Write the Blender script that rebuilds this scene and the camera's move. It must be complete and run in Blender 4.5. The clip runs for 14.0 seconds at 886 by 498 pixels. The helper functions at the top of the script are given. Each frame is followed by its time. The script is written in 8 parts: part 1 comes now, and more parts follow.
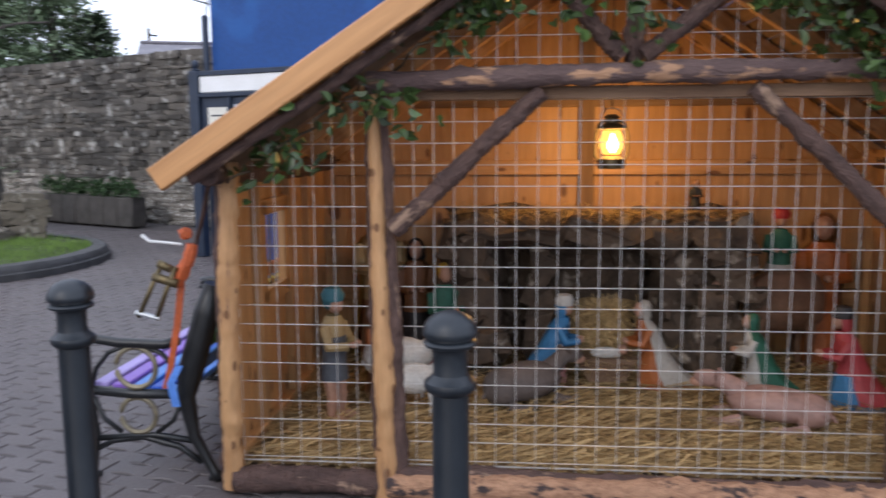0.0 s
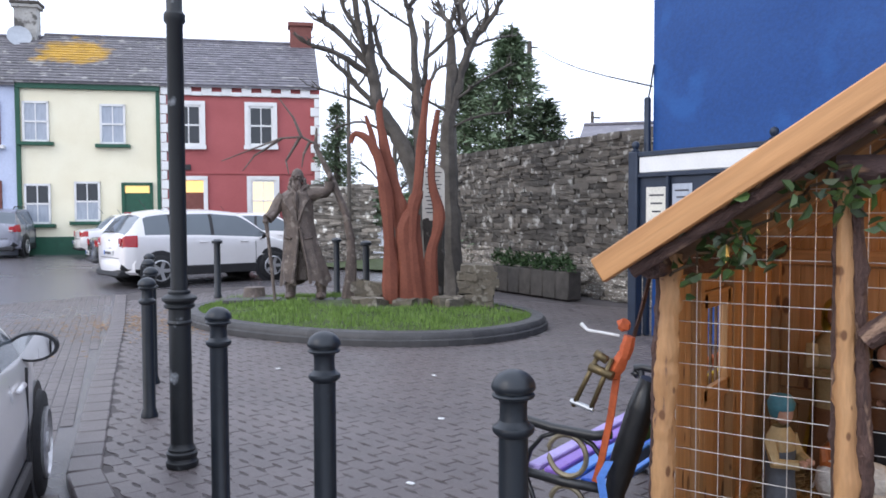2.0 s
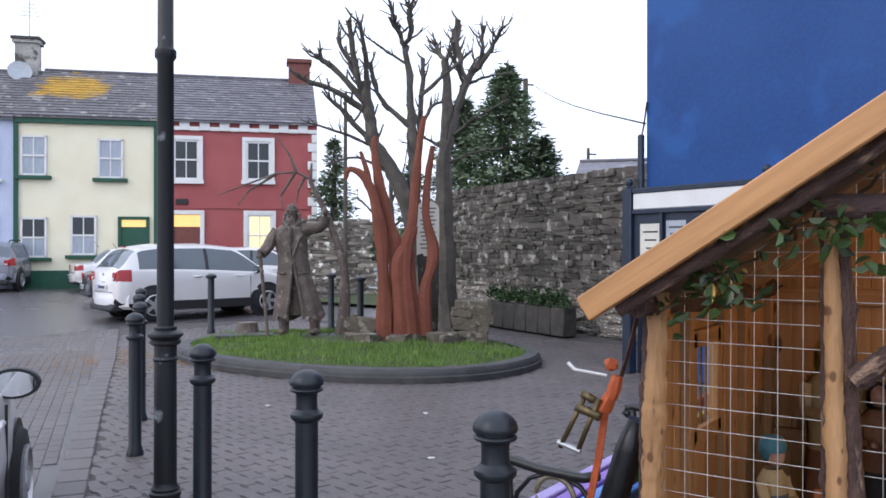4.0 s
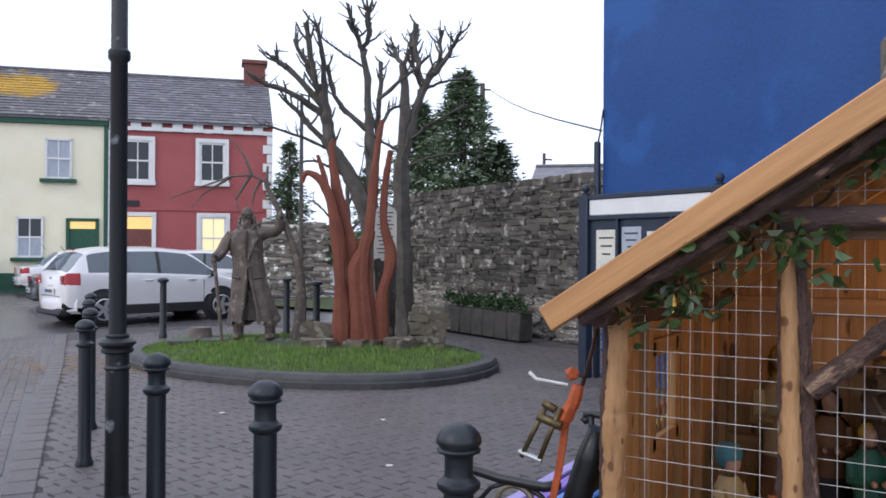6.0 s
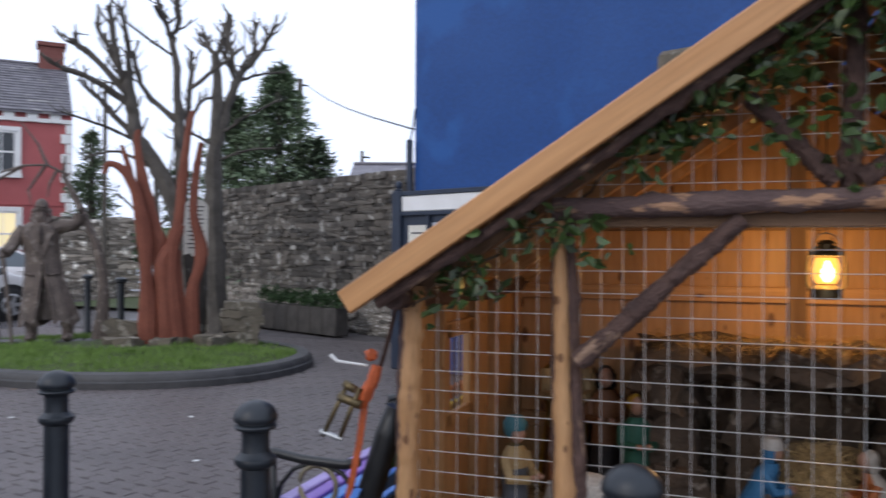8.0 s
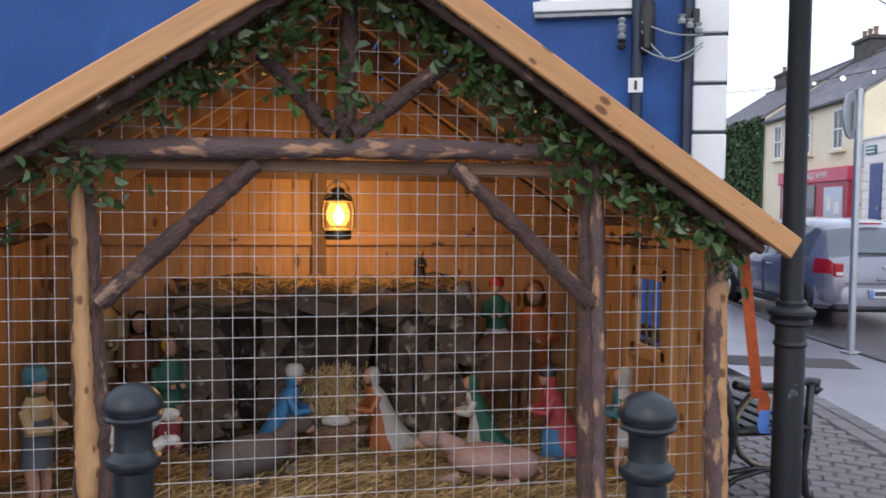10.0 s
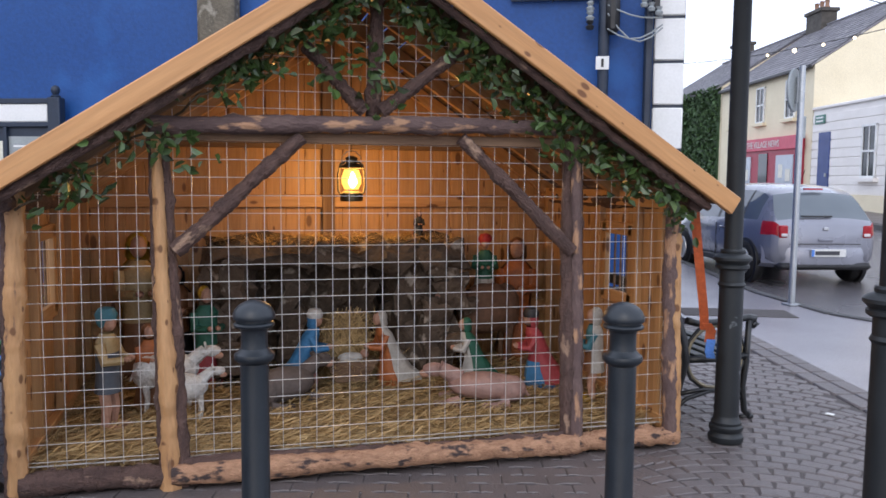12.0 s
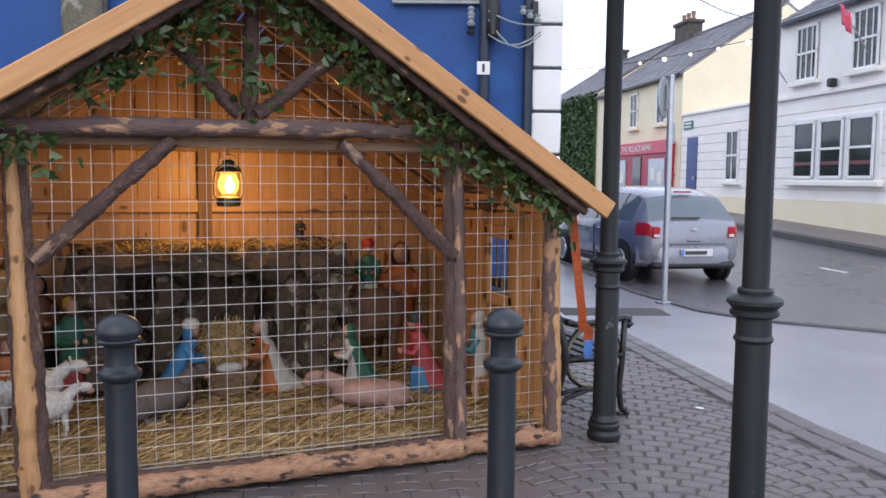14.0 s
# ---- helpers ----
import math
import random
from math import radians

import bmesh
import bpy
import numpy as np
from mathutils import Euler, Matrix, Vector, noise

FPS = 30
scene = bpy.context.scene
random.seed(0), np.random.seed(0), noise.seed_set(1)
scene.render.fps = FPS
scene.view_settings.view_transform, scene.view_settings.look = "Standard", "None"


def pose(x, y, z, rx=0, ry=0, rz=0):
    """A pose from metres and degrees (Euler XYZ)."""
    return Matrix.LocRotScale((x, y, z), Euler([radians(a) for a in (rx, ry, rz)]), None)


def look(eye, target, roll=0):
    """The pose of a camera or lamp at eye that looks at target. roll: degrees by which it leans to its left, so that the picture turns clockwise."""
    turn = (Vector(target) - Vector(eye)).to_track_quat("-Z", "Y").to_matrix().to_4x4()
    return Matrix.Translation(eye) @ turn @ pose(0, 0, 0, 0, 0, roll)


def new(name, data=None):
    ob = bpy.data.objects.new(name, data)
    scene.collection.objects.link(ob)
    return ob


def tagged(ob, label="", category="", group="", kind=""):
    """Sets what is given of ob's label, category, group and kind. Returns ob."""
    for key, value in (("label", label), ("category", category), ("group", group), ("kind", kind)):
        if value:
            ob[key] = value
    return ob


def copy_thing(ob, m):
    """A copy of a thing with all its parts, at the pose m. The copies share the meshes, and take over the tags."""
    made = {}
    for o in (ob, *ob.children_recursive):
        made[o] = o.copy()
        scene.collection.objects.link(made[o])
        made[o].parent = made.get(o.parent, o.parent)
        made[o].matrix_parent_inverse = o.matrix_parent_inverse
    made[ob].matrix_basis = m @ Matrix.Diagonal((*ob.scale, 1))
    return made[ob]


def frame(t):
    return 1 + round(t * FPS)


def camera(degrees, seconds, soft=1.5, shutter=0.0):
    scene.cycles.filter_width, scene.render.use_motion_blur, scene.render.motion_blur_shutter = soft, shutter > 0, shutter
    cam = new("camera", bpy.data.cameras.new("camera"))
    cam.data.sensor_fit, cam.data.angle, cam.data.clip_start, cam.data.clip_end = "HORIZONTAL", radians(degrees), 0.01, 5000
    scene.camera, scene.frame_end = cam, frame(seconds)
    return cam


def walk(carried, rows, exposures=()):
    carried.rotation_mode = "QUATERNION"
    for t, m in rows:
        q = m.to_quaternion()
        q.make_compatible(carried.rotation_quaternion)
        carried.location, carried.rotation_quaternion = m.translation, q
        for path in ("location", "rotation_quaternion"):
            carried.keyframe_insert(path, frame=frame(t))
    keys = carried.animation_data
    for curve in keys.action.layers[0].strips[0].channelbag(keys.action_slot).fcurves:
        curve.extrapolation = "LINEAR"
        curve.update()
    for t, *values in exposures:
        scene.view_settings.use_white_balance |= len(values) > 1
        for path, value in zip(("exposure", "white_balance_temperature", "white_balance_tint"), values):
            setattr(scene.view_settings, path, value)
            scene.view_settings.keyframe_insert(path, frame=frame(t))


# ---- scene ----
cam = camera(57.4, 14.0, soft=1.6, shutter=0.35)
PATH = [
    (0, (-0.404, -3.192, 1.494), (-0.587, -1.219, 1.219), -0.4),
    (0.5, (-0.434, -3.127, 1.504), (-0.964, -1.216, 1.246), -0.2),
    (1, (-0.495, -3.063, 1.533), (-1.269, -1.231, 1.315), -0.5),
    (1.5, (-0.51, -3.054, 1.553), (-1.524, -1.337, 1.396), -0.4),
    (2, (-0.506, -3.048, 1.556), (-1.654, -1.412, 1.468), -0.2),
    (2.5, (-0.491, -3.05, 1.555), (-1.652, -1.422, 1.515), -0.2),
    (3, (-0.483, -3.022, 1.553), (-1.64, -1.391, 1.535), -0.1),
    (3.5, (-0.481, -2.993, 1.558), (-1.631, -1.356, 1.553), -0.0),
    (6, (-0.517, -2.988, 1.587), (-1.57, -1.287, 1.594), 0.3),
    (6.5, (-0.454, -3.022, 1.595), (-1.419, -1.27, 1.604), 0.4),
    (7, (-0.463, -3.042, 1.591), (-1.391, -1.27, 1.594), 0.3),
    (7.5, (-0.465, -3.068, 1.573), (-1.383, -1.292, 1.578), 0.3),
    (8, (-0.38, -3.088, 1.542), (-1.034, -1.198, 1.547), 0.3),
    (8.5, (-0.224, -3.15, 1.529), (-0.588, -1.183, 1.538), 0.3),
    (9, (-0.126, -3.21, 1.518), (-0.14, -1.21, 1.516), 0.5),
    (9.2, (-0.153, -3.202, 1.512), (-0.034, -1.206, 1.494), 0.6),
    (11.3, (-0.457, -3.677, 1.47), (0.031, -1.745, 1.298), 0.8),
    (11.5, (-0.543, -3.768, 1.466), (-0.051, -1.837, 1.294), 0.8),
    (12, (-0.612, -3.948, 1.48), (-0.122, -2.017, 1.302), 0.5),
    (12.5, (-0.561, -3.996, 1.485), (0.047, -2.1, 1.301), 0.5),
    (13, (-0.544, -3.981, 1.491), (0.188, -2.129, 1.306), 0.6),
    (13.5, (-0.567, -3.94, 1.494), (0.179, -2.092, 1.319), 0.6),
    (14, (-0.578, -3.915, 1.497), (0.178, -2.071, 1.326), 0.6),
]
walk(cam, [(t, look(eye, target, roll)) for t, eye, target, roll in PATH],
     [(0.0, 0.35), (0.5, 0.4), (1.5, 0.56), (2.5, 0.38), (3.5, 0.28), (6.0, 0.06), (7.5, -0.06), (8.5, -0.15), (9.2, 0.02), (11.3, 0.32), (14.0, 0.38)])

# ---- light ----
world = bpy.data.worlds.new("world")
scene.world = world
world.use_nodes = True
wn = world.node_tree
wn.nodes.clear()
sky = wn.nodes.new("ShaderNodeTexSky")
sky.sky_type, sky.sun_disc = "NISHITA", False
sky.sun_elevation, sky.sun_rotation = radians(14), radians(200)
sky.dust_density = 4.0
cloud = wn.nodes.new("ShaderNodeMix")
cloud.data_type = "RGBA"
cloud.inputs[0].default_value = 0.9
cloud.inputs[7].default_value = (7.95, 8.75, 10.85, 1)
bg = wn.nodes.new("ShaderNodeBackground")
bg.inputs[1].default_value = 0.15
wout = wn.nodes.new("ShaderNodeOutputWorld")
wn.links.new(sky.outputs[0], cloud.inputs[6])
wn.links.new(cloud.outputs[2], bg.inputs[0])
wn.links.new(bg.outputs[0], wout.inputs[0])
sun_data = bpy.data.lights.new("sun", "SUN")
sun_data.energy, sun_data.angle, sun_data.color = 0.5, radians(25), (1, 0.95, 0.9)
sun = new("sun", sun_data)
sun.matrix_world = look((-6, -14, 12), (0, 0, 0))
scene.view_settings.exposure = 0.0


# ---- materials ----
def mat(name, c1, c2=None, rough=0.6, metal=0.0, scale=8.0, fine=60.0, bump=0.15, stretch=(1, 1, 1), emit=None, power=0.0,
        knots=False, random_tint=0.0, coat=0.0, spots=None, spot_at=0.62, spot_scale=5.0, trans=0.0, grain=0.35, lichen=None):
    m = bpy.data.materials.new(name)
    m.use_nodes = True
    nt = m.node_tree
    b = nt.nodes["Principled BSDF"]
    b.inputs["Roughness"].default_value, b.inputs["Metallic"].default_value = rough, metal
    b.inputs["Coat Weight"].default_value = coat
    b.inputs["Transmission Weight"].default_value = trans
    c2 = c2 or tuple(0.8 * v for v in c1)
    tc = nt.nodes.new("ShaderNodeTexCoord")
    mp = nt.nodes.new("ShaderNodeMapping")
    mp.inputs["Scale"].default_value = stretch
    nt.links.new(tc.outputs["Object"], mp.inputs["Vector"])
    info = nt.nodes.new("ShaderNodeObjectInfo")
    add = nt.nodes.new("ShaderNodeVectorMath")
    mul = nt.nodes.new("ShaderNodeMath")
    mul.operation, mul.inputs[1].default_value = "MULTIPLY", 37.0
    nt.links.new(info.outputs["Random"], mul.inputs[0])
    nt.links.new(mp.outputs[0], add.inputs[0])
    nt.links.new(mul.outputs[0], add.inputs[1])

    def noise_tex(sc, detail=4.0):
        n = nt.nodes.new("ShaderNodeTexNoise")
        n.inputs["Scale"].default_value, n.inputs["Detail"].default_value = sc, detail
        nt.links.new(add.outputs[0], n.inputs["Vector"])
        return n.outputs["Fac"]

    def mix(fac, a, c, blend="MIX"):
        x = nt.nodes.new("ShaderNodeMix")
        x.data_type, x.blend_type = "RGBA", blend
        for sock, val in ((0, fac), (6, a), (7, c)):
            if isinstance(val, (tuple, float, int)):
                x.inputs[sock].default_value = (*val, 1) if isinstance(val, tuple) else val
            else:
                nt.links.new(val, x.inputs[sock])
        return x.outputs[2]

    def ramp(fac, lo, hi):
        r = nt.nodes.new("ShaderNodeMapRange")
        r.inputs[1].default_value, r.inputs[2].default_value = lo, hi
        nt.links.new(fac, r.inputs[0])
        return r.outputs[0]
    big, small = noise_tex(scale), noise_tex(fine, 6.0)
    col = mix(ramp(big, 0.35, 0.65), c1, c2)
    col = mix(grain, col, mix(ramp(small, 0.3, 0.7), tuple(0.65 * v for v in c1), tuple(min(1, 1.25 * v) for v in c1)))
    if spots:
        col = mix(ramp(noise_tex(spot_scale, 5.0), spot_at - 0.03, spot_at + 0.05), col, spots)
    if lichen:
        ctr, rad, tint = lichen
        ds = nt.nodes.new("ShaderNodeVectorMath")
        ds.operation = "DISTANCE"
        nt.links.new(tc.outputs["Object"], ds.inputs[0])
        ds.inputs[1].default_value = ctr
        wob = nt.nodes.new("ShaderNodeMath")
        wob.operation, wob.inputs[1].default_value = "MULTIPLY_ADD", -1.6 * rad
        nt.links.new(noise_tex(2.2, 6.0), wob.inputs[0])
        nt.links.new(ds.outputs["Value"], wob.inputs[2])
        col = mix(ramp(wob.outputs[0], rad * 0.3, -rad * 0.15), col, tint)
    if knots:
        sep = nt.nodes.new("ShaderNodeSeparateXYZ")
        nt.links.new(tc.outputs["Object"], sep.inputs[0])
        yz = nt.nodes.new("ShaderNodeMath")
        nt.links.new(sep.outputs[1], yz.inputs[0])
        nt.links.new(sep.outputs[2], yz.inputs[1])
        flat = nt.nodes.new("ShaderNodeCombineXYZ")
        nt.links.new(sep.outputs[0], flat.inputs[0])
        nt.links.new(yz.outputs[0], flat.inputs[1])
        mk = nt.nodes.new("ShaderNodeMapping")
        mk.inputs["Scale"].default_value = knots
        nt.links.new(flat.outputs[0], mk.inputs["Vector"])
        ad = nt.nodes.new("ShaderNodeVectorMath")
        nt.links.new(mk.outputs[0], ad.inputs[0])
        nt.links.new(mul.outputs[0], ad.inputs[1])
        v = nt.nodes.new("ShaderNodeTexVoronoi")
        v.voronoi_dimensions = "2D"
        v.inputs["Scale"].default_value = 1.0
        nt.links.new(ad.outputs[0], v.inputs["Vector"])
        sc = nt.nodes.new("ShaderNodeSeparateColor")
        nt.links.new(v.outputs["Color"], sc.inputs[0])
        sz = nt.nodes.new("ShaderNodeMath")
        sz.operation, sz.inputs[1].default_value, sz.inputs[2].default_value = "MULTIPLY_ADD", 0.45, -0.26
        nt.links.new(sc.outputs[0], sz.inputs[0])
        df = nt.nodes.new("ShaderNodeMath")
        df.operation = "SUBTRACT"
        nt.links.new(v.outputs["Distance"], df.inputs[0])
        nt.links.new(sz.outputs[0], df.inputs[1])
        col = mix(ramp(df.outputs[0], 0.05, -0.03), col, (c1[0] * 0.32, c1[1] * 0.25, c1[2] * 0.22))
    if random_tint:
        hsv = nt.nodes.new("ShaderNodeHueSaturation")
        rr = nt.nodes.new("ShaderNodeMapRange")
        rr.inputs[3].default_value, rr.inputs[4].default_value = 1 - random_tint, 1 + random_tint
        nt.links.new(info.outputs["Random"], rr.inputs[0])
        geo = nt.nodes.new("ShaderNodeNewGeometry")
        r2 = nt.nodes.new("ShaderNodeMapRange")
        r2.inputs[3].default_value, r2.inputs[4].default_value = 1 - random_tint, 1 + random_tint
        nt.links.new(geo.outputs["Random Per Island"], r2.inputs[0])
        mm = nt.nodes.new("ShaderNodeMath")
        mm.operation = "MULTIPLY"
        nt.links.new(rr.outputs[0], mm.inputs[0])
        nt.links.new(r2.outputs[0], mm.inputs[1])
        nt.links.new(mm.outputs[0], hsv.inputs["Value"])
        nt.links.new(col, hsv.inputs["Color"])
        col = hsv.outputs[0]
    nt.links.new(col, b.inputs["Base Color"])
    rg = nt.nodes.new("ShaderNodeMapRange")
    rg.inputs[3].default_value, rg.inputs[4].default_value = max(0.02, rough * 0.8), min(1, rough * 1.2)
    nt.links.new(big, rg.inputs[0])
    nt.links.new(rg.outputs[0], b.inputs["Roughness"])
    if bump:
        bp = nt.nodes.new("ShaderNodeBump")
        bp.inputs["Strength"].default_value, bp.inputs["Distance"].default_value = bump, 0.02
        nt.links.new(small, bp.inputs["Height"])
        nt.links.new(bp.outputs[0], b.inputs["Normal"])
    if emit:
        b.inputs["Emission Color"].default_value = (*emit, 1)
        b.inputs["Emission Strength"].default_value = power
    return m


GRAIN = (0.6, 9, 9)
PINE = mat("pine", (0.46, 0.25, 0.105), (0.36, 0.185, 0.07), 0.5, 0, 3, 9, 0.1, GRAIN, knots=(4, 9, 9), random_tint=0.12)
BARGE = mat("barge_pine", (0.54, 0.275, 0.108), (0.45, 0.215, 0.078), 0.5, 0, 2, 7, 0.1, GRAIN, knots=(6.5, 13, 13))
OLDPINE = mat("rough_plank", (0.20, 0.12, 0.07), (0.11, 0.06, 0.035), 0.8, 0, 3, 12, 0.3, GRAIN, random_tint=0.25)
STRIPPED = mat("stripped_log", (0.50, 0.28, 0.125), (0.36, 0.18, 0.075), 0.6, 0, 5, 20, 0.4, (0.8, 4, 4), knots=(9, 14, 14), spots=(0.10, 0.055, 0.04), spot_at=0.66, spot_scale=5.0)
BARK = mat("bark", (0.125, 0.072, 0.058), (0.055, 0.033, 0.030), 0.9, 0, 12, 60, 1.0, (0.7, 2, 2), spots=(0.34, 0.22, 0.15), spot_at=0.64, spot_scale=9.0)
BARKPATCH = mat("patchy_bark_log", (0.14, 0.09, 0.08), (0.08, 0.05, 0.05), 0.85, 0, 7, 40, 0.6, (0.7, 2, 2), spots=(0.42, 0.24, 0.14), spot_at=0.58, spot_scale=9.0)
SILL = mat("half_barked_log", (0.50, 0.28, 0.165), (0.27, 0.135, 0.08), 0.85, 0, 22, 70, 1.0, (0.9, 2.0, 2.0), spots=(0.06, 0.04, 0.038), spot_at=0.60, spot_scale=11)
WIRE = mat("galvanised_wire", (0.72, 0.71, 0.69), None, 0.4, 0.5, 30, 90, 0)
STRAW = mat("straw", (0.48, 0.33, 0.15), (0.28, 0.18, 0.075), 0.7, 0, 6, 40, 0, random_tint=0.35)
STRAWBED = mat("straw_bed", (0.30, 0.20, 0.09), (0.17, 0.11, 0.05), 0.9, 0, 20, 90, 0.8)
ROCK = mat("papier_rock", (0.11, 0.075, 0.05), (0.045, 0.032, 0.024), 0.95, 0, 6, 30, 0.9, spots=(0.30, 0.25, 0.20), spot_at=0.62, spot_scale=7)
LEAF = mat("ivy_leaf", (0.075, 0.13, 0.035), (0.03, 0.06, 0.018), 0.32, 0, 30, 60, 0, random_tint=0.45)
STEM = mat("ivy_stem", (0.10, 0.07, 0.04), None, 0.8)
IRON = mat("painted_iron", (0.009, 0.013, 0.018), (0.014, 0.019, 0.025), 0.4, 0, 12, 80, 0.05, spots=(0.03, 0.036, 0.042), spot_at=0.7, spot_scale=14)
GILT = mat("worn_gold_paint", (0.26, 0.22, 0.14), (0.12, 0.10, 0.07), 0.45, 0.3, 14, 60, 0.05)
BLACKIRON = mat("black_cast_iron", (0.010, 0.011, 0.012), (0.018, 0.019, 0.02), 0.35, 0, 20, 90, 0.1)
LAMPIRON = mat("lamp_iron", (0.009, 0.011, 0.013), (0.013, 0.016, 0.018), 0.5, 0, 9, 60, 0.06, spots=(0.30, 0.32, 0.34), spot_at=0.70, spot_scale=6)
BLUE = mat("blue_render", (0.004, 0.061, 0.245), (0.003, 0.05, 0.21), 0.6, 0, 0.8, 25, 0.12, spots=(0.008, 0.082, 0.30), spot_at=0.62, spot_scale=1.1)
DARKBLUE = mat("dark_blue_paint", (0.018, 0.03, 0.055), (0.012, 0.02, 0.04), 0.5, 0, 6, 40, 0.05)
WHITE = mat("white_paint", (0.80, 0.80, 0.79), (0.74, 0.74, 0.72), 0.55, 0, 3, 40, 0.05, grain=0.12)
GREYWHITE = mat("white_render", (0.86, 0.82, 0.78), (0.79, 0.75, 0.71), 0.75, 0, 1.2, 40, 0.1, grain=0.15)
YELLOW = mat("cream_yellow_render", (0.92, 0.86, 0.65), (0.86, 0.79, 0.58), 0.75, 0, 1.0, 40, 0.1, grain=0.15)
CREAM = mat("cream_render", (0.80, 0.71, 0.52), (0.72, 0.63, 0.45), 0.8, 0, 1.0, 40, 0.1)
RED = mat("red_render", (0.42, 0.105, 0.105), (0.35, 0.085, 0.085), 0.7, 0, 1.0, 40, 0.1)
LILAC = mat("pale_blue_render", (0.58, 0.64, 0.80), (0.52, 0.58, 0.74), 0.75, 0, 1.0, 40, 0.1)
GREEN = mat("dark_green_paint", (0.012, 0.09, 0.05), (0.010, 0.07, 0.04), 0.5, 0, 5, 40, 0.05)
SLATE = mat("slate", (0.19, 0.18, 0.20), (0.12, 0.115, 0.13), 0.6, 0, 2.5, 20, 0.3, random_tint=0.17, spots=(0.30, 0.29, 0.28), spot_at=0.62, spot_scale=3.0)
MOSSLATE = mat("lichened_slate", (0.17, 0.16, 0.17), (0.11, 0.105, 0.115), 0.65, 0, 2.5, 20, 0.3, random_tint=0.17, spots=(0.33, 0.32, 0.30), spot_at=0.6, spot_scale=2.5, lichen=((1.35, 2.3, 7.4), 1.35, (0.52, 0.30, 0.03)))
GLASS = mat("window_glass", (0.025, 0.03, 0.035), None, 0.08, 0, 3, 20, 0)
NETGLASS = mat("curtained_glass", (0.42, 0.46, 0.52), (0.30, 0.34, 0.40), 0.15, 0, 3, 30, 0, (6, 1, 1))
LITGLASS = mat("lit_window", (0.5, 0.4, 0.2), None, 0.2, 0, 2, 20, 0, emit=(1.0, 0.62, 0.16), power=0.75)
LITWHITE = mat("lit_room_window", (0.5, 0.45, 0.3), None, 0.2, 0, 2, 20, 0, emit=(1.0, 0.83, 0.45), power=0.8)
STONE = mat("wall_stone", (0.215, 0.190, 0.160), (0.118, 0.104, 0.088), 0.9, 0, 4, 35, 0.8, random_tint=0.55, spots=(0.58, 0.56, 0.51), spot_at=0.60, spot_scale=5)
MORTAR = mat("wall_core", (0.05, 0.048, 0.042), None, 0.95, 0, 10, 50, 0.5)
KERB = mat("kerb_stone", (0.066, 0.064, 0.064), (0.042, 0.041, 0.041), 0.6, 0, 6, 60, 0.3, random_tint=0.15)
PAVER = mat("paver", (0.134, 0.113, 0.110), (0.098, 0.084, 0.083), 0.42, 0, 1.1, 90, 0.35, random_tint=0.06)
PAVEBED = mat("paver_joint", (0.092, 0.080, 0.078), (0.07, 0.062, 0.060), 0.95, 0, 3, 60, 0.2)
ASPHALT = mat("wet_asphalt", (0.124, 0.115, 0.120), (0.092, 0.085, 0.09), 0.26, 0, 0.7, 120, 0.3)
CONCRETE = mat("wet_concrete", (0.29, 0.275, 0.295), (0.21, 0.20, 0.215), 0.25, 0, 0.9, 70, 0.12)
PAINTLINE = mat("road_paint", (0.62, 0.62, 0.60), None, 0.6, 0, 9, 60, 0.1)
YELLOWLINE = mat("yellow_line", (0.55, 0.38, 0.08), None, 0.6, 0, 9, 60, 0.1)
GRASS = mat("grass", (0.16, 0.26, 0.05), (0.10, 0.17, 0.035), 0.7, 0, 3, 40, 0, random_tint=0.4)
SOIL = mat("grassy_soil", (0.06, 0.085, 0.025), (0.045, 0.05, 0.02), 0.9, 0, 5, 60, 0.6)
BRONZE = mat("weathered_bronze", (0.15, 0.115, 0.095), (0.075, 0.058, 0.05), 0.6, 0.1, 6, 40, 0.9, spots=(0.24, 0.20, 0.17), spot_at=0.6, spot_scale=9)
CORTEN = mat("rusted_steel", (0.22, 0.065, 0.035), (0.15, 0.042, 0.024), 0.7, 0.1, 3, 30, 0.25)
TREEBARK = mat("tree_bark", (0.12, 0.105, 0.088), (0.062, 0.055, 0.046), 0.95, 0, 6, 40, 0.6)
NEEDLE = mat("conifer_green", (0.16, 0.21, 0.125), (0.10, 0.15, 0.085), 0.8, 0, 2, 20, 0, random_tint=0.4)
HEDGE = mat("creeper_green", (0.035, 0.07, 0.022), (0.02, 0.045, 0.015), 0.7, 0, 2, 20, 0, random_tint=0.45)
SILVER = mat("silver_paint", (0.80, 0.78, 0.77), (0.76, 0.74, 0.73), 0.3, 0.15, 2, 30, 0, coat=0.6, grain=0.02)
GREYCAR = mat("grey_paint", (0.27, 0.275, 0.32), (0.24, 0.245, 0.285), 0.28, 0.3, 2, 30, 0, coat=0.6, grain=0.02)
DARKCAR = mat("dark_paint", (0.035, 0.037, 0.042), None, 0.25, 0.3, 2, 30, 0, coat=0.6)
MIRRORGLASS = mat("mirror_glass", (0.9, 0.9, 0.9), None, 0.03, 1.0, 2, 20, 0, grain=0.0)
CARGLASS = mat("car_glass", (0.13, 0.155, 0.175), (0.11, 0.13, 0.15), 0.05, 0, 1, 20, 0, grain=0.0)
RUBBER = mat("tyre_rubber", (0.015, 0.015, 0.016), None, 0.8, 0, 20, 90, 0.2)
BLACKPLASTIC = mat("black_plastic", (0.02, 0.02, 0.022), None, 0.5, 0, 20, 90, 0.1)
ALLOY = mat("alloy", (0.55, 0.55, 0.56), None, 0.35, 0.6, 9, 40, 0)
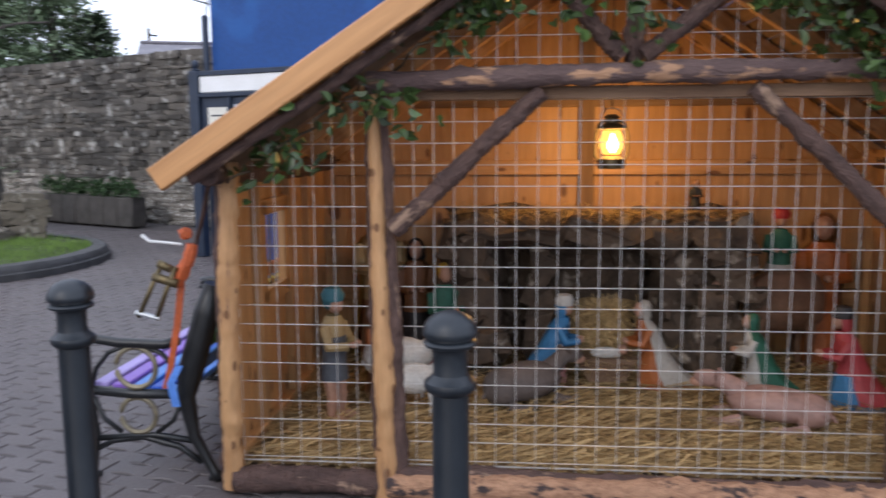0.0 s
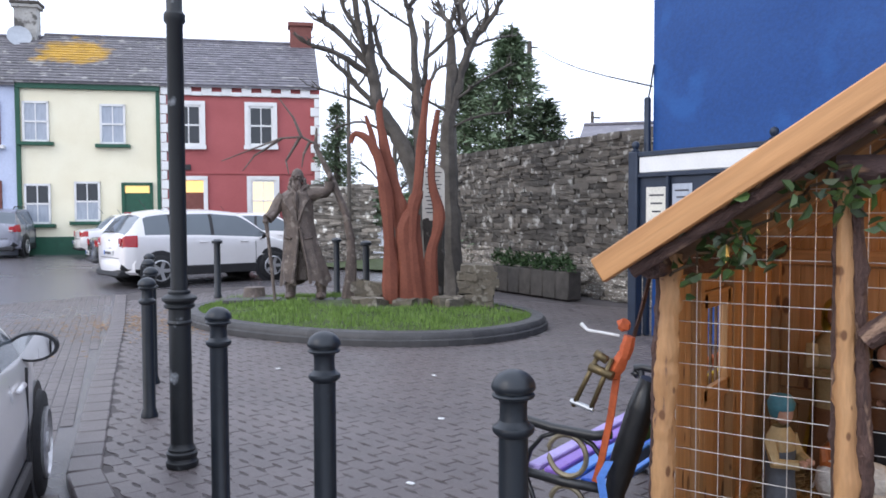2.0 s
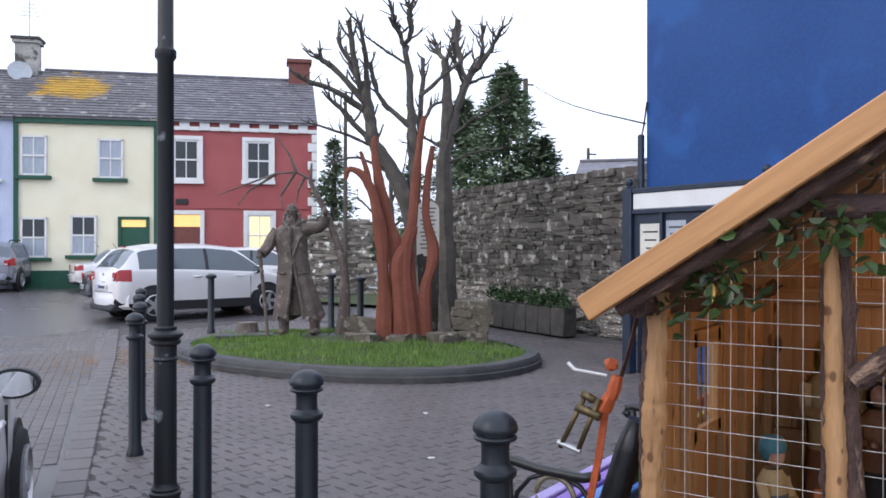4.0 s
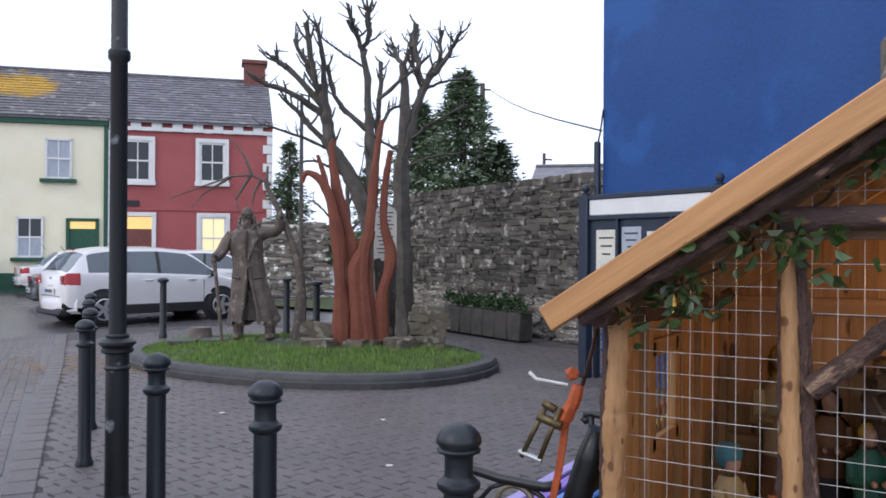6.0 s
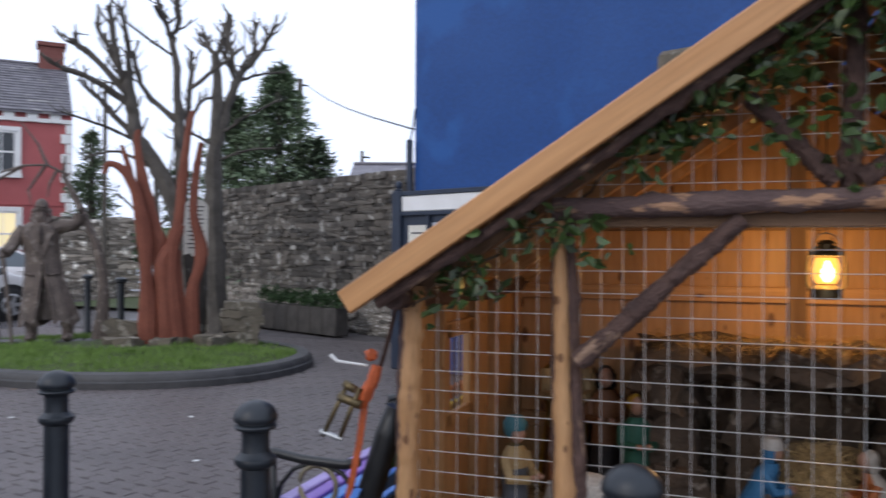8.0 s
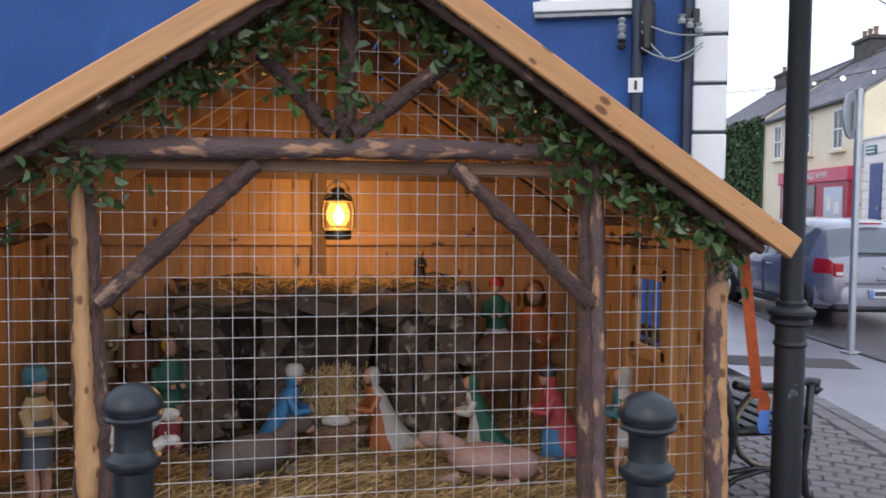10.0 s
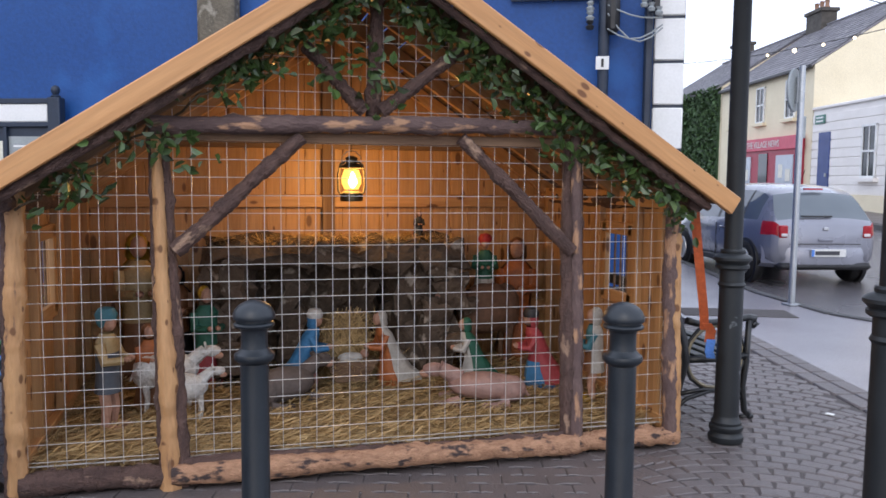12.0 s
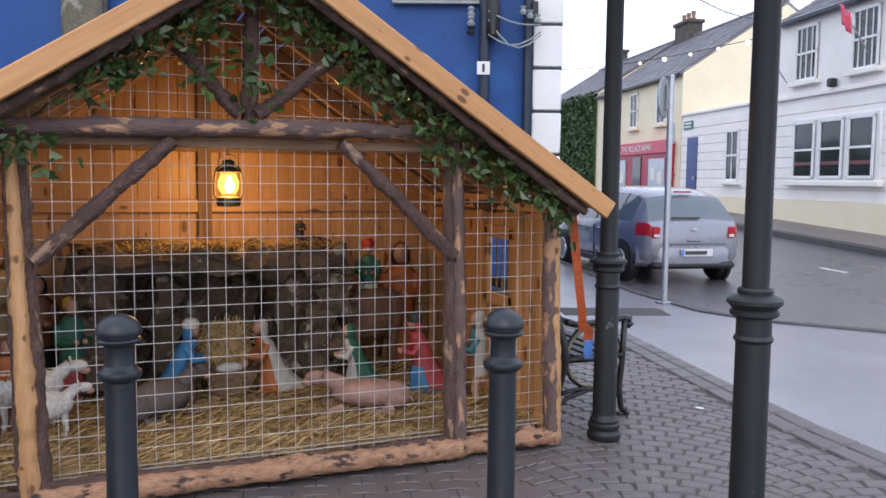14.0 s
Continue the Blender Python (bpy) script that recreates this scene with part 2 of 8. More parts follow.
TAILRED = mat("tail_light_red", (0.34, 0.012, 0.02), None, 0.15, 0, 9, 40, 0, emit=(0.8, 0.02, 0.02), power=0.04)
TAILCLEAR = mat("tail_light_clear", (0.7, 0.66, 0.66), None, 0.15, 0, 9, 40, 0)
PLATE = mat("number_plate", (0.72, 0.72, 0.70), None, 0.4, 0, 9, 40, 0)
PLATEBAR = mat("plate_bars", (0.05, 0.05, 0.06), None, 0.5, 0, 9, 40, 0)
GALV = mat("galvanised_steel", (0.42, 0.44, 0.46), (0.36, 0.38, 0.40), 0.45, 0.6, 8, 60, 0.05)
BRASS = mat("aged_brass", (0.16, 0.12, 0.06), None, 0.4, 0.7, 9, 60, 0)
FLAME = mat("lamp_glow", (1, 0.7, 0.25), None, 0.4, 0, 9, 40, 0, emit=(1.0, 0.50, 0.08), power=1.7)
FLAMECORE = mat("lamp_flame", (1, 0.9, 0.6), None, 0.4, 0, 9, 40, 0, emit=(1.0, 0.85, 0.45), power=6.0)
BULB = mat("festoon_bulb", (1, 0.85, 0.6), None, 0.4, 0, 9, 40, 0, emit=(1.0, 0.82, 0.55), power=4.0)
MAROON = mat("shop_red", (0.36, 0.02, 0.05), (0.30, 0.016, 0.04), 0.45, 0, 3, 30, 0)
DOORBLUE = mat("door_blue", (0.02, 0.05, 0.20), None, 0.4, 0, 3, 30, 0)
ORANGE = mat("orange_webbing", (0.52, 0.105, 0.028), (0.34, 0.068, 0.02), 0.7, 0, 30, 90, 0.2)
STRAPBLUE = mat("blue_webbing", (0.10, 0.26, 0.72), None, 0.6, 0, 30, 90, 0.2)
SIGNGREY = mat("sign_back", (0.34, 0.37, 0.38), (0.28, 0.31, 0.31), 0.5, 0.2, 6, 50, 0.05)
SIGNGREEN = mat("street_sign_green", (0.03, 0.16, 0.12), None, 0.4, 0, 9, 40, 0)
LIMESTONE = mat("carved_limestone", (0.62, 0.60, 0.54), (0.52, 0.50, 0.45), 0.8, 0, 4, 60, 0.15)
CABLE = mat("cable", (0.03, 0.03, 0.03), None, 0.6, 0, 9, 40, 0)
TERRA = mat("chimney_clay", (0.30, 0.17, 0.11), None, 0.8, 0, 5, 40, 0.2)
CHIMNEYRED = mat("chimney_red", (0.21, 0.075, 0.06), (0.17, 0.06, 0.05), 0.8, 0, 4, 30, 0.3)
POSTER = mat("poster_paper", (0.74, 0.72, 0.62), (0.62, 0.60, 0.55), 0.5, 0, 4, 30, 0)
PINKFLAG = mat("pink_flag", (0.62, 0.08, 0.14), (0.55, 0.07, 0.12), 0.7, 0, 5, 40, 0)
SLATCOL = [mat("slat_" + n, c, None, 0.45, 0, 6, 60, 0.05) for n, c in (
    ("purple", (0.30, 0.16, 0.62)), ("lilac", (0.45, 0.36, 0.72)), ("blue", (0.03, 0.12, 0.62)), ("sky", (0.10, 0.28, 0.75)),
    ("green", (0.03, 0.26, 0.08)), ("yellow", (0.75, 0.55, 0.03)), ("orange", (0.62, 0.16, 0.03)), ("red", (0.5, 0.03, 0.03)))]
GLASSCLEAR = bpy.data.materials.new("lantern_glass")
GLASSCLEAR.use_nodes = True
gb = GLASSCLEAR.node_tree.nodes["Principled BSDF"]
gb.inputs["Base Color"].default_value, gb.inputs["Roughness"].default_value = (1, 0.9, 0.7, 1), 0.02
gb.inputs["Transmission Weight"].default_value = 1.0


# ---- mesh helpers ----
def part(name, bm, material, parent=None, label="", m=None, smooth=False):
    me = bpy.data.meshes.new(name)
    bm.to_mesh(me)
    bm.free()
    for x in (material if isinstance(material, (list, tuple)) else [material]):
        me.materials.append(x)
    if smooth:
        for p in me.polygons:
            p.use_smooth = True
    me.set_sharp_from_angle(angle=radians(38))
    ob = new(name, me)
    if parent:
        ob.parent = parent
    if m is not None:
        ob.matrix_basis = m
    if label:
        tagged(ob, label)
    return ob


def share(name, me, parent, m):
    ob = new(name, me)
    ob.parent = parent
    ob.matrix_basis = m
    return ob


def root(name, label, category, m=None, group="", kind=""):
    e = new(name)
    e.empty_display_size = 0.1
    if m is not None:
        e.matrix_basis = m
    return tagged(e, label, category, group, kind)


def box(bm, c, s, rz=0.0, idx=0, bevel=0.0, m=None):
    mm = (m or Matrix.Identity(4)) @ Matrix.Translation(c) @ Matrix.Rotation(radians(rz), 4, "Z") @ Matrix.Diagonal((*s, 1))
    r = bmesh.ops.create_cube(bm, size=1, matrix=mm)
    fs = {f for v in r["verts"] for f in v.link_faces}
    for f in fs:
        f.material_index = idx
    if bevel:
        es = list({e for v in r["verts"] for e in v.link_edges})
        bmesh.ops.bevel(bm, geom=es, offset=bevel, segments=1, affect="EDGES", profile=0.5)
    return r["verts"]


def boxed(c, s, rz=0.0, bevel=0.0):
    bm = bmesh.new()
    box(bm, c, s, rz, 0, bevel)
    return bm


def lathe(bm, profile, seg=16, m=None, idx=0):
    rings = []
    for r, z in profile:
        rings.append([bm.verts.new((m or Matrix.Identity(4)) @ Vector((r * math.cos(2 * math.pi * i / seg), r * math.sin(2 * math.pi * i / seg), z))) for i in range(seg)])
    for a, b in zip(rings, rings[1:]):
        for i in range(seg):
            f = bm.faces.new((a[i], a[(i + 1) % seg], b[(i + 1) % seg], b[i]))
            f.material_index = idx
            f.smooth = True
    for ring, flip in ((rings[0], True), (rings[-1], False)):
        f = bm.faces.new(ring[::-1] if flip else ring)
        f.material_index = idx
    return rings


def tube(bm, pts, radii, seg=8, idx=0, wobble=0.0, rng=None, cap=True):
    pts = [Vector(p) for p in pts]
    if isinstance(radii, (int, float)):
        radii = [radii] * len(pts)
    rings = []
    up = Vector((0, 0, 1)) if abs((pts[-1] - pts[0]).normalized().z) < 0.9 else Vector((0, 1, 0))
    for i, p in enumerate(pts):
        d = (pts[min(i + 1, len(pts) - 1)] - pts[max(i - 1, 0)]).normalized()
        a = d.cross(up).normalized()
        b = d.cross(a).normalized()
        ring = []
        for k in range(seg):
            w = 1 + (rng.uniform(-wobble, wobble) if rng else 0)
            t = 2 * math.pi * k / seg
            ring.append(bm.verts.new(p + (a * math.cos(t) + b * math.sin(t)) * radii[i] * w))
        rings.append(ring)
    for r0, r1 in zip(rings, rings[1:]):
        for k in range(seg):
            f = bm.faces.new((r0[k], r0[(k + 1) % seg], r1[(k + 1) % seg], r1[k]))
            f.material_index = idx
            f.smooth = True
    if cap:
        for ring in (rings[0][::-1], rings[-1]):
            bm.faces.new(ring).material_index = idx


def log_bm(length, r0, r1, rng, bend=0.02, seg=14, steps=70, wobble=0.09):
    """A knotty log along local x."""
    bm = bmesh.new()
    pts, rad = [], []
    p1, p2 = rng.uniform(0, 6), rng.uniform(0, 6)
    for i in range(steps + 1):
        t = i / steps
        pts.append((length * t, bend * math.sin(3 * t + p1) - bend * math.sin(p1) * (1 - t) - bend * math.sin(3 + p1) * t, bend * 0.6 * math.sin(5 * t + p2)))
        rad.append((r0 + (r1 - r0) * t) * (1 + 0.08 * math.sin(17 * t + p1) + rng.uniform(-0.07, 0.12)))
    rad = [0.5 * v + 0.25 * (rad[max(0, i - 1)] + rad[min(steps, i + 1)]) for i, v in enumerate(rad)]
    tube(bm, pts, rad, seg, 0, wobble, rng)
    # swollen knots where side branches were cut
    for _ in range(int(length / 0.13)):
        kx, a = rng.uniform(0.04, 0.96) * length, rng.uniform(0, 2 * math.pi)
        d = Vector((0, math.cos(a), math.sin(a)))
        c = Vector((kx, 0, 0)) + d * r0
        for v in bm.verts:
            if abs(v.co.x - kx) < 0.08:
                v.co += d * 0.013 * math.exp(-((v.co - c).length / 0.026) ** 2)
    bmesh.ops.recalc_face_normals(bm, faces=bm.faces)
    return bm


def along(a, b, roll=0.0):
    """A pose whose local x runs from a to b."""
    a, b = Vector(a), Vector(b)
    x = (b - a).normalized()
    up = Vector((0, 0, 1)) if abs(x.z) < 0.95 else Vector((0, 1, 0))
    y = up.cross(x).normalized()
    z = x.cross(y)
    return Matrix.Translation(a) @ Matrix((x, y, z)).transposed().to_4x4() @ Matrix.Rotation(roll, 4, "X")


def log_part(name, a, b, r0, r1, material, parent, seed, bend=0.015, label=""):
    rng = random.Random(seed)
    return part(name, log_bm((Vector(b) - Vector(a)).length, r0, r1, rng, bend), material, parent, label, along(a, b), True)


def plank(name, a, b, w, t, material, parent, label="", roll=0.0, bevel=0.004):
    """A board from a to b: w is its width (local y), t its thickness (local z)."""
    ln = (Vector(b) - Vector(a)).length
    return part(name, boxed((ln / 2, 0, 0), (ln, w, t), 0, bevel), material, parent, label, along(a, b, roll))


def prism(bm, poly, y0, y1, idx=0, m=None):
    """A polygon in the xz plane, pushed from y0 to y1."""
    m = m or Matrix.Identity(4)
    a = [bm.verts.new(m @ Vector((x, y0, z))) for x, z in poly]
    b = [bm.verts.new(m @ Vector((x, y1, z))) for x, z in poly]
    n = len(poly)
    fs = [bm.faces.new(a), bm.faces.new(b[::-1])]
    for i in range(n):
        fs.append(bm.faces.new((a[i], b[i], b[(i + 1) % n], a[(i + 1) % n])))
    for f in fs:
        f.material_index = idx
    bmesh.ops.recalc_face_normals(bm, faces=fs)
    return fs


# ---- ground ----
def blend_line(keys, x):
    """A smooth curve through (x, value) keys."""
    if x <= keys[0][0]:
        return keys[0][1]
    for (xa, a), (xb, b) in zip(keys, keys[1:]):
        if x <= xb:
            t = (x - xa) / (xb - xa)
            return a + (b - a) * (0.5 * t + 0.5 * t * t * (3 - 2 * t))
    return keys[-1][1]


def rise(x, y):
    """The street climbs gently away from the square."""
    r = math.hypot(x, y + 3)
    k = 0.04 if x > 0 else 0.014
    return k * max(0.0, min(r, 60) - 14.5)


def sheet(name, x0, x1, y0, y1, step, material, label, dz=0.0, keep=None, kind="structure"):
    bm = bmesh.new()
    nx, ny = max(1, round((x1 - x0) / step)), max(1, round((y1 - y0) / step))
    grid = [[bm.verts.new((x0 + (x1 - x0) * i / nx, y0 + (y1 - y0) * j / ny, 0)) for j in range(ny + 1)] for i in range(nx + 1)]
    for col in grid:
        for v in col:
            v.co.z = rise(v.co.x, v.co.y) + dz
    for i in range(nx):
        for j in range(ny):
            if keep is None or keep((grid[i][j].co + grid[i + 1][j + 1].co) / 2):
                bm.faces.new((grid[i][j], grid[i + 1][j], grid[i + 1][j + 1], grid[i][j + 1]))
    bmesh.ops.delete(bm, geom=[v for v in bm.verts if not v.link_faces], context="VERTS")
    return tagged(part(name, bm, material), label, name, kind=kind)


def ground():
    bm = bmesh.new()
    xs = [-1500, -600, -200, -100] + list(range(-64, 66, 4)) + [100, 200, 600, 1500]
    vs = [[bm.verts.new((x, y, rise(x, y) - 0.06)) for y in xs] for x in xs]
    for i in range(len(xs) - 1):
        for j in range(len(xs) - 1):
            bm.faces.new((vs[i][j], vs[i + 1][j], vs[i + 1][j + 1], vs[i][j + 1]))
    return tagged(part("ground", bm, ASPHALT), "wet dark asphalt ground reaching to the distance", "ground", kind="structure")


ground()
KERB_LINE = [(-14.5, 6.1), (-11.0, 3.75), (-7.4, 1.25), (-5.05, -0.35), (-3.95, -0.85), (-2.85, -1.13), (-1.75, -1.4), (-0.55, -1.75), (0.6, -2.05), (1.9, -2.15), (3.0, -2.2)]
PAVE_POLY = KERB_LINE + [(3.22, -0.3), (3.5, 1.0), (3.95, 2.9), (3.95, 3.35), (-4.2, 6.8), (-4.2, 12), (-20, 16)]


def inside(x, y, poly):
    ok = False
    for (x0, y0), (x1, y1) in zip(poly, poly[1:] + poly[:1]):
        if (y0 > y) != (y1 > y) and x < (x1 - x0) * (y - y0) / (y1 - y0) + x0:
            ok = not ok
    return ok


def slab(name, poly, z, depth, material, label, category):
    bm = bmesh.new()
    top = [bm.verts.new((x, y, z)) for x, y in poly]
    low = [bm.verts.new((x, y, z - depth)) for x, y in poly]
    bm.faces.new(top)
    for i in range(len(poly)):
        j = (i + 1) % len(poly)
        bm.faces.new((top[i], low[i], low[j], top[j]))
    bmesh.ops.recalc_face_normals(bm, faces=bm.faces)
    return tagged(part(name, bm, material), label, category, kind="structure")


pavement = slab("pavement", PAVE_POLY, -0.007, 0.3, PAVEBED, "damp grey setts laid in arches over the town square", "pavement")
slab("footpath", [(3.0, -2.2), (3.22, -0.3), (3.5, 1.0), (3.95, 2.9), (3.95, 3.35), (4.6, 7.6), (6.6, 12.5), (8.4, 19.0), (9.5, 19.0), (7.0, 8.6), (6.0, 5.3), (5.75, 3.6), (6.0, 2.75), (6.7, 1.85), (8.2, 0.2), (9.0, -2.2)], -0.004, 0.3, CONCRETE, "wet grey concrete footpath beside the road", "footpath")


def kerbs(line, name, label, w=0.13, h=0.012, ln=0.9, stone=None):
    r = root(name, label, "kerb", kind="structure")
    for a, b in zip(line, line[1:]):
        a, b = Vector((*a, 0)), Vector((*b, 0))
        n = max(1, round((b - a).length / ln))
        for i in range(n):
            p, q = a.lerp(b, i / n), a.lerp(b, (i + 1) / n)
            L = (q - p).length
            part("kerb_stone", boxed((L / 2, 0, -0.14), (L - 0.012, w, 0.3), 0, 0.012), stone or KERB, r, m=Matrix.Translation((0, 0, h + 0.002)) @ along(p, q))
    return r


kerbs(KERB_LINE, "kerb", "grey block kerb along the paved square", 0.2, 0.004, 0.3, PAVER)
kerbs([(9.5, 19.0), (7.0, 8.6), (6.0, 5.3), (5.75, 3.6), (6.0, 2.75), (6.7, 1.85), (8.2, 0.2), (9.0, -2.2)], "kerb", "worn concrete kerb curving round the corner", 0.12, 0.004)

kerbs([(3.0, -2.2), (3.22, -0.3), (3.5, 1.0), (3.95, 2.9)], "paving_edge", "flush edging blocks between paving and footpath", 0.14, -0.003, 0.3, PAVER)
kerbs([(3.147, -2.2), (3.366, -0.3), (3.646, 1.0), (4.094, 2.9)], "paving_edge", "second row of flush edging blocks by the footpath", 0.14, -0.002, 0.3, PAVER)
part_patch = part("tarmac_patch", boxed((4.75, 3.9, -0.003), (1.2, 0.5, 0.012), -20), PAVEBED)
tagged(part_patch, "dark patched utility trench in the concrete footpath", "patch", kind="structure")


BLOCKSTONE = mat("mossy_block", (0.16, 0.135, 0.10), (0.09, 0.08, 0.06), 0.95, 0, 6, 30, 0.7, spots=(0.30, 0.27, 0.22), spot_at=0.6, spot_scale=6)


def blue_wall():
    """The gable of the blue building; local x runs along it, local -y faces the square."""
    m = Matrix.Translation((-4.2, 6.81, 0)) @ Matrix.Rotation(math.atan2(-0.39, 0.92), 4, "Z")
    r = root("wall_north", "bright blue rendered gable wall of a town building", "wall", m, kind="structure")
    L, D, H = 8.62, 7.0, 7.4
    w0, w1, wz0, wz1 = 6.93, 7.72, 3.42, 4.7
    bm = bmesh.new()
    for x0, x1, z0, z1 in ((0, L, 0, 2.2), (0, w0, 2.2, H), (w1, L, 2.2, H), (w0, w1, 2.2, wz0), (w0, w1, wz1, H)):
        box(bm, ((x0 + x1) / 2, 0.2, (z0 + z1) / 2), (x1 - x0, 0.4, z1 - z0))
    box(bm, (0.2, D / 2 + 0.2, H / 2), (0.4, D - 0.4, H))
    box(bm, (L - 0.2, D / 2 + 0.2, H / 2), (0.4, D - 0.4, H))
    box(bm, (L / 2, D + 0.15, H / 2), (L, 0.3, H))
    part("wall", bm, BLUE, r)
    roof = bmesh.new()
    prism(roof, [(-0.2, H), (L + 0.2, H), (L / 2, H + 2.6)], -0.1, D + 0.2)
    part("roof", roof, SLATE, r)
    part("downpipe", boxed((-0.05, -0.05, 1.5), (0.08, 0.08, 3.0), 0, 0.02), DARKBLUE, r)
    bm = bmesh.new()
    tube(bm, [(-0.05, -0.04, 2.98), (-0.02, -0.03, 3.12), (0.02, -0.02, 3.4)], 0.012, 5)
    part("cable", bm, CABLE, r)
    # quoins
    for k in range(15):
        z0 = 0.02 + k * 0.44
        part("quoin", boxed((L - 0.15, -0.012, z0 + 0.205), (0.3, 0.05, 0.41), 0, 0.012), WHITE, r)
    part("quoin_backing", boxed((L - 0.15, -0.004, 3.3), (0.3, 0.02, 6.6)), DARKBLUE, r)
    part("downpipe", boxed((L - 0.36, -0.07, 3.7), (0.08, 0.09, 7.4), 0, 0.02), DARKBLUE, r)
    # gable window
    w = part("window_frame", bmesh.new(), WHITE, r, "white plastic window frame")
    bm = bmesh.new()
    cx, cw = (w0 + w1) / 2, w1 - w0
    for c, s in (((cx, 0.05, wz0 + 0.05), (cw, 0.12, 0.1)), ((cx, 0.05, wz1 - 0.05), (cw, 0.12, 0.1)), ((w0 + 0.045, 0.05, (wz0 + wz1) / 2), (0.09, 0.12, wz1 - wz0)), ((w1 - 0.045, 0.05, (wz0 + wz1) / 2), (0.09, 0.12, wz1 - wz0))):
        box(bm, c, s)
    bm.to_mesh(w.data)
    bm.free()
    part("pane", boxed((cx, 0.07, (wz0 + wz1) / 2), (cw - 0.1, 0.02, wz1 - wz0 - 0.1)), GLASS, w)
    part("window_sill", boxed((cx, -0.04, wz0 - 0.05), (cw + 0.12, 0.14, 0.1), 0, 0.01), WHITE, w)
    part("sill_shadow_strip", boxed((cx, -0.03, wz0 - 0.125), (cw + 0.1, 0.1, 0.04), 0, 0.005), SIGNGREY, w)
    # rough block stub of an old chimney breast
    part("stone_block", boxed((3.76, -0.12, 3.1), (0.42, 0.24, 0.88), 0, 0.05), BLOCKSTONE, r, "mossy concrete block sticking out of the wall")
    # cable bracket
    br = part("cable_bracket", boxed((L - 0.3, -0.12, 3.2), (0.06, 0.18, 0.16), 0, 0.01), BLACKPLASTIC, r)
    bm = bmesh.new()
    for k in range(3):
        lathe(bm, [(0.03, 0), (0.04, 0.03), (0.02, 0.05), (0.035, 0.08)], 8, Matrix.Translation((L - 0.42 + 0.07 * k, -0.2, 3.15 - 0.04 * k)))
    part("insulator", bm, SIGNGREY, br)
    return r


def notice_board():
    """A glazed board on two posts, standing just off the blue wall."""
    m = Matrix.Translation((-4.2, 6.81, 0)) @ Matrix.Rotation(math.atan2(-0.39, 0.92), 4, "Z") @ Matrix.Translation((0, -0.16, 0))
    r = root("notice_board", "dark-framed glazed notice board with white header on two posts", "notice board", m)
    for x in (-0.14, 1.85):
        p = part("post", boxed((x, 0, 1.16), (0.15, 0.12, 2.32), 0, 0.012), DARKBLUE, r)
        bm = bmesh.new()
        lathe(bm, [(0.05, 2.32), (0.055, 2.335), (0.03, 2.35), (0.045, 2.38), (0.05, 2.41), (0.035, 2.44), (0.005, 2.455)], 14, Matrix.Translation((x, 0, 0)))
        part("finial", bm, DARKBLUE, p)
    for z, h in ((2.28, 0.06), (2.02, 0.055), (1.1, 0.07)):
        part("rail", boxed((0.855, 0, z), (1.84, 0.09, h), 0, 0.008), DARKBLUE, r)
    hd = part("header", boxed((0.855, -0.005, 2.15), (1.82, 0.05, 0.205), 0, 0.012), WHITE, r, "plain white header panel")
    cs = part("case", boxed((0.855, 0.02, 1.565), (1.83, 0.04, 0.86)), DARKBLUE, r)
    for x, z, w, h, mt in ((0.22, 1.62, 0.34, 0.5, POSTER), (0.62, 1.7, 0.3, 0.4, NETGLASS), (0.2, 1.27, 0.3, 0.16, YELLOWLINE), (1.02, 1.6, 0.32, 0.48, POSTER), (1.45, 1.62, 0.38, 0.54, SIGNGREY)):
        ps = part("poster", boxed((x, -0.004, z), (w, 0.006, h)), mt, cs)
        for k in range(3):
            part("text_bar", boxed((x, -0.009, z + h * (0.3 - 0.2 * k)), (w * (0.7 - 0.15 * k), 0.003, 0.02)), PLATEBAR if mt is not SIGNGREY else WHITE, ps)
    part("mullion", boxed((0.42, -0.03, 1.565), (0.04, 0.03, 0.86)), DARKBLUE, cs)
    part("mullion", boxed((1.24, -0.03, 1.565), (0.04, 0.03, 0.86)), DARKBLUE, cs)


SOOT = mat("sooty_brick", (0.09, 0.08, 0.07), (0.05, 0.045, 0.04), 0.9, 0, 5, 40, 0.4)
STACK = mat("weathered_chimney_render", (0.46, 0.45, 0.42), (0.30, 0.29, 0.27), 0.9, 0, 3, 30, 0.3, spots=(0.10, 0.095, 0.085), spot_at=0.58, spot_scale=2.5)
ROCKGREY = mat("mossy_concrete", (0.30, 0.29, 0.22), (0.20, 0.20, 0.15), 0.9, 0, 5, 40, 0.5)
blue_wall()
notice_board()


def rock_mesh(name, rng, material):
    bm = bmesh.new()
    bmesh.ops.create_cube(bm, size=1)
    bmesh.ops.subdivide_edges(bm, edges=bm.edges[:], cuts=1, use_grid_fill=True)
    for v in bm.verts:
        f = 0.82 + 0.18 * (1 if sum(abs(c) > 0.4 for c in v.co) < 3 else rng.uniform(0.4, 0.9))
        v.co = Vector((v.co.x * f, v.co.y * f, v.co.z * f)) + Vector([rng.uniform(-0.05, 0.05) for _ in range(3)])
    me = bpy.data.meshes.new(name)
    bm.to_mesh(me)
    bm.free()
    me.materials.append(material)
    return me


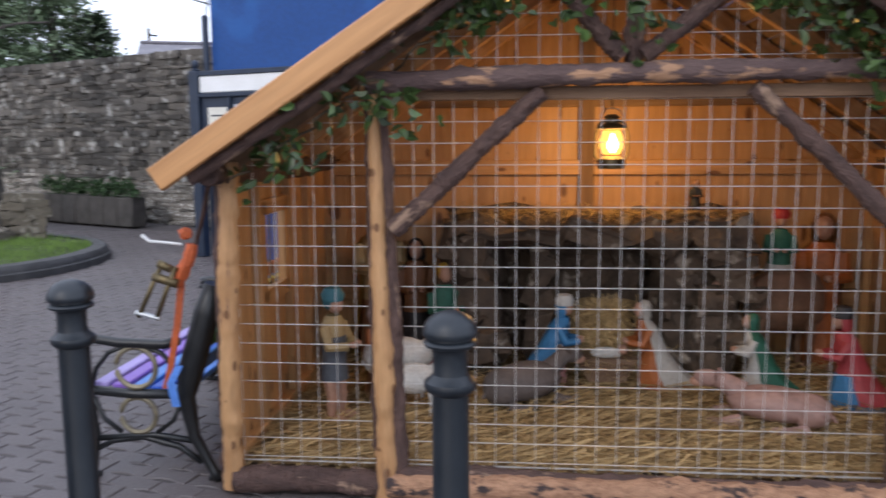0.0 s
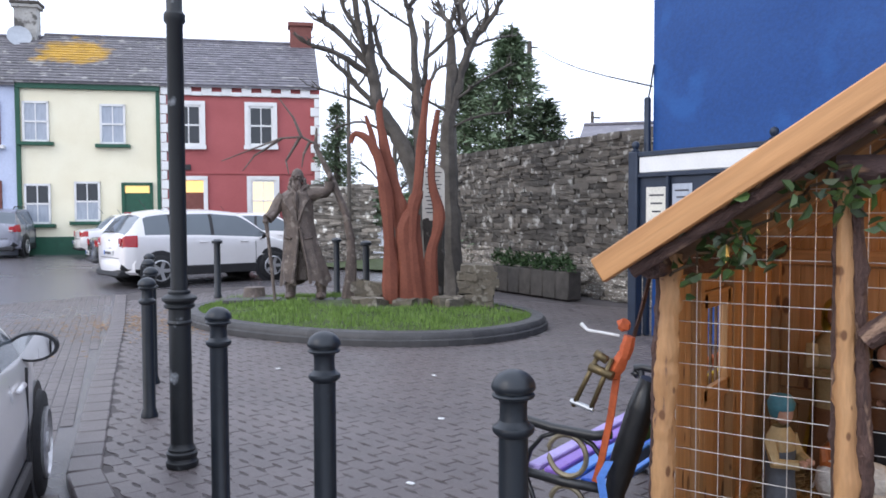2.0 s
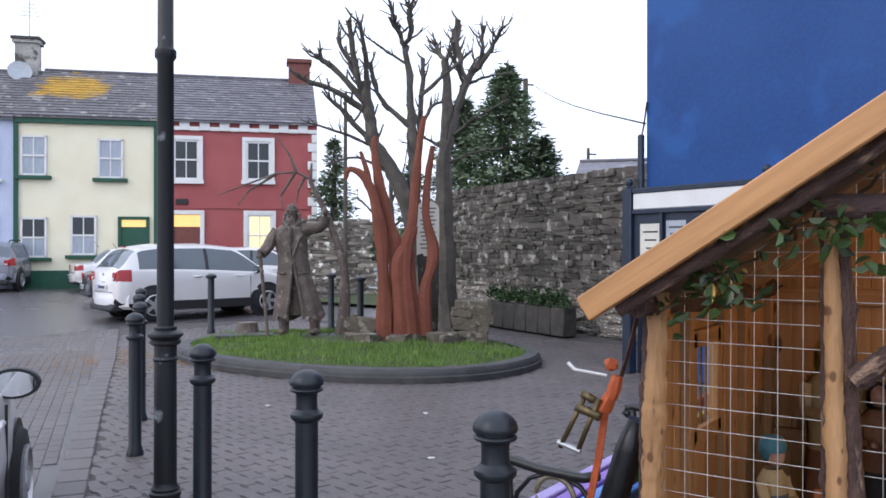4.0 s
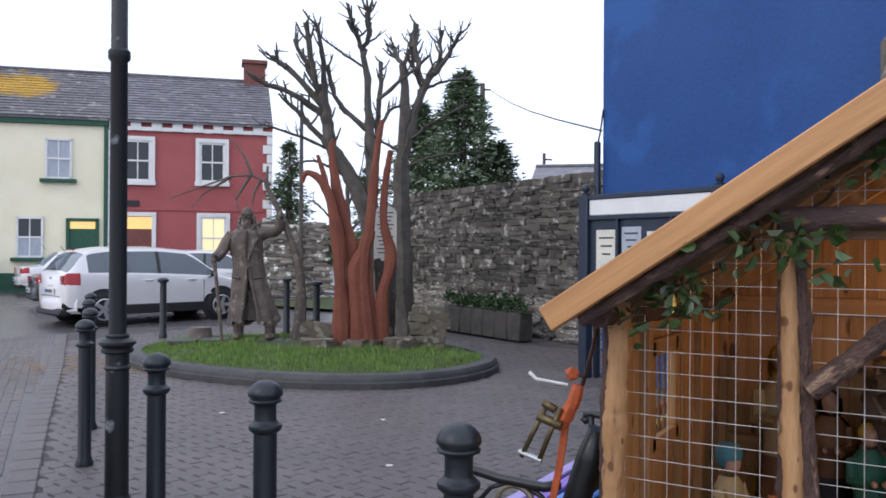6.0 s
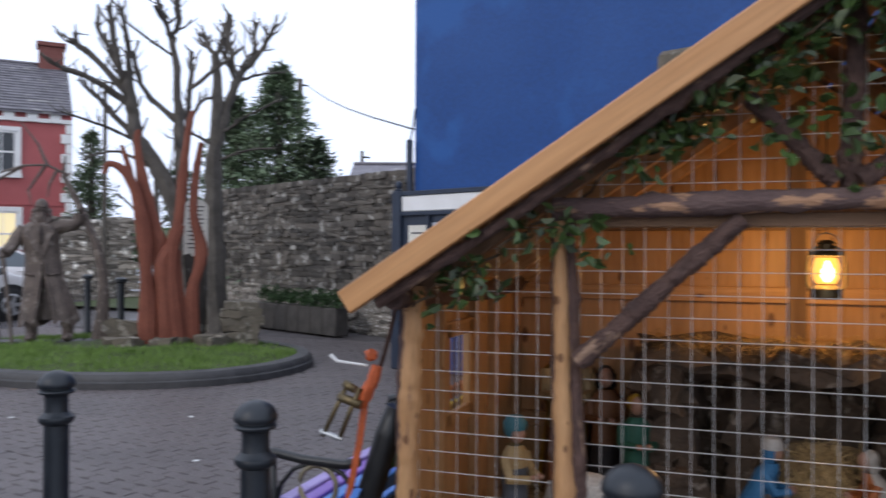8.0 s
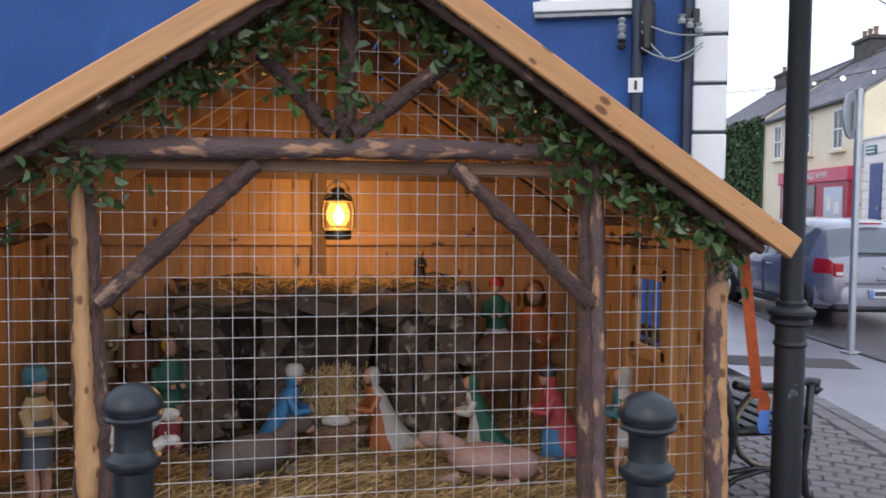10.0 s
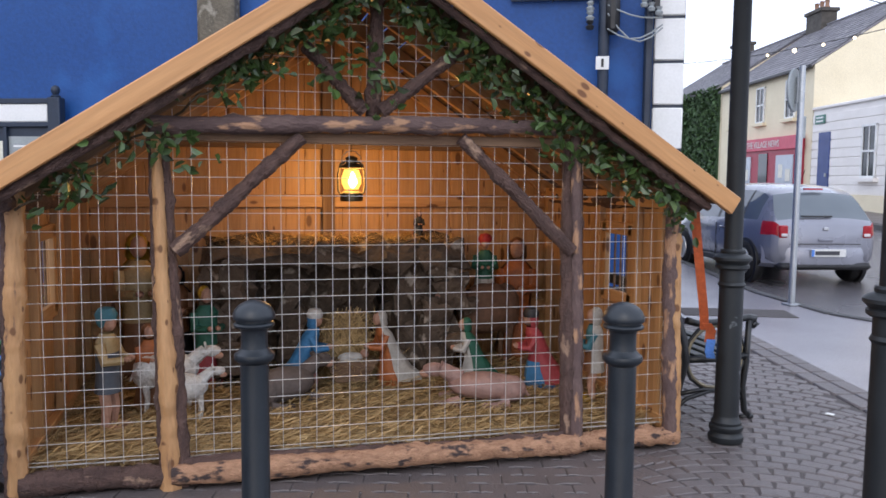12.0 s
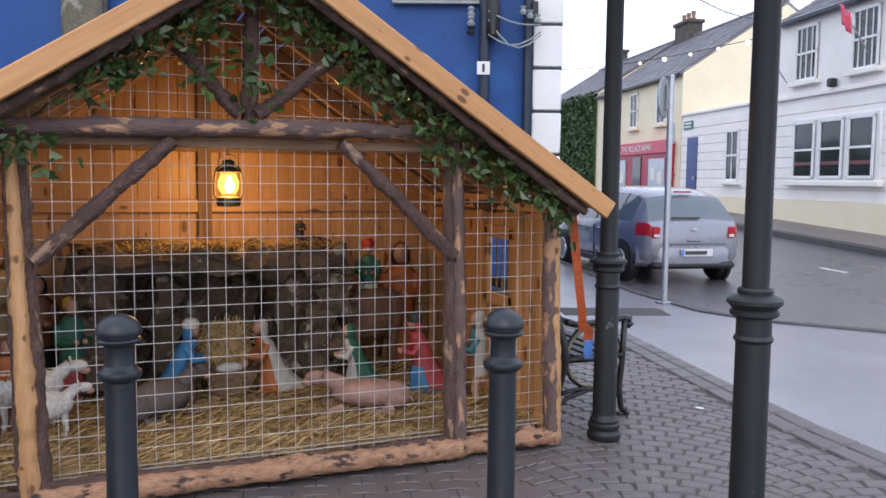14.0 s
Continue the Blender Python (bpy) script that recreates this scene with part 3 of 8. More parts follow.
def stone_wall(name, a, b, height, label, seed, thick=0.5, limit=300, cap_rough=0.2, row=0.082, long=0.3):
    rng = random.Random(seed)
    a, b = Vector((*a, 0)), Vector((*b, 0))
    m = along(a, b)
    L = (b - a).length
    r = root(name, label, "wall", m, kind="structure")
    part("core", boxed((L / 2, thick / 2 + 0.05, height / 2 - 0.03), (L, thick - 0.06, height - 0.06)), MORTAR, r)
    meshes = [rock_mesh("stone", rng, STONE) for _ in range(8)]
    rest_v, rest_f = [], []
    z, count = 0.0, 0
    while z < height:
        h = rng.uniform(0.6, 1.5) * row
        x = -rng.uniform(0, 0.2)
        while x < L:
            w = rng.uniform(0.45, 1.6) * long * (0.7 + h / row * 0.3)
            top = height + cap_rough * noise.noise(Vector((x * 0.7, seed, 0)))
            if z < top:
                mm = Matrix.Translation((x + w / 2, 0.06 + rng.uniform(-0.028, 0.028), z + h / 2)) @ Euler((rng.uniform(-0.05, 0.05), rng.uniform(-0.07, 0.07), rng.uniform(-0.05, 0.05))).to_matrix().to_4x4() @ Matrix.Diagonal((w * 1.02, 0.24, h * 1.02, 1))
                me = rng.choice(meshes)
                if count < limit:
                    share("stone", me, r, mm)
                    count += 1
                else:
                    n0 = len(rest_v)
                    rest_v += [mm @ v.co for v in me.vertices]
                    rest_f += [tuple(n0 + i for i in p.vertices) for p in me.polygons]
            x += w
        z += h
    if rest_v:
        me = bpy.data.meshes.new("stonework")
        me.from_pydata(rest_v, [], rest_f)
        me.materials.append(STONE)
        ob = new("stonework", me)
        ob.parent = r
        tagged(ob, kind="stuff")
    return r


stone_wall("wall_rubble", (-11.5, 13.2), (-4.1, 9.2), 2.95, "old grey rubble stone wall with lichen and ragged top", 5)
stone_wall("wall_rubble_far", (-18.3, 14.9), (-16.6, 16.05), 2.4, "far grey rubble stone wall by the gateway", 6, limit=60)


# ---- terraced houses ----
def sash(parent, w, h, m, glass, frame=WHITE, sill=None, surround=None, bars=True, depth=0.1):
    """A two-over-two window whose local x runs along the wall, -y outwards, origin at its lower middle."""
    win = part("window", boxed((0, 0.0, h / 2), (w, 0.03, h)), glass, parent, m=m)
    bm = bmesh.new()
    t = 0.07
    for c, s in (((0, 0, t / 2), (w, depth, t)), ((0, 0, h - t / 2), (w, depth, t)), ((-w / 2 + t / 2, 0, h / 2), (t, depth, h)), ((w / 2 - t / 2, 0, h / 2), (t, depth, h)), ((0, 0, h / 2), (w, depth, 0.06))):
        box(bm, c, s)
    part("frame", bm, frame, win)
    if bars:
        part("glazing_bar", boxed((0, -0.015, h / 2), (0.035, 0.05, h - 0.1)), frame, win)
    if sill:
        part("sill", boxed((0, -0.06, -0.06), (w + 0.3, 0.2, 0.12), 0, 0.01), sill, win)
    if surround:
        bm = bmesh.new()
        q = 0.14
        for c, s in (((0, -0.05, h + q / 2), (w + 2 * q, 0.06, q)), ((-w / 2 - q / 2, -0.05, h / 2), (q, 0.06, h)), ((w / 2 + q / 2, -0.05, h / 2), (q, 0.06, h)), ((0, -0.06, -q / 2), (w + 2 * q + 0.06, 0.1, q))):
            box(bm, c, s)
        part("surround", bm, surround, win)
    return win


def slates(parent, x0, x1, y0, z0, y1, z1, material, rows=18, piece=0.42):
    """Courses of slates on a slope from (y0, z0) up to (y1, z1)."""
    vs, fs = [], []
    rng = random.Random(int(x0 * 10) + rows)
    dy, dz = (y1 - y0) / rows, (z1 - z0) / rows
    n = Vector((0, -(z1 - z0), y1 - y0)).normalized()
    for r in range(rows):
        x = x0 - (0.5 * piece if r % 2 else 0)
        while x < x1:
            a, b = max(x, x0), min(x + piece - 0.012, x1)
            if b - a > 0.03:
                up = 0.035 + rng.uniform(-0.006, 0.006)
                p = [Vector((a, y0 + dy * r, z0 + dz * r)) + n * up, Vector((b, y0 + dy * r, z0 + dz * r)) + n * up,
                     Vector((b, y0 + dy * (r + 1.15), z0 + dz * (r + 1.15))) + n * 0.008, Vector((a, y0 + dy * (r + 1.15), z0 + dz * (r + 1.15))) + n * 0.008]
                q = [v - n * 0.02 for v in p[:2]]
                k = len(vs)
                vs += p + q
                fs += [(k, k + 1, k + 2, k + 3), (k, k + 4, k + 5, k + 1)]
            x += piece
    me = bpy.data.meshes.new("slating")
    me.from_pydata(vs, [], fs)
    me.materials.append(material)
    ob = new("slating", me)
    ob.parent = parent
    return tagged(ob, kind="stuff")


def gable_house(name, label, m, w, d, h, ridge, wall, roofmat, slate=True, group="terraced houses"):
    """A house whose local x runs along its front, -y faces the street."""
    r = root(name, label, "house", m, group)
    bm = bmesh.new()
    prism(bm, [(0, -0.5), (d, -0.5), (d, h), (d / 2, ridge), (0, h)], 0, w, 0, Matrix(((0, 1, 0, 0), (1, 0, 0, 0), (0, 0, 1, 0), (0, 0, 0, 1))))
    part("wall", bm, wall, r)
    rb = bmesh.new()
    T = Matrix(((0, 1, 0, 0), (1, 0, 0, 0), (0, 0, 1, 0), (0, 0, 0, 1)))
    sl = (ridge - h) / (d / 2)
    prism(rb, [(-0.18, h - 0.18 * sl + 0.02), (d / 2, ridge + 0.02), (d + 0.18, h - 0.18 * sl + 0.02), (d + 0.18, h - 0.18 * sl + 0.1), (d / 2, ridge + 0.12), (-0.18, h - 0.18 * sl + 0.1)], 0.0, w, 0, T)
    roof = part("roof", rb, roofmat, r)
    if slate:
        slates(roof, 0.0, w, -0.2, h - 0.2 * sl + 0.1, d / 2, ridge + 0.12, roofmat)
    part("ridge_tiles", boxed((w / 2, d / 2, ridge + 0.14), (w, 0.22, 0.1), 0, 0.03), SLATE, roof)
    return r


def chimney(parent, x, y, z0, z1, material, w=0.9, d=0.6, pots=2):
    c = part("chimney", boxed((x, y, (z0 + z1) / 2), (w, d, z1 - z0), 0, 0.02), material, parent)
    part("cap", boxed((x, y, z1 + 0.06), (w + 0.16, d + 0.16, 0.16), 0, 0.02), material, c)
    for k in range(pots):
        bm = bmesh.new()
        lathe(bm, [(0.11, 0), (0.12, 0.08), (0.09, 0.12), (0.1, 0.36), (0.12, 0.4)], 10, Matrix.Translation((x - w / 2 + w * (k + 0.5) / pots, y, z1 + 0.14)))
        part("chimney_pot", bm, TERRA, c)
    return c


HOUSE = Matrix.Translation((-28.3, 11.3, 0.12)) @ Matrix.Rotation(math.atan2(0.7265, 0.6872), 4, "Z")


def left_houses():
    y = gable_house("yellow_house", "cream yellow terraced house with dark green trim and lit door fanlight", HOUSE, 4.68, 7.5, 6.0, 8.2, YELLOW, MOSSLATE)
    part("eaves_band", boxed((2.34, -0.06, 5.84), (4.68, 0.12, 0.2), 0, 0.01), GREEN, y)
    part("corner_band", boxed((0.06, -0.05, 3), (0.14, 0.08, 6.0)), GREEN, y)
    part("corner_band", boxed((4.6, -0.05, 3), (0.12, 0.08, 6.0)), GREEN, y)
    part("plinth", boxed((2.34, -0.05, 0.3), (4.66, 0.09, 0.75)), GREEN, y)
    for x, z, g in ((0.62, 3.93, NETGLASS), (3.1, 3.88, NETGLASS), (0.62, 1.12, GLASS), (2.22, 1.2, GLASS)):
        w = sash(y, 0.84, 1.38, pose(x, -0.02, z), g, WHITE, GREEN)
        if z < 2:
            part("curtain", boxed((0, -0.02, 0.38), (0.72, 0.012, 0.62)), NETGLASS, w)
    dr = part("door", boxed((3.87, -0.02, 1.1), (0.86, 0.06, 2.2), 0, 0.01), GREEN, y, "dark green front door")
    part("fanlight", boxed((3.87, -0.03, 2.31), (0.78, 0.06, 0.24)), LITGLASS, dr)
    bm = bmesh.new()
    for c, s in (((3.4, -0.05, 1.25), (0.1, 0.1, 2.5)), ((4.34, -0.05, 1.25), (0.1, 0.1, 2.5)), ((3.87, -0.05, 2.5), (1.04, 0.1, 0.1))):
        box(bm, c, s)
    part("door_frame", bm, GREEN, dr)
    ch = chimney(y, -0.6, 3.75, 7.6, 9.3, STACK, 0.8, 0.6, 0)
    part("chimney_slab", boxed((-0.6, 3.75, 9.47), (1.05, 0.85, 0.12), 0, 0.02), SOOT, ch)
    r = gable_house("red_house", "brick-red rendered house with white dentils and quoins", HOUSE @ Matrix.Translation((4.68, 0, 0)), 5.55, 7.5, 6.0, 8.2, RED, SLATE)
    for k in range(16):
        part("dentil", boxed((0.2 + k * 0.345, -0.06, 5.82 - 0.12 * (k % 2)), (0.345, 0.1, 0.36 if k % 2 == 0 else 0.14), 0, 0.01), WHITE, r)
    for k in range(17):
        wd = 0.34 if k % 2 else 0.2
        for x in (wd / 2, 5.55 - wd / 2):
            part("quoin", boxed((x, -0.04, 0.18 + k * 0.33), (wd, 0.08, 0.31), 0, 0.01), WHITE, r)
    for x, z, g, h in ((0.95, 3.88, GLASS, 1.42), (3.45, 3.9, GLASS, 1.4), (3.5, 1.16, LITWHITE, 1.5)):
        sash(r, 0.86, h, pose(x, -0.02, z), g, WHITE, None, WHITE)
    dr = part("door", boxed((0.98, -0.02, 1.1), (0.9, 0.06, 2.2), 0, 0.01), CHIMNEYRED, r, "brown-red front door under a lit fanlight")
    part("fanlight", boxed((0.98, -0.03, 2.42), (0.9, 0.06, 0.42)), LITGLASS, dr)
    bm = bmesh.new()
    for c, s in (((0.46, -0.06, 1.35), (0.14, 0.1, 2.7)), ((1.5, -0.06, 1.35), (0.14, 0.1, 2.7)), ((0.98, -0.06, 2.72), (1.18, 0.1, 0.14))):
        box(bm, c, s)
    part("door_surround", bm, WHITE, dr)
    part("name_plaque", boxed((0.8, -0.04, 3.1), (0.42, 0.05, 0.2), 0, 0.02), BLACKPLASTIC, r)
    part("string_course", boxed((2.77, -0.02, 2.9), (5.0, 0.04, 0.05)), RED, r)
    chimney(r, 5.0, 3.75, 7.6, 9.0, CHIMNEYRED, 0.85, 0.75, 0)
    b = gable_house("pale_blue_house", "pale lilac-blue terraced house", HOUSE @ Matrix.Translation((-7.0, 0, 0)), 7.0, 7.5, 5.9, 8.1, LILAC, MOSSLATE)
    for x in (2.2, 6.05):
        for z in (3.8, 1.1):
            sash(b, 0.9, 1.5, pose(x, -0.02, z), GLASS, CHIMNEYRED, WHITE)
    # aerial and dish
    a = root("tv_aerial", "thin rooftop television aerial on the chimney", "aerial", HOUSE @ Matrix.Translation((-0.55, 3.75, 9.5)))
    bm = bmesh.new()
    tube(bm, [(0, 0, 0), (0, 0, 1.5)], 0.02, 5)
    part("mast", bm, GALV, a)
    bm = bmesh.new()
    for k in range(4):
        tube(bm, [(-0.35 + 0.05 * k, 0, 0.9 + 0.15 * k), (0.35 - 0.05 * k, 0, 0.9 + 0.15 * k)], 0.012, 4)
    part("crossbars", bm, GALV, a)
    d = root("satellite_dish", "grey satellite dish on a chimney", "dish", HOUSE @ pose(-0.75, 3.2, 8.1, 70, 0, 20))
    bm = bmesh.new()
    lathe(bm, [(0.02, 0), (0.26, 0.02), (0.42, 0.09), (0.43, 0.095), (0.26, 0.035), (0.02, 0.015)], 18)

    part("reflector", bm, GALV, d)


left_houses()

# ---- right-hand street ----
STREET = Matrix.Translation((16.8, 11.7, 0.45)) @ Matrix.Rotation(math.atan2(0.971, 0.238), 4, "Z") @ Matrix.Diagonal((1, 1, 1, 1))
# local x runs up the street; the fronts look along local +y, so fronts are turned by mirroring the order
FRONT = STREET @ Matrix.Rotation(math.pi, 4, "Z")


# flat maroon that stands in for red reflections in the window panes
DIMRED = mat("dim_red_reflection", (0.16, 0.035, 0.045), (0.10, 0.03, 0.035), 0.4, 0, 6, 30, 0)


def right_street():
    # fronts: local x = -s, local -y towards the road
    w = gable_house("white_house", "white two-storey rendered house with grooved ground floor", FRONT @ Matrix.Translation((-2.9, 0, 0)), 8.5, 7.5, 5.6, 7.9, GREYWHITE, SLATE, group="street houses")
    part("gutter", boxed((4.25, -0.16, 5.55), (8.5, 0.14, 0.12), 0, 0.02), DARKBLUE, w)
    part("string_course", boxed((4.25, -0.05, 3.45), (8.5, 0.1, 0.12), 0, 0.02), GREYWHITE, w)
    for k in range(9):
        part("groove_band", boxed((4.25, -0.012, 0.72 + 0.3 * k), (8.5, 0.03, 0.275), 0, 0.01), GREYWHITE, w)
    part("plinth", boxed((4.25, -0.05, 0.2), (8.5, 0.1, 0.75), 0, 0.01), CREAM, w)
    for x in (1.4, 3.85, 6.2):
        win = sash(w, 1.0, 1.5, pose(x, -0.02, 3.85), GLASS, WHITE, GREYWHITE, None)
        for q in (-0.25, 0.25):
            part("glazing_bar", boxed((q, -0.015, 0.75), (0.03, 0.05, 1.4)), WHITE, win)
    bay = part("triple_window", boxed((2.75, -0.03, 1.95), (3.7, 0.08, 1.75), 0, 0.02), WHITE, w, "triple window with white frames and stone sill")
    for k in range(3):
        sw = sash(w, 1.0, 1.55, pose(1.55 + 1.2 * k, -0.08, 1.18), GLASS, WHITE, None, None, bars=False)
        # thin red bar on the pane, painted in place of a reflection
        part("reflected_sign", boxed((0, -0.02, 0.40), (0.8, 0.012, 0.09)), DIMRED, sw)
    part("sill", boxed((2.75, -0.12, 1.05), (4.0, 0.2, 0.14), 0, 0.02), GREYWHITE, bay)
    for x in (2.7, 5.3):
        part("wall_lamp", boxed((x, -0.12, 3.65), (0.2, 0.2, 0.22), 0, 0.03), BLACKPLASTIC, w)
    # single-storey wing
    v = root("white_wing", "white single-storey wing with grooved render and blue door", "house", FRONT @ Matrix.Translation((-9.25, 0.02, 0)), "street houses")
    part("wall", boxed((3.17, 3.5, 1.75), (6.35, 7.0, 3.5)), GREYWHITE, v)
    for k in range(9):
        part("groove_band", boxed((3.17, -0.012, 0.72 + 0.3 * k), (6.35, 0.03, 0.275), 0, 0.01), GREYWHITE, v)
    part("coping", boxed((3.17, 0.1, 3.5), (6.35, 0.35, 0.1), 0, 0.02), GREYWHITE, v)
    part("plinth", boxed((3.17, -0.05, 0.2), (6.35, 0.1, 0.75), 0, 0.01), CREAM, v)
    dr = part("door", boxed((0.95, -0.03, 1.35), (0.8, 0.06, 2.6), 0, 0.01), DOORBLUE, v, "tall dark blue door")
    part("door_handle", boxed((1.2, -0.08, 1.2), (0.05, 0.06, 0.12)), GALV, dr)
    sash(v, 0.85, 1.65, pose(3.85, -0.03, 1.1), GLASS, WHITE, GREYWHITE)
    sash(v, 0.85, 1.65, pose(5.6, -0.03, 1.1), GLASS, WHITE, GREYWHITE)
    sg = part("street_sign", boxed((0.6, -0.05, 3.1), (0.7, 0.04, 0.3), 0, 0.01), SIGNGREEN, v, "green street name plate with unreadable bars")
    for k in range(2):
        part("lettering_bar", boxed((0.6, -0.075, 3.16 - 0.12 * k), (0.5, 0.008, 0.05)), WHITE, sg)
    # cream shop
    c = gable_house("cream_shop_house", "cream rendered shop house with red shopfront", FRONT @ Matrix.Translation((-18.5, 0, 0.1)), 9.2, 8.0, 4.95, 7.6, CREAM, SLATE, group="street houses")
    for x in (1.6, 4.6, 7.4):
        sash(c, 0.85, 1.45, pose(x, -0.02, 3.2), GLASS, WHITE, CREAM)
    sf = part("shopfront", boxed((5.6, -0.1, 1.25), (6.2, 0.25, 2.5), 0, 0.02), MAROON, c, "dark red painted timber shopfront")
    part("fascia", boxed((5.6, -0.2, 2.3), (6.4, 0.2, 0.5), 0, 0.02), mat("shop_fascia", (0.55, 0.04, 0.09), None, 0.4), sf)
    tx = bpy.data.curves.new("lettering", "FONT")
    tx.body, tx.size, tx.extrude, tx.align_x = "THE VILLAGE NEWS", 0.36, 0.004, "CENTER"
    to = new("lettering", tx)
    to.parent, to.matrix_basis = sf, pose(5.6, -0.31, 2.18, 90, 0, 0)
    tx.materials.append(PLATE)
    for x, ww in ((3.6, 1.5), (7.6, 1.5)):
        p = part("display_window", boxed((x, -0.24, 1.2), (ww, 0.04, 1.3)), NETGLASS, sf)
        part("poster", boxed((x - 0.3, -0.265, 1.25), (0.35, 0.01, 0.5)), POSTER, p)
        part("poster", boxed((x + 0.35, -0.265, 1.1), (0.4, 0.01, 0.45)), POSTER, p)
    part("shop_door", boxed((5.6, -0.24, 1.0), (0.85, 0.04, 1.9)), GLASS, sf)
    part("gutter", boxed((4.6, -0.16, 4.9), (9.2, 0.14, 0.12), 0, 0.02), BLACKPLASTIC, c)
    chimney(c, 0.9, 4.0, 7.2, 8.35, SOOT, 1.5, 0.7, 3)
    chimney(c, 8.6, 4.0, 7.2, 8.2, WHITE, 0.9, 0.7, 0)
    # creeper-covered house beyond
    i = gable_house("creeper_house", "two-storey house covered in dark green creeper", FRONT @ Matrix.Translation((-30.0, 0, 0.3)), 11.4, 8.0, 5.0, 7.5, CREAM, SLATE, group="street houses")
    chimney(i, 3.0, 4.0, 7.1, 8.2, SOOT, 1.6, 0.7, 2)
    rng = random.Random(12)
    vs, fs = [], []
    for _ in range(5200):
        x, z = rng.uniform(0.2, 11.3), rng.uniform(0, 5.1)
        if abs(x - 7.6) < 0.14 and z < 4.6:
            continue
        p = Vector((x, -0.05 - rng.uniform(0, 0.28), z))
        a = Vector([rng.uniform(-1, 1) for _ in range(3)]).normalized() * 0.11
        b = Vector([rng.uniform(-1, 1) for _ in range(3)]).normalized() * 0.09
        k = len(vs)
        vs += [p - a, p + b, p + a, p - b]
        fs.append((k, k + 1, k + 2, k + 3))
    me = bpy.data.meshes.new("creeper")
    me.from_pydata(vs, [], fs)
    me.materials.append(HEDGE)
    ob = new("creeper", me)
    ob.parent = i
    tagged(ob, kind="stuff")
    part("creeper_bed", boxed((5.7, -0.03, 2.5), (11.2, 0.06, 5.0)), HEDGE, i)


right_street()
# ---- the nativity crib ----
CX = 0.06          # middle of the crib
XL, XR = -1.63, 1.72
BACK = 1.95
SLOPE = 0.667
APEX = 2.55


def roof_z(x):
    return APEX - SLOPE * abs(x - CX)


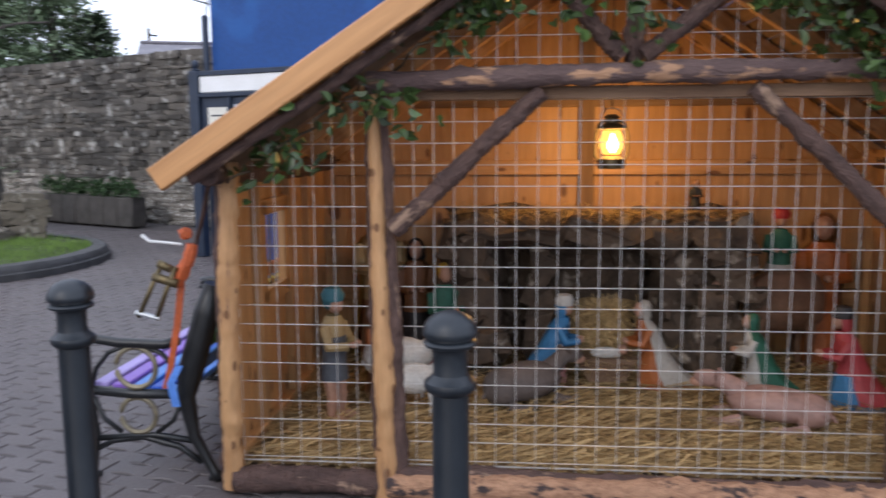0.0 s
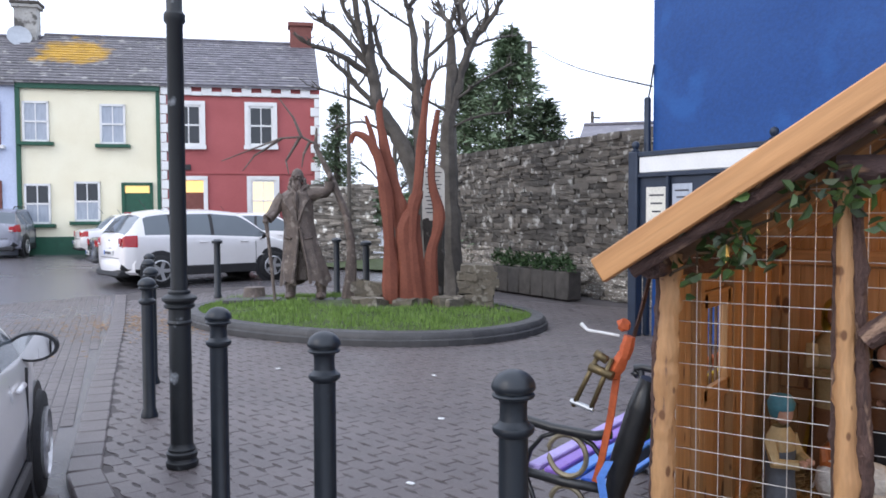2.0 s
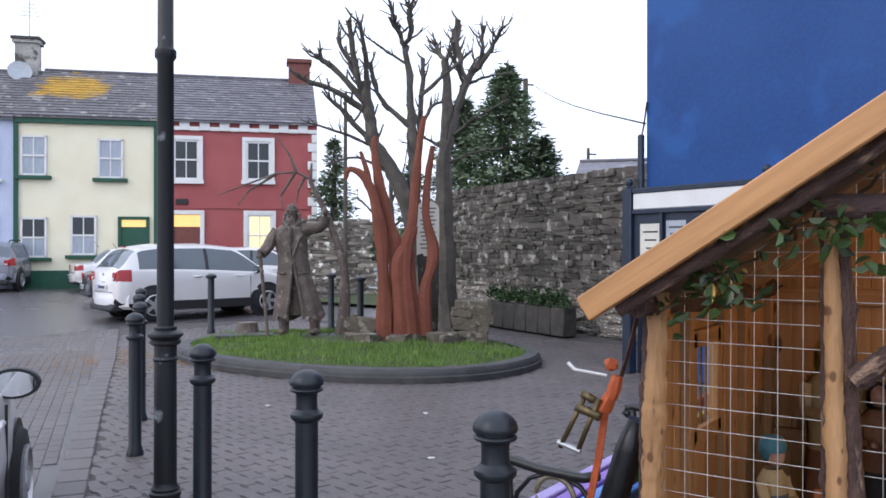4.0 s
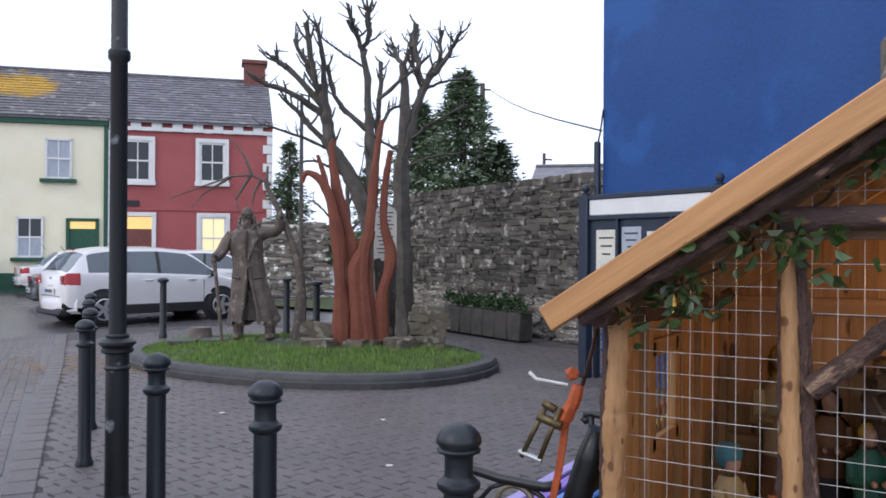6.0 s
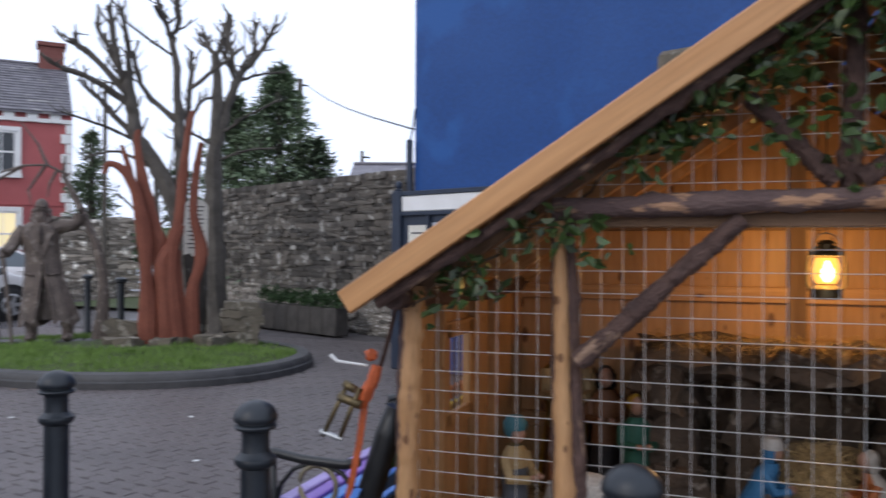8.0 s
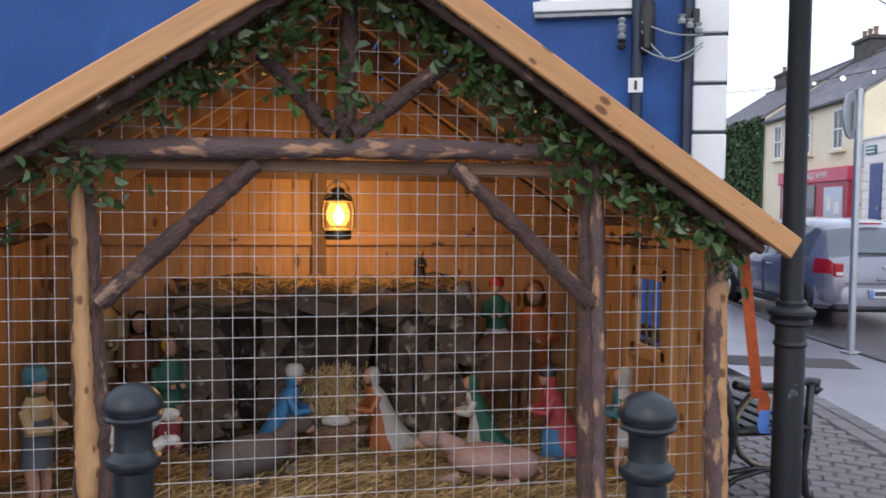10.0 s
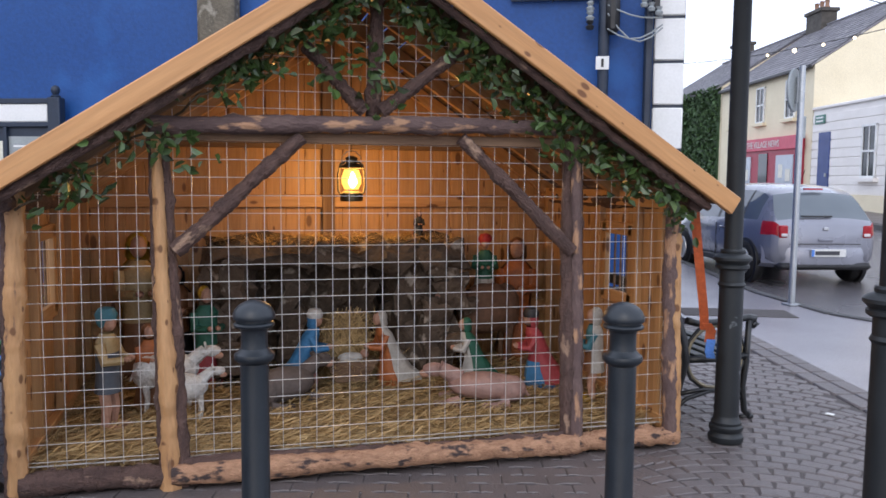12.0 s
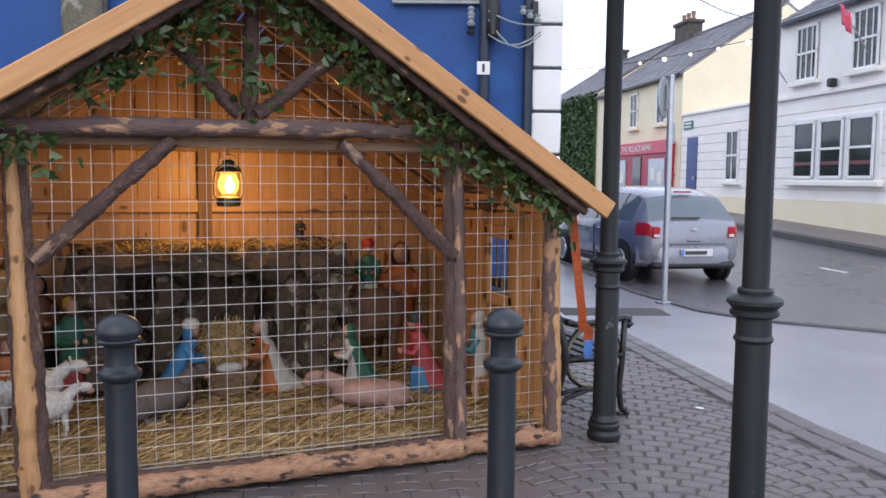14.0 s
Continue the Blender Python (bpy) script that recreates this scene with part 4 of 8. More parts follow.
def crib():
    r = root("nativity_crib", "open-fronted timber nativity shed with log frame and pine roof edges", "shed")
    rng = random.Random(3)
    # floor
    part("floor", boxed(((XL + XR) / 2, BACK / 2, 0.045), (XR - XL, BACK, 0.07), 0, 0.004), OLDPINE, r)
    # back wall of upright boards
    x = XL
    while x < XR - 0.02:
        w = min(0.135, XR - x)
        top = roof_z(x + w / 2) - 0.04
        b = part("board", boxed((top / 2, 0, 0), (top, w - 0.001, 0.02), 0, 0.003), PINE, r, m=Matrix.Translation((x + w / 2, BACK, 0.03)) @ along((0, 0, 0), (0, 0, 1), 0))
        x += w
    bm = bmesh.new()
    prism(bm, [(XL, 0.03), (XR, 0.03), (XR, roof_z(XR) - 0.05), (CX, APEX - 0.05), (XL, roof_z(XL) - 0.05)], BACK + 0.014, BACK + 0.024)
    part("back_felt", bm, BLACKPLASTIC, r)
    plank("back_post", (0.02, BACK - 0.05, 0.05), (0.02, BACK - 0.05, APEX - 0.1), 0.09, 0.06, OLDPINE, r)
    for z in (0.5, 1.30):
        plank("rail", (XL, BACK - 0.035, z), (XR, BACK - 0.035, z), 0.05, 0.09, PINE, r)
    plank("tie_beam", (XL + 0.3, BACK - 0.04, 1.72), (XR - 0.3, BACK - 0.04, 1.72), 0.06, 0.10, OLDPINE, r)
    # side walls with a small barred window
    for side, xs in ((-1, XL), (1, XR)):
        y = 0.05
        while y < BACK:
            w = min(0.135, BACK - y)
            yc = y + w / 2
            segs = [(0.03, 1.36)]
            if 0.52 < yc < 0.82:
                segs = [(0.03, 0.74), (1.17, 1.36)]
            for z0, z1 in segs:
                part("board", boxed(((z1 - z0) / 2, 0, 0), (z1 - z0, w - 0.001, 0.02), 0, 0.003), PINE, r, m=Matrix.Translation((xs, yc, z0)) @ along((0, 0, 0), (0, 0, 1), math.pi / 2))
            y += w
        xi = xs - side * 0.03
        fr = new("side_window")
        fr.matrix_basis, fr.parent = Matrix.Translation((xi, 0.67, 0)), r
        tagged(fr, "small barred window opening framed in pine")
        for a, b in (((0, -0.2, 0.74), (0, 0.2, 0.74)), ((0, -0.2, 1.17), (0, 0.2, 1.17)), ((0, -0.19, 0.72), (0, -0.19, 1.2)), ((0, 0.19, 0.72), (0, 0.19, 1.2))):
            plank("casing", a, b, 0.03, 0.075, PINE, fr)
        for k in range(3):
            bm = bmesh.new()
            tube(bm, [(0.02 * side, -0.08 + 0.08 * k, 0.74), (0.02 * side, -0.08 + 0.08 * k, 1.17)], 0.008, 6)
            part("bar", bm, OLDPINE, fr)
        # inner studs and rails
        for yy in (0.12, 0.42, 0.93, 1.3, 1.85):
            plank("stud", (xi, yy, 0.05), (xi, yy, 1.38), 0.045, 0.05, PINE, r)
        plank("rail", (xi, 0.05, 1.36), (xi, BACK, 1.36), 0.05, 0.09, PINE, r)
        plank("rail", (xi, 0.05, 0.12), (xi, BACK, 0.12), 0.05, 0.08, PINE, r)
    # roof: rough planks running front to back on rafters
    for side in (-1, 1):
        n, half = 15, 1.81
        for k in range(n):
            x0 = CX + side * (half * k / n + 0.005)
            x1 = CX + side * (half * (k + 1) / n - 0.003)
            xm = (x0 + x1) / 2
            ang = math.atan(SLOPE) * side
            w = abs(x1 - x0) / math.cos(ang)
            part("roof_plank", boxed(((BACK + 0.35) / 2, 0, 0), (BACK + 0.35, w, 0.022), 0, 0.003), OLDPINE, r,
                 m=Matrix.Translation((xm, -0.24, roof_z(xm) + 0.01)) @ along((0, 0, 0), (0, 1, 0), ang))
        for yy in (0.03, 0.65, 1.3, 1.88):
            a = (CX, yy, APEX - 0.07)
            b = (CX + side * 1.7, yy, roof_z(CX + side * 1.7) - 0.07)
            plank("rafter", a, b, 0.05, 0.09, PINE if yy > 0.5 else OLDPINE, r)
        # barge boards with their sawn ends
        a = (CX - side * 0.02, -0.27, APEX - 0.018)
        b = (CX + side * 1.815, -0.27, roof_z(CX + side * 1.815) + 0.0)
        plank("barge_board", a, b, 0.032, 0.098, BARGE, r, "knotty planed pine barge board", bevel=0.006)
        log_part("eave_log", (CX + side * 1.66, -0.16, 1.345), (CX + side * 1.66, BACK, 1.345), 0.045, 0.05, BARK, r, 31 + side)
    # log frame of the front
    log_part("corner_post", (XL + 0.03, 0.0, 0.02), (XL + 0.06, 0, 1.40), 0.044, 0.040, STRIPPED, r, 11, 0.01)
    log_part("bark_strip", (XL - 0.005, 0.02, 0.0), (XL + 0.02, 0.02, 1.38), 0.03, 0.026, BARK, r, 41, 0.008)
    log_part("corner_post", (XR - 0.02, 0.0, 0.02), (XR - 0.04, 0, 1.42), 0.044, 0.038, BARKPATCH, r, 12, 0.012, "half-stripped log post")
    log_part("stripped_face", (XR + 0.005, -0.02, 0.03), (XR - 0.022, -0.02, 1.40), 0.026, 0.02, STRIPPED, r, 44, 0.01)
    log_part("post", (-0.935, -0.025, 0.0), (-0.972, -0.01, 1.72), 0.044, 0.022, STRIPPED, r, 13, 0.012)
    log_part("bark_strip", (-0.965, 0.015, 0.0), (-0.992, 0.015, 1.70), 0.026, 0.016, BARK, r, 42, 0.008)
    log_part("bark_strip", (-0.893, 0.005, 0.0), (-0.945, 0.015, 1.70), 0.042, 0.023, BARK, r, 14, 0.01)
    log_part("post", (1.125, -0.02, 0.02), (1.09, -0.005, 1.70), 0.036, 0.025, BARKPATCH, r, 15, 0.012)
    log_part("bark_strip", (1.15, 0.015, 0.0), (1.12, 0.02, 1.68), 0.027, 0.022, BARK, r, 43, 0.008)
    log_part("bark_strip", (1.085, 0.0, 0.0), (1.062, 0.015, 1.68), 0.042, 0.026, BARK, r, 16, 0.01)
    log_part("cross_beam", (-0.99, -0.03, 1.71), (0.97, -0.03, 1.735), 0.042, 0.037, BARKPATCH, r, 17, 0.01, "half-barked log cross beam")
    plank("plate", (-1.0, 0.04, 1.66), (1.1, 0.04, 1.66), 0.06, 0.05, OLDPINE, r)
    log_part("brace", (-0.90, -0.03, 1.13), (-0.31, -0.03, 1.66), 0.037, 0.034, BARK, r, 18, 0.008)
    log_part("brace", (1.08, -0.03, 1.10), (0.47, -0.03, 1.67), 0.037, 0.032, BARK, r, 19, 0.008)
    log_part("gable_strut", (-0.01, -0.03, 1.79), (-0.30, -0.03, 2.09), 0.034, 0.028, BARK, r, 20, 0.006)
    log_part("gable_strut", (0.06, -0.03, 1.79), (0.47, -0.03, 2.10), 0.034, 0.030, BARK, r, 21, 0.006)
    log_part("king_post", (0.03, 0.0, 1.76), (0.05, 0.0, 2.45), 0.036, 0.03, BARK, r, 22, 0.006)
    log_part("sill_log", (XL + 0.04, -0.01, 0.06), (-0.95, -0.01, 0.06), 0.055, 0.05, BARK, r, 23, 0.01)
    log_part("sill_log", (-0.93, -0.05, 0.075), (1.12, -0.05, 0.07), 0.052, 0.049, SILL, r, 24, 0.01, "flaking half-barked sill log")
    log_part("sill_log", (1.12, -0.01, 0.065), (XR + 0.01, -0.01, 0.065), 0.052, 0.048, SILL, r, 25, 0.008)
    log_part("bark_strip", (-0.90, -0.02, 0.105), (1.05, -0.025, 0.10), 0.034, 0.03, BARK, r, 26, 0.01)
    # bark-edged batten added as the dark band of shade under the barge boards
    for side in (-1, 1):
        a = (CX + side * 0.05, -0.215, APEX - 0.14)
        b = (CX + side * 1.70, -0.215, roof_z(CX + side * 1.70) - 0.08)
        log_part("eave_batten", a, b, 0.018, 0.022, BARK, r, 51 + side, 0.012)
    # wire mesh
    net = part("wire_panel", boxed(((XL + XR) / 2, 0.055, 0.12), (XR - XL, 0.006, 0.006)), WIRE, r, "square galvanised wire mesh")
    wire = bpy.data.meshes.new("wire")
    wb = bmesh.new()
    tube(wb, [(0, 0, 0), (1, 0, 0)], 0.0016, 4, cap=False)
    wb.to_mesh(wire)
    wb.free()
    wire.materials.append(WIRE)
    pitch = 0.083
    k = 0
    z = 0.14
    while z < 2.35:
        half = min(1.66, (APEX - 0.1 - z) / SLOPE)
        xa, xb = max(XL, CX - half), min(XR, CX + half)
        share("wire", wire, net, Matrix.Translation((xa, 0.05, z)) @ Matrix.Rotation(rng.uniform(-0.003, 0.003), 4, "Y") @ Matrix.Diagonal((xb - xa, 1, 1, 1)))
        z += pitch * rng.uniform(0.97, 1.03)
    x = XL + 0.06
    while x < XR:
        zt = min(2.35, roof_z(x) - 0.1)
        share("wire", wire, net, along((x, 0.055, 0.1), (x + rng.uniform(-0.004, 0.004), 0.055, zt)) @ Matrix.Diagonal((zt - 0.1, 1, 1, 1)))
        x += pitch
    return r


crib()


def straw_bed():
    r = root("straw_bed", "loose golden straw strewn over the crib floor", "straw")
    bm = bmesh.new()
    n = 26
    vs = [[bm.verts.new((XL + 0.04 + (XR - XL - 0.08) * i / n, 0.08 + (BACK - 0.12) * j / n, 0.095 + 0.03 * noise.noise(Vector((i * 0.6, j * 0.6, 2))) + 0.05 * (j / n) ** 2)) for j in range(n + 1)] for i in range(n + 1)]
    for i in range(n):
        for j in range(n):
            bm.faces.new((vs[i][j], vs[i + 1][j], vs[i + 1][j + 1], vs[i][j + 1]))
    part("bed", bm, STRAWBED, r, smooth=True)
    rng = random.Random(8)
    V, F = [], []
    for _ in range(7500):
        p = Vector((rng.uniform(XL + 0.06, XR - 0.06), 0.08 + (rng.random() ** 1.3) * (BACK - 0.2), 0.1))
        p.z = 0.105 + 0.05 * ((p.y - 0.08) / BACK) ** 2 + rng.uniform(0, 0.04)
        a = rng.uniform(0, math.pi)
        d = Vector((math.cos(a), math.sin(a), rng.uniform(-0.22, 0.3))) * rng.uniform(0.04, 0.12)
        s = Vector((-d.y, d.x, 0)).normalized() * rng.uniform(0.0014, 0.0028)
        k = len(V)
        V += [p - d - s, p - d + s, p + d + s + Vector((0, 0, 0.004)), p + d - s]
        F.append((k, k + 1, k + 2, k + 3))
    me = bpy.data.meshes.new("straw")
    me.from_pydata(V, [], F)
    me.materials.append(STRAW)
    o = new("straw", me)
    o.parent = r
    tagged(o, kind="stuff")
    return r


straw_bed()


def lumpy(bm, c, s, seed, amp=0.12, cuts=4, idx=0):
    """A rough block of rock."""
    start = len(bm.verts)
    r = bmesh.ops.create_cube(bm, size=1, matrix=Matrix.Identity(4))
    es = list({e for v in r["verts"] for e in v.link_edges})
    bmesh.ops.subdivide_edges(bm, edges=es, cuts=cuts, use_grid_fill=True)
    bm.verts.ensure_lookup_table()
    for v in bm.verts[start:]:
        q = Vector((v.co.x * s[0], v.co.y * s[1], v.co.z * s[2]))
        d = noise.noise_vector((q + Vector((seed, seed * 2, 0))) * 5) * amp + noise.noise_vector((q + Vector((seed, 0, seed))) * 14) * amp * 0.5
        v.co = Vector(c) + q + d
        for f in v.link_faces:
            f.material_index = idx


def grotto():
    r = root("grotto", "dark papier-mache rock cave with straw-covered roof", "cave")
    for k, (c, s) in enumerate((((-0.66, 1.62, 0.52), (0.26, 0.5, 0.95)), ((0.62, 1.62, 0.5), (0.42, 0.5, 0.95)), ((-0.28, 1.7, 0.5), (0.16, 0.3, 0.9)), ((0.22, 1.78, 0.5), (0.2, 0.2, 0.9)), ((0.0, 1.86, 0.5), (1.3, 0.1, 0.9)))):
        bm = bmesh.new()
        lumpy(bm, c, s, k * 3.1, 0.13, 7)
        part("rock_pillar", bm, ROCK, r, smooth=True)
    bm = bmesh.new()
    lumpy(bm, (0.02, 1.58, 0.96), (1.62, 0.62, 0.12), 4.4, 0.12, 11)
    part("rock_roof", bm, ROCK, r, smooth=True)
    rng = random.Random(5)
    for k in range(20):
        bm = bmesh.new()
        x = rng.choice((-0.72, -0.62, 0.62, 0.72, 0.85)) + rng.uniform(-0.1, 0.1)
        lumpy(bm, (x, rng.uniform(1.3, 1.5), rng.uniform(0.12, 0.95)), (rng.uniform(0.1, 0.22), 0.14, rng.uniform(0.1, 0.3)), k * 1.7, 0.07, 4)
        part("rock", bm, ROCK, r, smooth=True)
    V, F = [], []
    for _ in range(1500):
        p = Vector((rng.uniform(-0.78, 0.85), rng.uniform(1.28, 1.85), 1.03 + rng.uniform(0, 0.05)))
        a = rng.uniform(0, math.pi)
        d = Vector((math.cos(a), math.sin(a), rng.uniform(-0.3, 0.4))) * rng.uniform(0.03, 0.09)
        s = Vector((-d.y, d.x, 0)).normalized() * 0.002
        k = len(V)
        V += [p - d - s, p - d + s, p + d + s, p + d - s]
        F.append((k, k + 1, k + 2, k + 3))
    me = bpy.data.meshes.new("straw_topping")
    me.from_pydata(V, [], F)
    me.materials.append(STRAW)
    o = new("straw_topping", me)
    o.parent = r
    tagged(o, kind="stuff")


grotto()


def lantern():
    r = root("lantern", "lit brass storm lantern hanging from the back post", "lantern", Matrix.Translation((0.09, 1.2, 1.32)))
    bm = bmesh.new()
    lathe(bm, [(0.07, 0), (0.075, 0.02), (0.07, 0.05), (0.045, 0.065)], 16)
    part("tank", bm, BRASS, r)
    bm = bmesh.new()
    lathe(bm, [(0.042, 0.075), (0.062, 0.11), (0.064, 0.15), (0.045, 0.2)], 16)
    gl = part("globe", bm, FLAME, r, "glowing amber glass globe")
    bm = bmesh.new()
    lathe(bm, [(0.01, 0.085), (0.03, 0.11), (0.03, 0.14), (0.008, 0.185)], 12, Matrix.Translation((0, -0.045, 0)))
    part("flame", bm, FLAMECORE, gl)
    bm = bmesh.new()
    lathe(bm, [(0.05, 0.205), (0.074, 0.21), (0.07, 0.222), (0.035, 0.24), (0.035, 0.265), (0.045, 0.27), (0.02, 0.285)], 16)
    part("chimney_cap", bm, BRASS, r)
    for s in (-1, 1):
        bm = bmesh.new()
        tube(bm, [(0.06 * s, 0, 0.03), (0.085 * s, 0, 0.07), (0.085 * s, 0, 0.17), (0.07 * s, 0, 0.23), (0.035 * s, 0, 0.255)], 0.007, 6)
        part("side_tube", bm, BRASS, r)
    bm = bmesh.new()
    tube(bm, [(-0.06, 0, 0.24)] + [(0.07 * math.cos(t), 0, 0.24 + 0.08 * math.sin(t)) for t in (2.6, 2.0, 1.57, 1.1, 0.5)] + [(0.06, 0, 0.24)], 0.003, 5)
    part("bail", bm, GALV, r)
    bm = bmesh.new()
    tube(bm, [(0, 0, 0.31), (0, 0, 1.08)], 0.003, 4)
    part("hanging_wire", bm, CABLE, r)
    lamp = bpy.data.lights.new("lantern_light", "POINT")
    lamp.energy, lamp.color, lamp.shadow_soft_size = 20, (1.0, 0.54, 0.16), 0.07
    lo = new("lantern_light", lamp)
    lo.matrix_world = Matrix.Translation((0.09, 1.2, 1.475))
    gl.visible_shadow = False
    for c in gl.children:
        c.visible_shadow = False


lantern()


def leaves(name, label, category, spots, size, material, parent=None, stem=None, seed=1):
    """Many small pointed leaves, each folded along its rib."""
    rng = random.Random(seed)
    V, F = [], []
    for p, n in spots:
        p = Vector(p)
        for _ in range(n):
            q = p + Vector((rng.gauss(0, 0.05), rng.gauss(0, 0.03), rng.gauss(0, 0.045)))
            a = Vector((rng.uniform(-1, 1), rng.uniform(-1, 0.2), rng.uniform(-1, 0.6))).normalized()
            b = a.cross(Vector((rng.uniform(-1, 1), rng.uniform(-1, 1), rng.uniform(-1, 1)))).normalized()
            c = a.cross(b) * 0.25
            s = size * rng.uniform(0.6, 1.3)
            k = len(V)
            V += [q, q + (a * 0.22 + b * 0.25 + c * 0.8) * s, q + (a * 0.62 + b * 0.27 + c) * s, q + a * s, q + (a * 0.62 - b * 0.27 + c) * s, q + (a * 0.22 - b * 0.25 + c * 0.8) * s]
            F += [(k, k + 1, k + 2, k + 3), (k, k + 3, k + 4, k + 5)]
    me = bpy.data.meshes.new(name)
    me.from_pydata(V, [], F)
    me.materials.append(material)
    ob = new(name, me)
    if parent:
        ob.parent = parent
        return tagged(ob, kind="stuff")
    return tagged(ob, label, category, kind="stuff")


def garland():
    r = root("ivy_garland", "dark green ivy garland hanging under the roof edge", "garland")
    rng = random.Random(21)
    spots = []
    for side in (-1, 1):
        pts = []
        for k in range(46):
            t = k / 45
            x = CX + side * (0.02 + 1.6 * t)
            z = roof_z(x) - 0.15 - 0.03 * rng.random()
            pts.append((x, -0.06 + rng.uniform(-0.12, 0.07), z))
            dense = 11 if t < 0.55 or t > 0.72 else 6
            if side < 0 and t > 0.42:
                dense = 3 if rng.random() < 0.25 else 0
            spots.append((pts[-1], dense + (2 if side > 0 and t > 0.35 else 0)))
            if rng.random() < 0.45 and dense > 3:
                spots.append(((x, -0.1, z - 0.1), 5))
        bm = bmesh.new()
        tube(bm, pts, 0.006, 5)
        part("stem", bm, STEM, r)
    for x, z, n in ((-1.36, 1.50, 26), (-1.31, 1.44, 26), (-1.24, 1.47, 14), (-1.05, 1.60, 16), (-0.94, 1.64, 16), (-0.55, 1.98, 14), (-0.65, 1.9, 14), (-0.15, 2.28, 16), (0.22, 2.24, 16), (0.4, 2.16, 14), (-0.82, 1.63, 9), (-0.78, 1.58, 6), (-0.20, 2.0, 10), (-0.17, 1.93, 8), (0.02, 2.0, 14), (0.04, 1.92, 12), (0.07, 1.86, 8), (0.93, 1.72, 18), (0.95, 1.62, 12), (1.0, 1.85, 14), (0.85, 1.9, 12), (1.3, 1.56, 12), (1.45, 1.50, 10), (1.58, 1.40, 7), (0.6, 2.02, 10), (-0.6, 2.02, 8), (-0.42, 2.1, 10), (-0.3, 2.2, 12), (-0.75, 1.93, 9)):
        spots.append(((x, -0.1, z), n))
    leaves("leaf_sprays", "", "", spots, 0.058, LEAF, r, seed=4)


garland()
# ---- street furniture ----
def bollard(m):
    r = root("bollard", "dark grey cast iron bollard with domed cap and collar", "bollard", m, "square bollards")
    bm = bmesh.new()
    lathe(bm, [(0.064, 0), (0.064, 0.02), (0.056, 0.04), (0.054, 0.055), (0.047, 0.07), (0.046, 0.88)], 24)
    part("shaft", bm, IRON, r, smooth=False)
    bm = bmesh.new()
    lathe(bm, [(0.047, 0.868), (0.054, 0.872), (0.064, 0.882), (0.066, 0.892), (0.064, 0.900), (0.055, 0.906), (0.045, 0.918)], 24)
    part("collar", bm, IRON, r)
    bm = bmesh.new()
    lathe(bm, [(0.045, 0.915), (0.043, 0.93), (0.043, 0.972), (0.047, 0.984), (0.052, 0.988)], 24)
    part("neck", bm, IRON, r)
    bm = bmesh.new()
    lathe(bm, [(0.052, 0.986), (0.064, 0.990), (0.067, 0.997), (0.062, 1.004), (0.057, 1.006), (0.057, 1.011), (0.066, 1.013), (0.069, 1.020), (0.068, 1.030), (0.062, 1.045), (0.052, 1.057), (0.038, 1.067), (0.020, 1.074), (0.002, 1.077)], 24)
    part("cap", bm, IRON, r)
    return r


B0 = bollard(Matrix.Translation((0.61, -1.55, 0)))
for bx, by in ((-0.566, -1.27), (-1.75, -0.9), (-2.8, -0.63), (-3.86, -0.3), (-5.9, 0.7), (-6.95, 1.47), (-8.1, 2.25), (-9.2, 3.03)):
    copy_thing(B0, Matrix.Translation((bx, by, 0)) @ Matrix.Rotation(bx, 4, "Z"))
SLIM = (-12.56, 6.83), (-9.6, 7.6), (-11.2, 8.6)


def slim_bollard(m):
    r = root("slim_bollard", "slim dark bollard with a flat cap beyond the island", "bollard", m, "far bollards")
    bm = bmesh.new()
    lathe(bm, [(0.075, 0), (0.075, 0.05), (0.062, 0.07), (0.058, 1.0)], 12)
    part("shaft", bm, IRON, r)
    bm = bmesh.new()
    lathe(bm, [(0.06, 1.0), (0.10, 1.02), (0.10, 1.06), (0.05, 1.09)], 12)
    part("cap", bm, IRON, r)
    return r


S0 = slim_bollard(Matrix.Translation((*SLIM[0], 0)))
for p in SLIM[1:]:
    copy_thing(S0, Matrix.Translation((*p, 0)))


def street_lamp(m):
    r = root("street_lamp", "tall dark green-black cast iron street lamp post", "street lamp", m, "street lamps")
    bm = bmesh.new()
    lathe(bm, [(0.092, 0), (0.097, 0.012), (0.097, 0.035), (0.088, 0.045), (0.086, 0.06), (0.093, 0.07), (0.093, 0.09), (0.082, 0.10), (0.084, 0.115), (0.072, 0.13), (0.068, 0.15)], 20)
    part("foot", bm, LAMPIRON, r)
    bm = bmesh.new()
    lathe(bm, [(0.068, 0.14), (0.066, 0.88), (0.071, 0.885), (0.076, 0.895), (0.071, 0.905), (0.067, 0.91), (0.067, 0.985)], 20)
    part("base_drum", bm, LAMPIRON, r)
    bm = bmesh.new()
    lathe(bm, [(0.08, 0.98), (0.092, 0.99), (0.092, 1.005), (0.084, 1.012), (0.09, 1.02), (0.105, 1.034), (0.105, 1.048), (0.09, 1.06), (0.066, 1.07), (0.068, 1.085), (0.062, 1.095)], 20)
    part("collar", bm, LAMPIRON, r)
    bm = bmesh.new()
    lathe(bm, [(0.051, 1.085), (0.049, 2.7), (0.064, 2.72), (0.064, 2.76), (0.048, 2.78), (0.042, 5.2)], 16)
    part("shaft", bm, LAMPIRON, r)
    bm = bmesh.new()
    lathe(bm, [(0.05, 5.2), (0.18, 5.3), (0.22, 5.7), (0.1, 5.9), (0.02, 6.0)], 12)
    part("lamp_head", bm, LAMPIRON, r)
    return r


